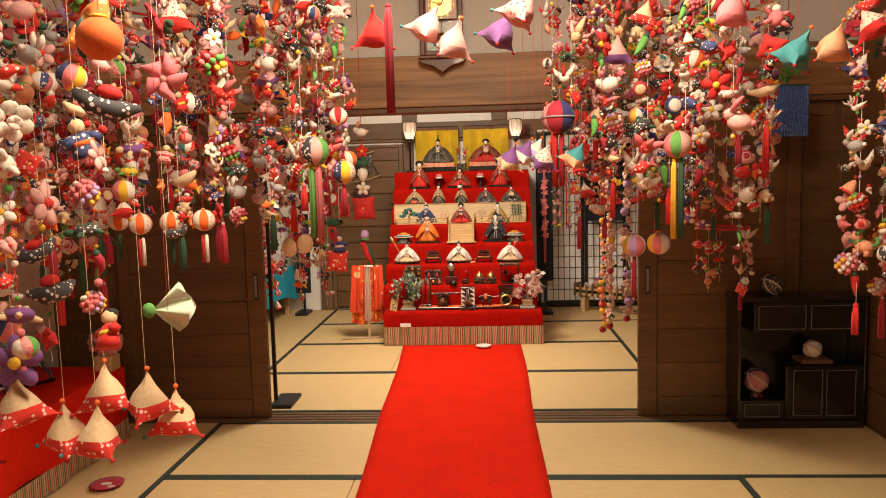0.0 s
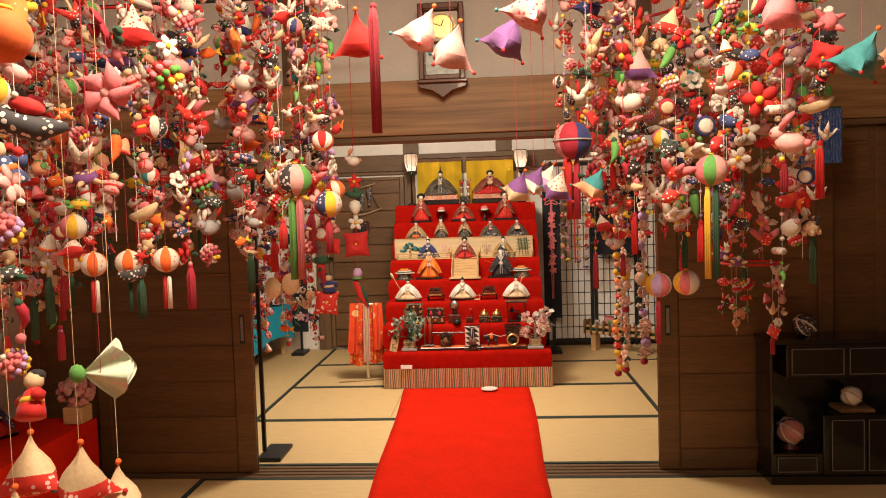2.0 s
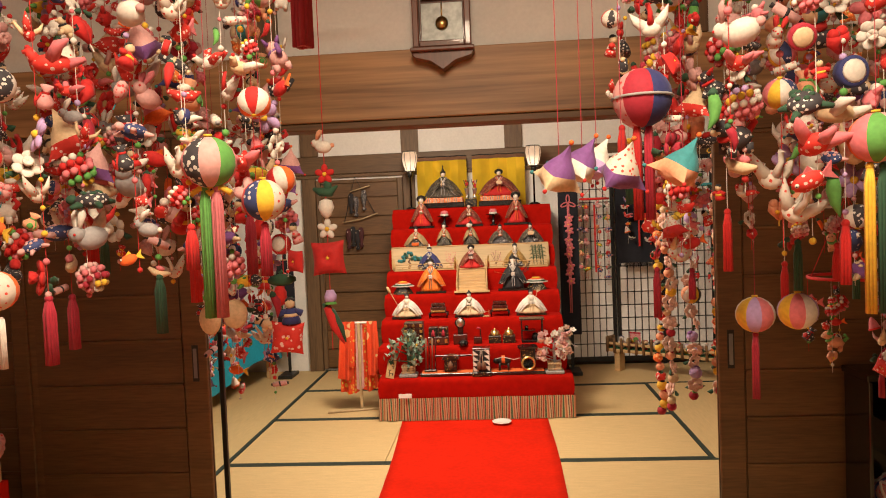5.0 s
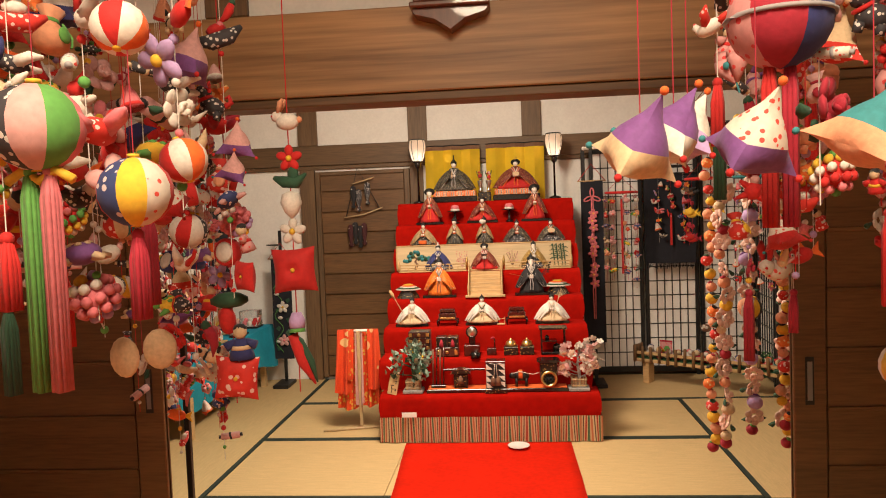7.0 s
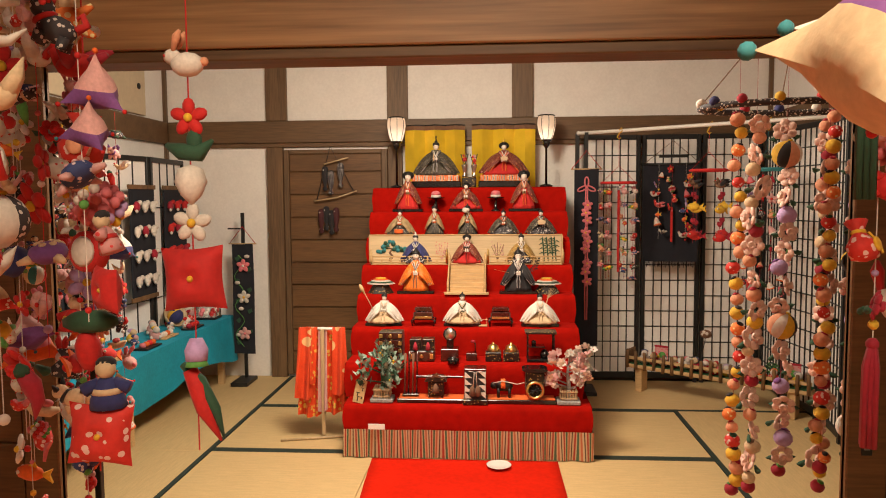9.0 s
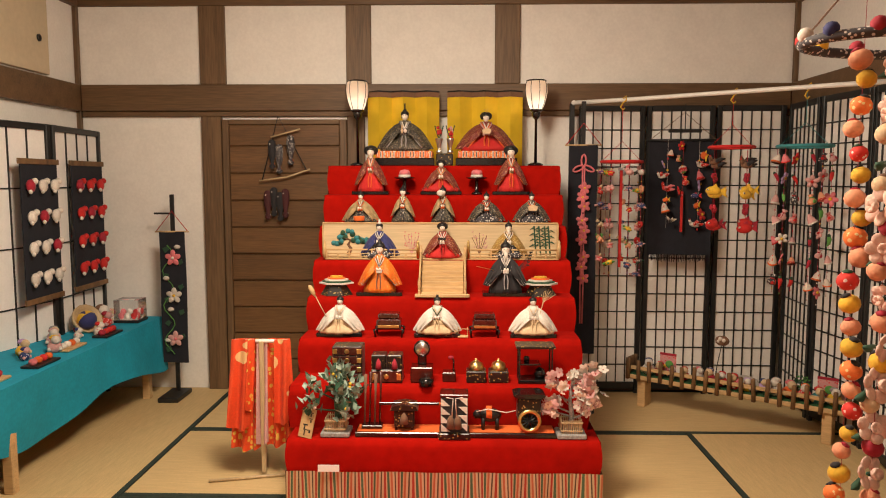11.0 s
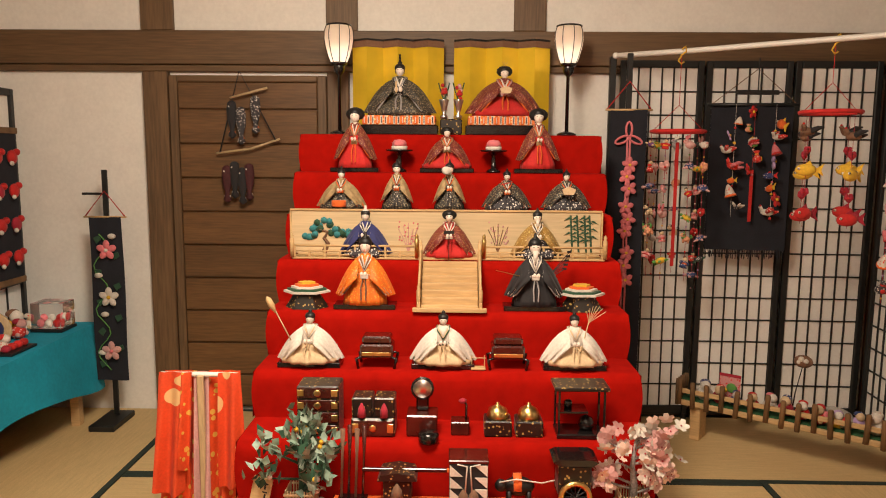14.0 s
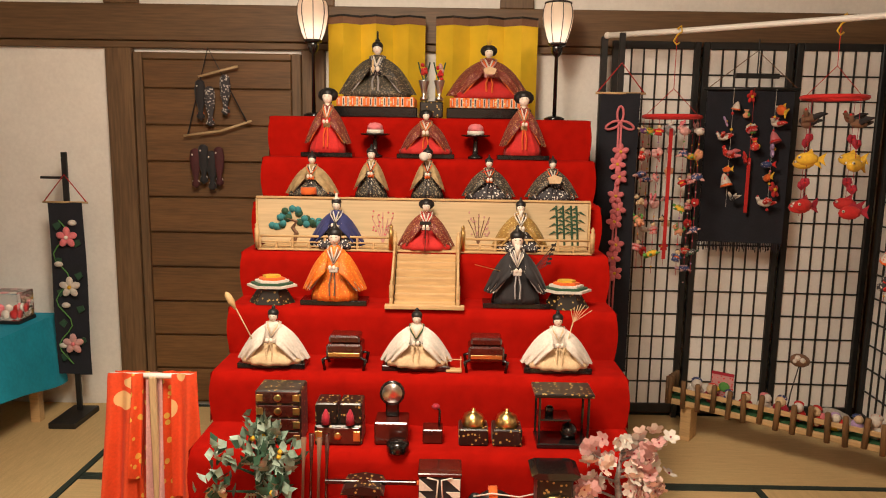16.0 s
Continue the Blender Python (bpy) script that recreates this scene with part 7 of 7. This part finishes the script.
# loose large ornaments near the start
for x, y, zb, sz in ((-0.82, 1.85, 1.02, 1.25), (-0.70, 1.70, 1.45, 1.25), (-1.02, 1.95, 0.95, 1.25), (-1.15, 1.80, 0.85, 1.25), (-0.93, 1.70, 1.00, 1.2), (-0.58, 2.05, 1.62, 1.1), (-1.25, 2.05, 0.9, 1.2), (-0.74, 2.1, 1.36, 1.1)):
    string(x, y, 2.2, zb, sz, 0.105, hang=2.9)
WT = o_tri("cream", "redprint").data("pyramid_charm")
for x, y, z, f in ((-0.74, 1.90, 0.86, 20), (-0.82, 1.80, 0.80, 60), (-0.86, 1.92, 0.875, -30), (-0.94, 1.86, 0.79, 40), (-1.02, 1.80, 0.88, 10), (-1.10, 1.74, 0.76, 70), (-0.70, 1.98, 0.79, 80)):
    s = thing("pyramid_string", Mesh().tube([(0, 0, 2.9), (0, 0, z)], 0.0006, C["cream"], 4), "cream and red patterned pyramid charm on a long cord", "ornament string", "pyramid charm strings", "", pose(x, y, 0))
    put_orn(s, WT, "pyramid_charm", 0, 0, z, 1.2, f)


def single(name, label, x, y, z, mesh, ztop=2.9, tail=None, tail_len=0.2, scale=1.0, face=0.0, tw=0.011):
    s = thing(name, Mesh().tube([(0, 0, ztop), (0, 0, z)], 0.0007, C["crimson"], 4), label, "ornament string", "", "", pose(x, y, 0))
    part("ornament", mesh, s, "", pose(0, 0, z, 18 if name == "pyramid_string" else 0, 24 if name == "pyramid_string" else 0, face) @ Matrix.Diagonal((scale, scale, scale, 1)))
    if tail:
        tassel(s, 0, 0, z - 0.05, tail_len, tail, tw)
    return s


BIG = Mesh().ball((0, 0, 0), 0.058, C["navy"], 18, None, [C["teal"], C["orange"], C["pinkprint"], C["crimson"], C["navy"], C["sky"]])
BIG.tube([(0.0585 * math.cos(k * 0.3142), 0.0585 * math.sin(k * 0.3142), 0) for k in range(21)], 0.003, C["grey"], 5)
single("patchwork_ball", "large patchwork cloth ball in teal, orange and pink", 0.405, 2.68, 1.61, BIG, tail=["red", "crimson"], tail_len=0.19, face=40)
for x, y, z, a, b, f in ((0.232, 2.60, 1.47, "purple", "cream", 0), (0.285, 2.68, 1.49, "purple", "white", 30), (0.345, 2.58, 1.47, "whiteprint", "purple", -10), (0.45, 2.56, 1.47, "teal", "peach", 20), (0.33, 2.80, 1.50, "white", "lilac", 50)):
    single("pyramid_string", "purple and cream pyramid charm on a cord", x, y, z, o_tri(a, b), scale=0.85, face=f)
single("striped_ball", "pink and green striped cloth ball with long silk tassels", -0.435, 2.58, 1.515, o_ball("pink", "greyprint", "rose", "green"), tail=["green", "pink"], tail_len=0.25, scale=1.45)
part("bow", Mesh().tube([(-0.04, 0, 0.0), (-0.02, 0, 0.012), (0, 0, 0), (0.02, 0, 0.012), (0.04, 0, 0)], 0.006, C["yellow"], 6), bpy.data.objects["striped_ball"], "yellow cord bow", pose(0, 0, 1.455))
single("striped_ball", "yellow and red striped cloth ball with tassels", -0.345, 2.62, 1.44, o_ball("red", "blueprint", "yellow", "whiteprint"), tail=["crimson"], tail_len=0.1, scale=1.2)
single("striped_ball", "striped cloth ball with yellow and green tassels", 0.78, 2.55, 1.50, o_ball("pink", "green", "rose", "orange"), tail=["yellow", "forest"], tail_len=0.26, scale=1.3)
single("striped_ball", "yellow and lilac striped ball with a red tassel", 0.74, 3.05, 1.12, o_ball("yellow", "lilac", "pink", "white"), tail=["crimson"], tail_len=0.16, scale=1.3)
single("striped_ball", "yellow and pink striped ball on a cord", 0.83, 3.02, 1.13, o_ball("yellow", "pink", "white", "lilac"), scale=1.3)
for k, (x, y) in enumerate(((-1.0, 2.45), (-0.88, 2.42), (-0.78, 2.44), (-1.1, 2.5))):
    single("striped_ball", "orange and white twisted cloth ball with a dark tassel", x, y, 1.285 + 0.004 * k, o_ball("orange", "white", "orange", "whiteprint"), tail=["forest"] if k % 2 else ["red", "white"], tail_len=0.09, scale=1.05, tw=0.006)
BT = Mesh().ball((0, 0, 0), 0.10, C["cream"], 22)
for k in range(10):
    a = 36 * k
    for q, c in ((0.070, "orange"), (0.05, "crimson"), (0.03, "orange")):
        for s in (-1, 1):
            BT.tube([(0.101 * math.sin(0.35), 0, 0.101 * math.cos(0.35)), (0.1015 * math.cos(s * q * 3) * math.sin(1.0), 0.1015 * math.sin(s * q * 3) * math.sin(1.0), 0.1015 * math.cos(1.0)), (0.101 * math.sin(1.6), 0, 0.101 * math.cos(1.6))], [0.003, 0.006, 0.003], C[c], 5, pose(0, 0, 0, 0, 0, a))
single("large_temari", "large cream thread ball stitched with orange petals", 0.90, 1.30, 1.62, BT, ztop=2.9, scale=0.95)
PS = Mesh().ball((0, 0, 0), (0.045, 0.045, 0.042), C["orange"], 14).ball((-0.03, -0.01, 0.0), (0.014, 0.012, 0.04), C["forest"], 8).ball((0, 0, 0.042), (0.02, 0.02, 0.006), C["yellow"], 8)
single("persimmon_ornament", "large stuffed orange persimmon with green leaf", -0.60, 1.53, 1.70, PS)
PF = Mesh()
for k in range(5):
    PF.tube([(0, 0, 0), (0.02, 0, 0.03), (0.012, 0, 0.075)], [0.012, 0.024, 0.002], C["pink"], 8, pose(0, 0, 0, 15, 72 * k, 0))
PF.ball((0, -0.01, 0), 0.014, C["rose"], 8)
single("bellflower_ornament", "large stuffed pink star-shaped flower", -0.66, 1.95, 1.68, PF, scale=0.9)
single("bellflower_ornament", "large stuffed dark purple flower", -1.0, 1.78, 0.99, o_flower("purple", "yellow"), scale=1.6)
MINT = mat("pale_mint_cloth", (0.55, 0.66, 0.5), 0.8, 0.1, 90, 0.2)
ML = Mesh().ball((-0.05, -0.01, 0), (0.02, 0.015, 0.022), C["green"], 8)
for off, m1 in ((0.0, MINT), (0.007, C["white"]), (0.016, MINT)):
    ML.sheet(lambda u, v, off=off: (-0.045 + 0.105 * v * math.cos(1.7 * u - 0.9 + off * 12), off + 0.014 * v * math.sin(u * 11 + off * 200) + 0.02 * v * v, 0.085 * v * math.sin(1.7 * u - 0.9 + off * 12)), 20, 8, m1)
single("cloth_shell_ornament", "pale mint and white folded cloth shell", -0.614, 1.78, 1.115, ML, scale=0.85)
single("red_fringe", "long magenta silk tassel on a cord", -0.09, 2.0, 1.90, Mesh().ball((0, 0, 0), 0.012, C["crimson"], 8), tail=["crimson"], tail_len=0.27, ztop=2.9)
for x, y, z, l in ((1.12, 1.92, 1.78, 0.3), (1.35, 2.2, 1.75, 0.42)):
    single("red_fringe", "long dark red silk tassel on a cord", x, y, z, Mesh().ball((0, 0, 0), 0.014, C["red"], 8), tail=["crimson"], tail_len=l, tw=0.014, ztop=2.9)
for x, y, z, a in ((-0.14, 2.1, 1.81, "red"), (0.07, 2.1, 1.775, "rose"), (0.0, 2.15, 1.83, "rose"), (0.25, 2.0, 1.83, "pinkprint"), (0.20, 2.12, 1.80, "purple"), (0.80, 2.1, 1.83, "pink"), (0.965, 2.09, 1.715, "teal"), (1.06, 2.1, 1.73, "peach")):
    single("pyramid_string", "pink stuffed pyramid charm on a cord", x, y, z, o_tri(a, a), scale=0.95, face=RG.uniform(-60, 60), ztop=2.9)

# wisteria of blue knitted strands
w = thing("wisteria_hanging", Mesh().box((0, 0, 1.835), (0.20, 0.05, 0.01), C["forest"], 0.004), "blue knitted wisteria strands under green felt leaves", "hanging ornament", "", "", pose(1.70, 3.98, 0))
part("cord", Mesh().tube([(0, 0, 1.84), (0, 0, 2.9)], 0.002, C["black"], 4), w)
for k in range(15):
    for j in range(2):
        x = -0.095 + 0.0136 * k
        part("strand", Mesh().tube([(x + 0.002 * math.sin(q * 2 + k), -0.018 + 0.03 * j, 1.832 - 0.0255 * q) for q in range(11)], [0.0065 if q % 2 else 0.0085 for q in range(11)], TASSEL_BLUE, 5), w)
for k in range(12):
    part("leaf", Mesh().ball((0, 0, 0.02), (0.014, 0.004, 0.024), C["green"], 7), w, "", pose(RG.uniform(-0.06, 0.06), RG.uniform(-0.03, 0.02), 1.845 + RG.uniform(0, 0.07), RG.uniform(-30, 30), RG.uniform(-80, 80), 0))

# rods under the ceiling that carry the hoops
for a, b, z in (((1.0, 4.1), (2.2, 2.0), 2.2), ((-2.45, 3.55), (-0.3, 3.55), 2.35), ((0.25, 3.0), (2.18, 3.3), 2.22)):
    thing("hanging_rod", Mesh().tube([(*a, z), (*b, z)], 0.008, BLACK_WOOD, 7), "thin black metal rod carrying ornaments", "rod", "hanging rods")

# string beside the left door: rabbit, camellia, radish, blossom, cushion, wisteria, chili
s = thing("ornament_string", Mesh().tube([(0, 0, 2.9), (0, 0, 0.98)], 0.0014, C["red"], 4), "cord with white rabbit, camellia, red cushion and chili", "ornament string", "hanging ornament strings", "", pose(-0.43, 3.50, 0))
put_orn(s, o_rabbit("white", "peach").data("rabbit_ornament"), "rabbit_ornament", 0, 0, 1.635, 0.85, 0)
put_orn(s, o_flower("red", "yellow").data("camellia_ornament"), "camellia_ornament", 0, 0, 1.545, 0.75, 0)
put_orn(s, Mesh().tube([(-0.05, 0, 0.015), (-0.02, 0, 0.0), (0.02, 0, -0.006), (0.05, 0, 0.02)], [0.006, 0.018, 0.018, 0.004], C["forest"], 8).ball((0.01, 0, 0.02), (0.018, 0.01, 0.025), C["forest"], 8).data("leaf_ornament"), "leaf_ornament", 0, 0, 1.49, 0.8, 0)
put_orn(s, Mesh().lathe([(0.002, -0.036), (0.018, -0.02), (0.028, 0.004), (0.022, 0.026), (0.004, 0.034)], C["white"], 12).data("turnip_ornament"), "turnip_ornament", 0, 0, 1.435, 0.95, 0)
put_orn(s, o_flower("white", "yellow").data("blossom_ornament"), "blossom_ornament", 0, 0, 1.37, 0.78, 0)
put_orn(s, o_cushion("red").data("cushion_ornament"), "cushion_ornament", 0, 0, 1.277, 1.45, 0)
put_orn(s, Mesh().lathe([(0.02, -0.02), (0.022, 0.0), (0.012, 0.02)], C["lilac"], 8).lathe([(0.022, -0.03), (0.018, -0.02)], C["green"], 8).data("violet_ornament"), "violet_ornament", 0, 0, 1.155, 0.95, 0)
put_orn(s, Mesh().tube([(0, 0, 0.05), (0.012, 0, 0.02), (0.02, 0, -0.02), (0.045, 0, -0.075)], [0.012, 0.017, 0.014, 0.002], C["red"], 9).tube([(-0.012, 0, 0.06), (0.016, 0, 0.03), (0.04, 0, -0.02), (0.05, 0, -0.07)], [0.006, 0.012, 0.009, 0.002], C["forest"], 7).data("chili_ornament"), "chili_ornament", -0.01, 0, 1.07, 1.0, 0)
s = thing("ornament_string", Mesh().tube([(0, 0, 2.9), (0, 0, 0.98)], 0.0014, C["red"], 4), "cord with birds, blossom ball, radish and red pouch", "ornament string", "hanging ornament strings", "", pose(-0.55, 3.40, 0))
for z, me, sz in ((1.68, o_monkey("orangeprint", "cream"), 1.1), (1.615, o_bird("red", "crimson"), 1.0), (1.50, o_pouch("redprint", "peach"), 1.2), (1.40, o_blossomball("pink", "lilac"), 1.05), (1.33, o_drum("red", "white"), 1.1), (1.22, Mesh().ball((0, 0, 0), (0.05, 0.02, 0.02), C["forest"], 9).ball((-0.01, 0, -0.05), (0.022, 0.02, 0.036), C["red"], 9), 0.95), (1.12, o_child("navy", "cream"), 1.15), (1.04, o_cushion("redprint"), 1.35)):
    put_orn(s, me.data("cloth_ornament"), "cloth_ornament", RG.uniform(-0.02, 0.02), 0, z, sz, RG.uniform(-20, 20))
for k in range(7):
    string(-0.62 - 0.035 * k, 3.48 + 0.06 * (k % 3), 1.75, 0.82 + 0.06 * (k % 4), 0.8, 0.08, hang=2.9)
EG = Mesh()
for sx in (-1, 1):
    EG.lathe([(0.001, -0.008), (0.034, -0.006), (0.038, 0.0), (0.034, 0.006), (0.001, 0.008)], C["cream"], 16, pose(sx * 0.033, 0.012 * sx, 0.006 * sx, 90, 0, 10 * sx), 0.95, 1.15)
single("clapper_ornament", "pair of oval cream cloth discs on a cord", -0.69, 3.25, 1.13, EG)

# strings behind the left door
for k in range(9):
    string(-1.46 + 0.024 * k, 4.62 + 0.10 * (k % 3), 1.72, 0.55 + 0.05 * (k % 4), 0.85, 0.08)
for k in range(4):
    string(-1.50 - 0.06 * k, 4.62 + 0.05 * k, 1.725, 0.62, 0.85, 0.085)
thing("hanging_rod", Mesh().tube([(-1.75, 4.72, 1.725), (-1.2, 4.72, 1.725)], 0.008, BLACK_WOOD, 7), "thin black rod carrying ornaments behind the door", "rod", "hanging rods")

# bead strings in the back room by the opening
FRUIT = [Mesh().ball((0, 0, 0), (0.024, 0.024, 0.022), C[a], 10).lathe([(0.010, 0.018), (0.012, 0.022), (0.003, 0.026)], C[b], 7).data("fruit_ornament") for a, b in (("peach", "crimson"), ("yellow", "black"), ("pink", "yellow"), ("cream", "brown"), ("lilac", "purple"), ("crimson", "green"), ("orangeprint", "black"), ("redprint", "forest"))]
FLW = o_peony("blush", "yellow").data("blossom_ornament")
BT2 = o_ball("peach", "white", "yellow", "black").data("temari_ornament")
for k, (x, y, sort) in enumerate(((0.89, 4.80, 0), (0.925, 4.74, 2), (1.045, 4.80, 1), (1.155, 4.74, 0), (1.195, 4.84, 2), (1.30, 4.84, 1), (1.40, 4.80, 0))):
    zb = 0.40 + 0.035 * (k % 4)
    s = thing("fruit_string", Mesh().tube([(0, 0, 2.66), (0, 0, zb)], 0.0007, C["crimson"], 4), "long cord strung with peach, yellow and lilac cloth fruits", "ornament string", "fruit strings", "", pose(x, y, 0))
    z, n = 1.66 - 0.02 * (k % 3), k
    while z > zb + 0.02:
        dx, dy = RG.uniform(-0.014, 0.014), RG.uniform(-0.012, 0.012)
        if sort == 1:
            if n % 9 == 3:
                put_orn(s, BT2, "temari_ornament", 0, 0, z - 0.012, 1.35)
                z -= 0.035
            elif n % 3 == 0:
                put_orn(s, FRUIT[4], "fruit_ornament", dx, dy, z, RG.uniform(1.2, 1.4))
            else:
                put_orn(s, FLW, "blossom_ornament", dx, dy, z, RG.uniform(0.85, 1.0))
            z -= RG.uniform(0.055, 0.065)
        else:
            me = FRUIT[(0, 1, 6, 0, 7, 1)[n % 6]] if sort == 0 else (FLW if n % 2 else FRUIT[RG.choice((0, 1, 3, 5))])
            put_orn(s, me, "blossom_ornament" if me is FLW else "fruit_ornament", dx, dy, z, RG.uniform(0.85, 1.15))
            z -= RG.uniform(0.042, 0.058)
        n += 1
    put_orn(s, FRUIT[5], "fruit_ornament", 0, 0, zb, 1.0)
rg = thing("mobile_ring", Mesh().tube([(0.32 * math.cos(2 * math.pi * k / 28), 0.17 * math.sin(2 * math.pi * k / 28), 1.70) for k in range(29)], 0.012, C["greyprint"], 7), "cloth-wound hoop carrying long fruit strings", "hoop", "mobile hoops", "", pose(1.09, 4.82, 0))
for k in range(16):
    a = 2 * math.pi * k / 16
    part("ball", Mesh().ball((0.32 * math.cos(a), 0.17 * math.sin(a), 1.715), 0.018, C[("crimson", "yellow", "red", "white", "navy")[k % 5]], 7), rg)
for a in (0, 1.57, 3.14, 4.71):
    part("cord", Mesh().tube([(0.32 * math.cos(a), 0.17 * math.sin(a), 1.71), (0, 0, 2.1)], 0.002, C["brown"], 4), rg)
part("cord", Mesh().tube([(0, 0, 2.1), (0, 0, 2.655)], 0.002, C["brown"], 4), rg)

# small mobiles on the white rod


def small_mobile(x, y, zring, r, zb, ring_col, names, label, n=5, red_tape=True, size=0.6):
    m = thing("small_mobile", Mesh().tube([(r * math.cos(2 * math.pi * k / 20), r * math.sin(2 * math.pi * k / 20), zring) for k in range(21)], 0.009, C[ring_col], 7), label, "mobile", "small mobiles before the screen", "", pose(x, y, 0))
    part("cord", Mesh().tube([(0, 0, 1.85), (0, 0, zring + 0.12), (r, 0, zring)], 0.0015, C[ring_col], 4).tube([(0, 0, zring + 0.12), (-r, 0, zring)], 0.0015, C[ring_col], 4), m)
    part("hook", Mesh().tube([(0.0, 0, 1.87), (0.016, 0, 1.885), (0.02, 0, 1.86), (0, 0, 1.845), (-0.014, 0, 1.82), (0, 0, 1.805), (0.012, 0, 1.815)], 0.004, C["yellow"], 6), m, "yellow plastic hook")
    for k in range(n):
        a = 2 * math.pi * k / n + 0.4
        px, py = r * math.cos(a), r * math.sin(a)
        part("string", Mesh().tube([(px, py, zring), (px, py, zb)], 0.001, C["crimson"], 4), m)
        z = zring - 0.06
        while names and z > zb:
            nm = RG.choice(names)
            put_orn(m, RG.choice(KINDS[nm]), nm, px, py, z, size * RG.uniform(0.85, 1.15))
            z -= RG.uniform(0.09, 0.12)
            put_orn(m, RG.choice(BEADS), "bead", px, py, z + 0.05, 0.5)
    if red_tape:
        part("ribbon", Mesh().box((0, 0, (zring + zb) / 2), (0.016, 0.003, zring - zb - 0.1), C["red"], 0.001), m, "red ribbon")
    return m


small_mobile(0.955, 7.48, 1.50, 0.12, 0.82, "red", ["child_ornament", "dog_ornament", "turtle_ornament", "rabbit_ornament", "heart_ornament"], "red hoop mobile with small grey and red dolls", 7, True, 0.72)
fm = small_mobile(1.47, 7.13, 1.57, 0.115, 1.10, "red", [], "red hoop mobile with yellow and red cloth fish", 4, False)
DUCK, YF, RF, RB = (o_bird("brown", "black").data("bird_ornament"), o_fish("yellow", "yellow").data("fish_ornament"), o_fish("red", "crimson").data("fish_ornament"), o_heart("crimson", "red").data("heart_ornament"))
for k in range(4):
    a = 2 * math.pi * k / 4 + 0.4
    for z, me, nm, sz in ((1.49, DUCK, "bird_ornament", 0.95), (1.41, RB, "heart_ornament", 0.6), (1.335, YF, "fish_ornament", 1.15), (1.24, RB, "heart_ornament", 0.6), (1.155, RF, "fish_ornament", 1.2)):
        put_orn(fm, me, nm, 0.115 * math.cos(a), 0.115 * math.sin(a), z - 0.02 * (k % 2), sz, RG.uniform(-40, 40))
small_mobile(1.76, 6.91, 1.565, 0.13, 0.80, "teal", ["flower_ornament", "pouch_ornament", "chili_ornament", "bell_ornament"], "pale green hoop mobile with strawberries and flowers", 6, False, 0.8)
for x in (1.255, 1.445):
    string(x, 7.58, 1.635, 1.10, 0.9, 0.085, ["flower_ornament", "bird_ornament", "fish_ornament", "temari_ornament", "bell_ornament"], group="tapestry strings")
s = string(1.35, 7.59, 1.635, 1.27, 0.88, 0.085, ["blossom_ball_ornament", "pouch_ornament", "flower_ornament"], group="tapestry strings")
part("ribbon", Mesh().box((0, 0, 1.20), (0.016, 0.003, 0.25), C["red"], 0.001), s, "red ribbon")
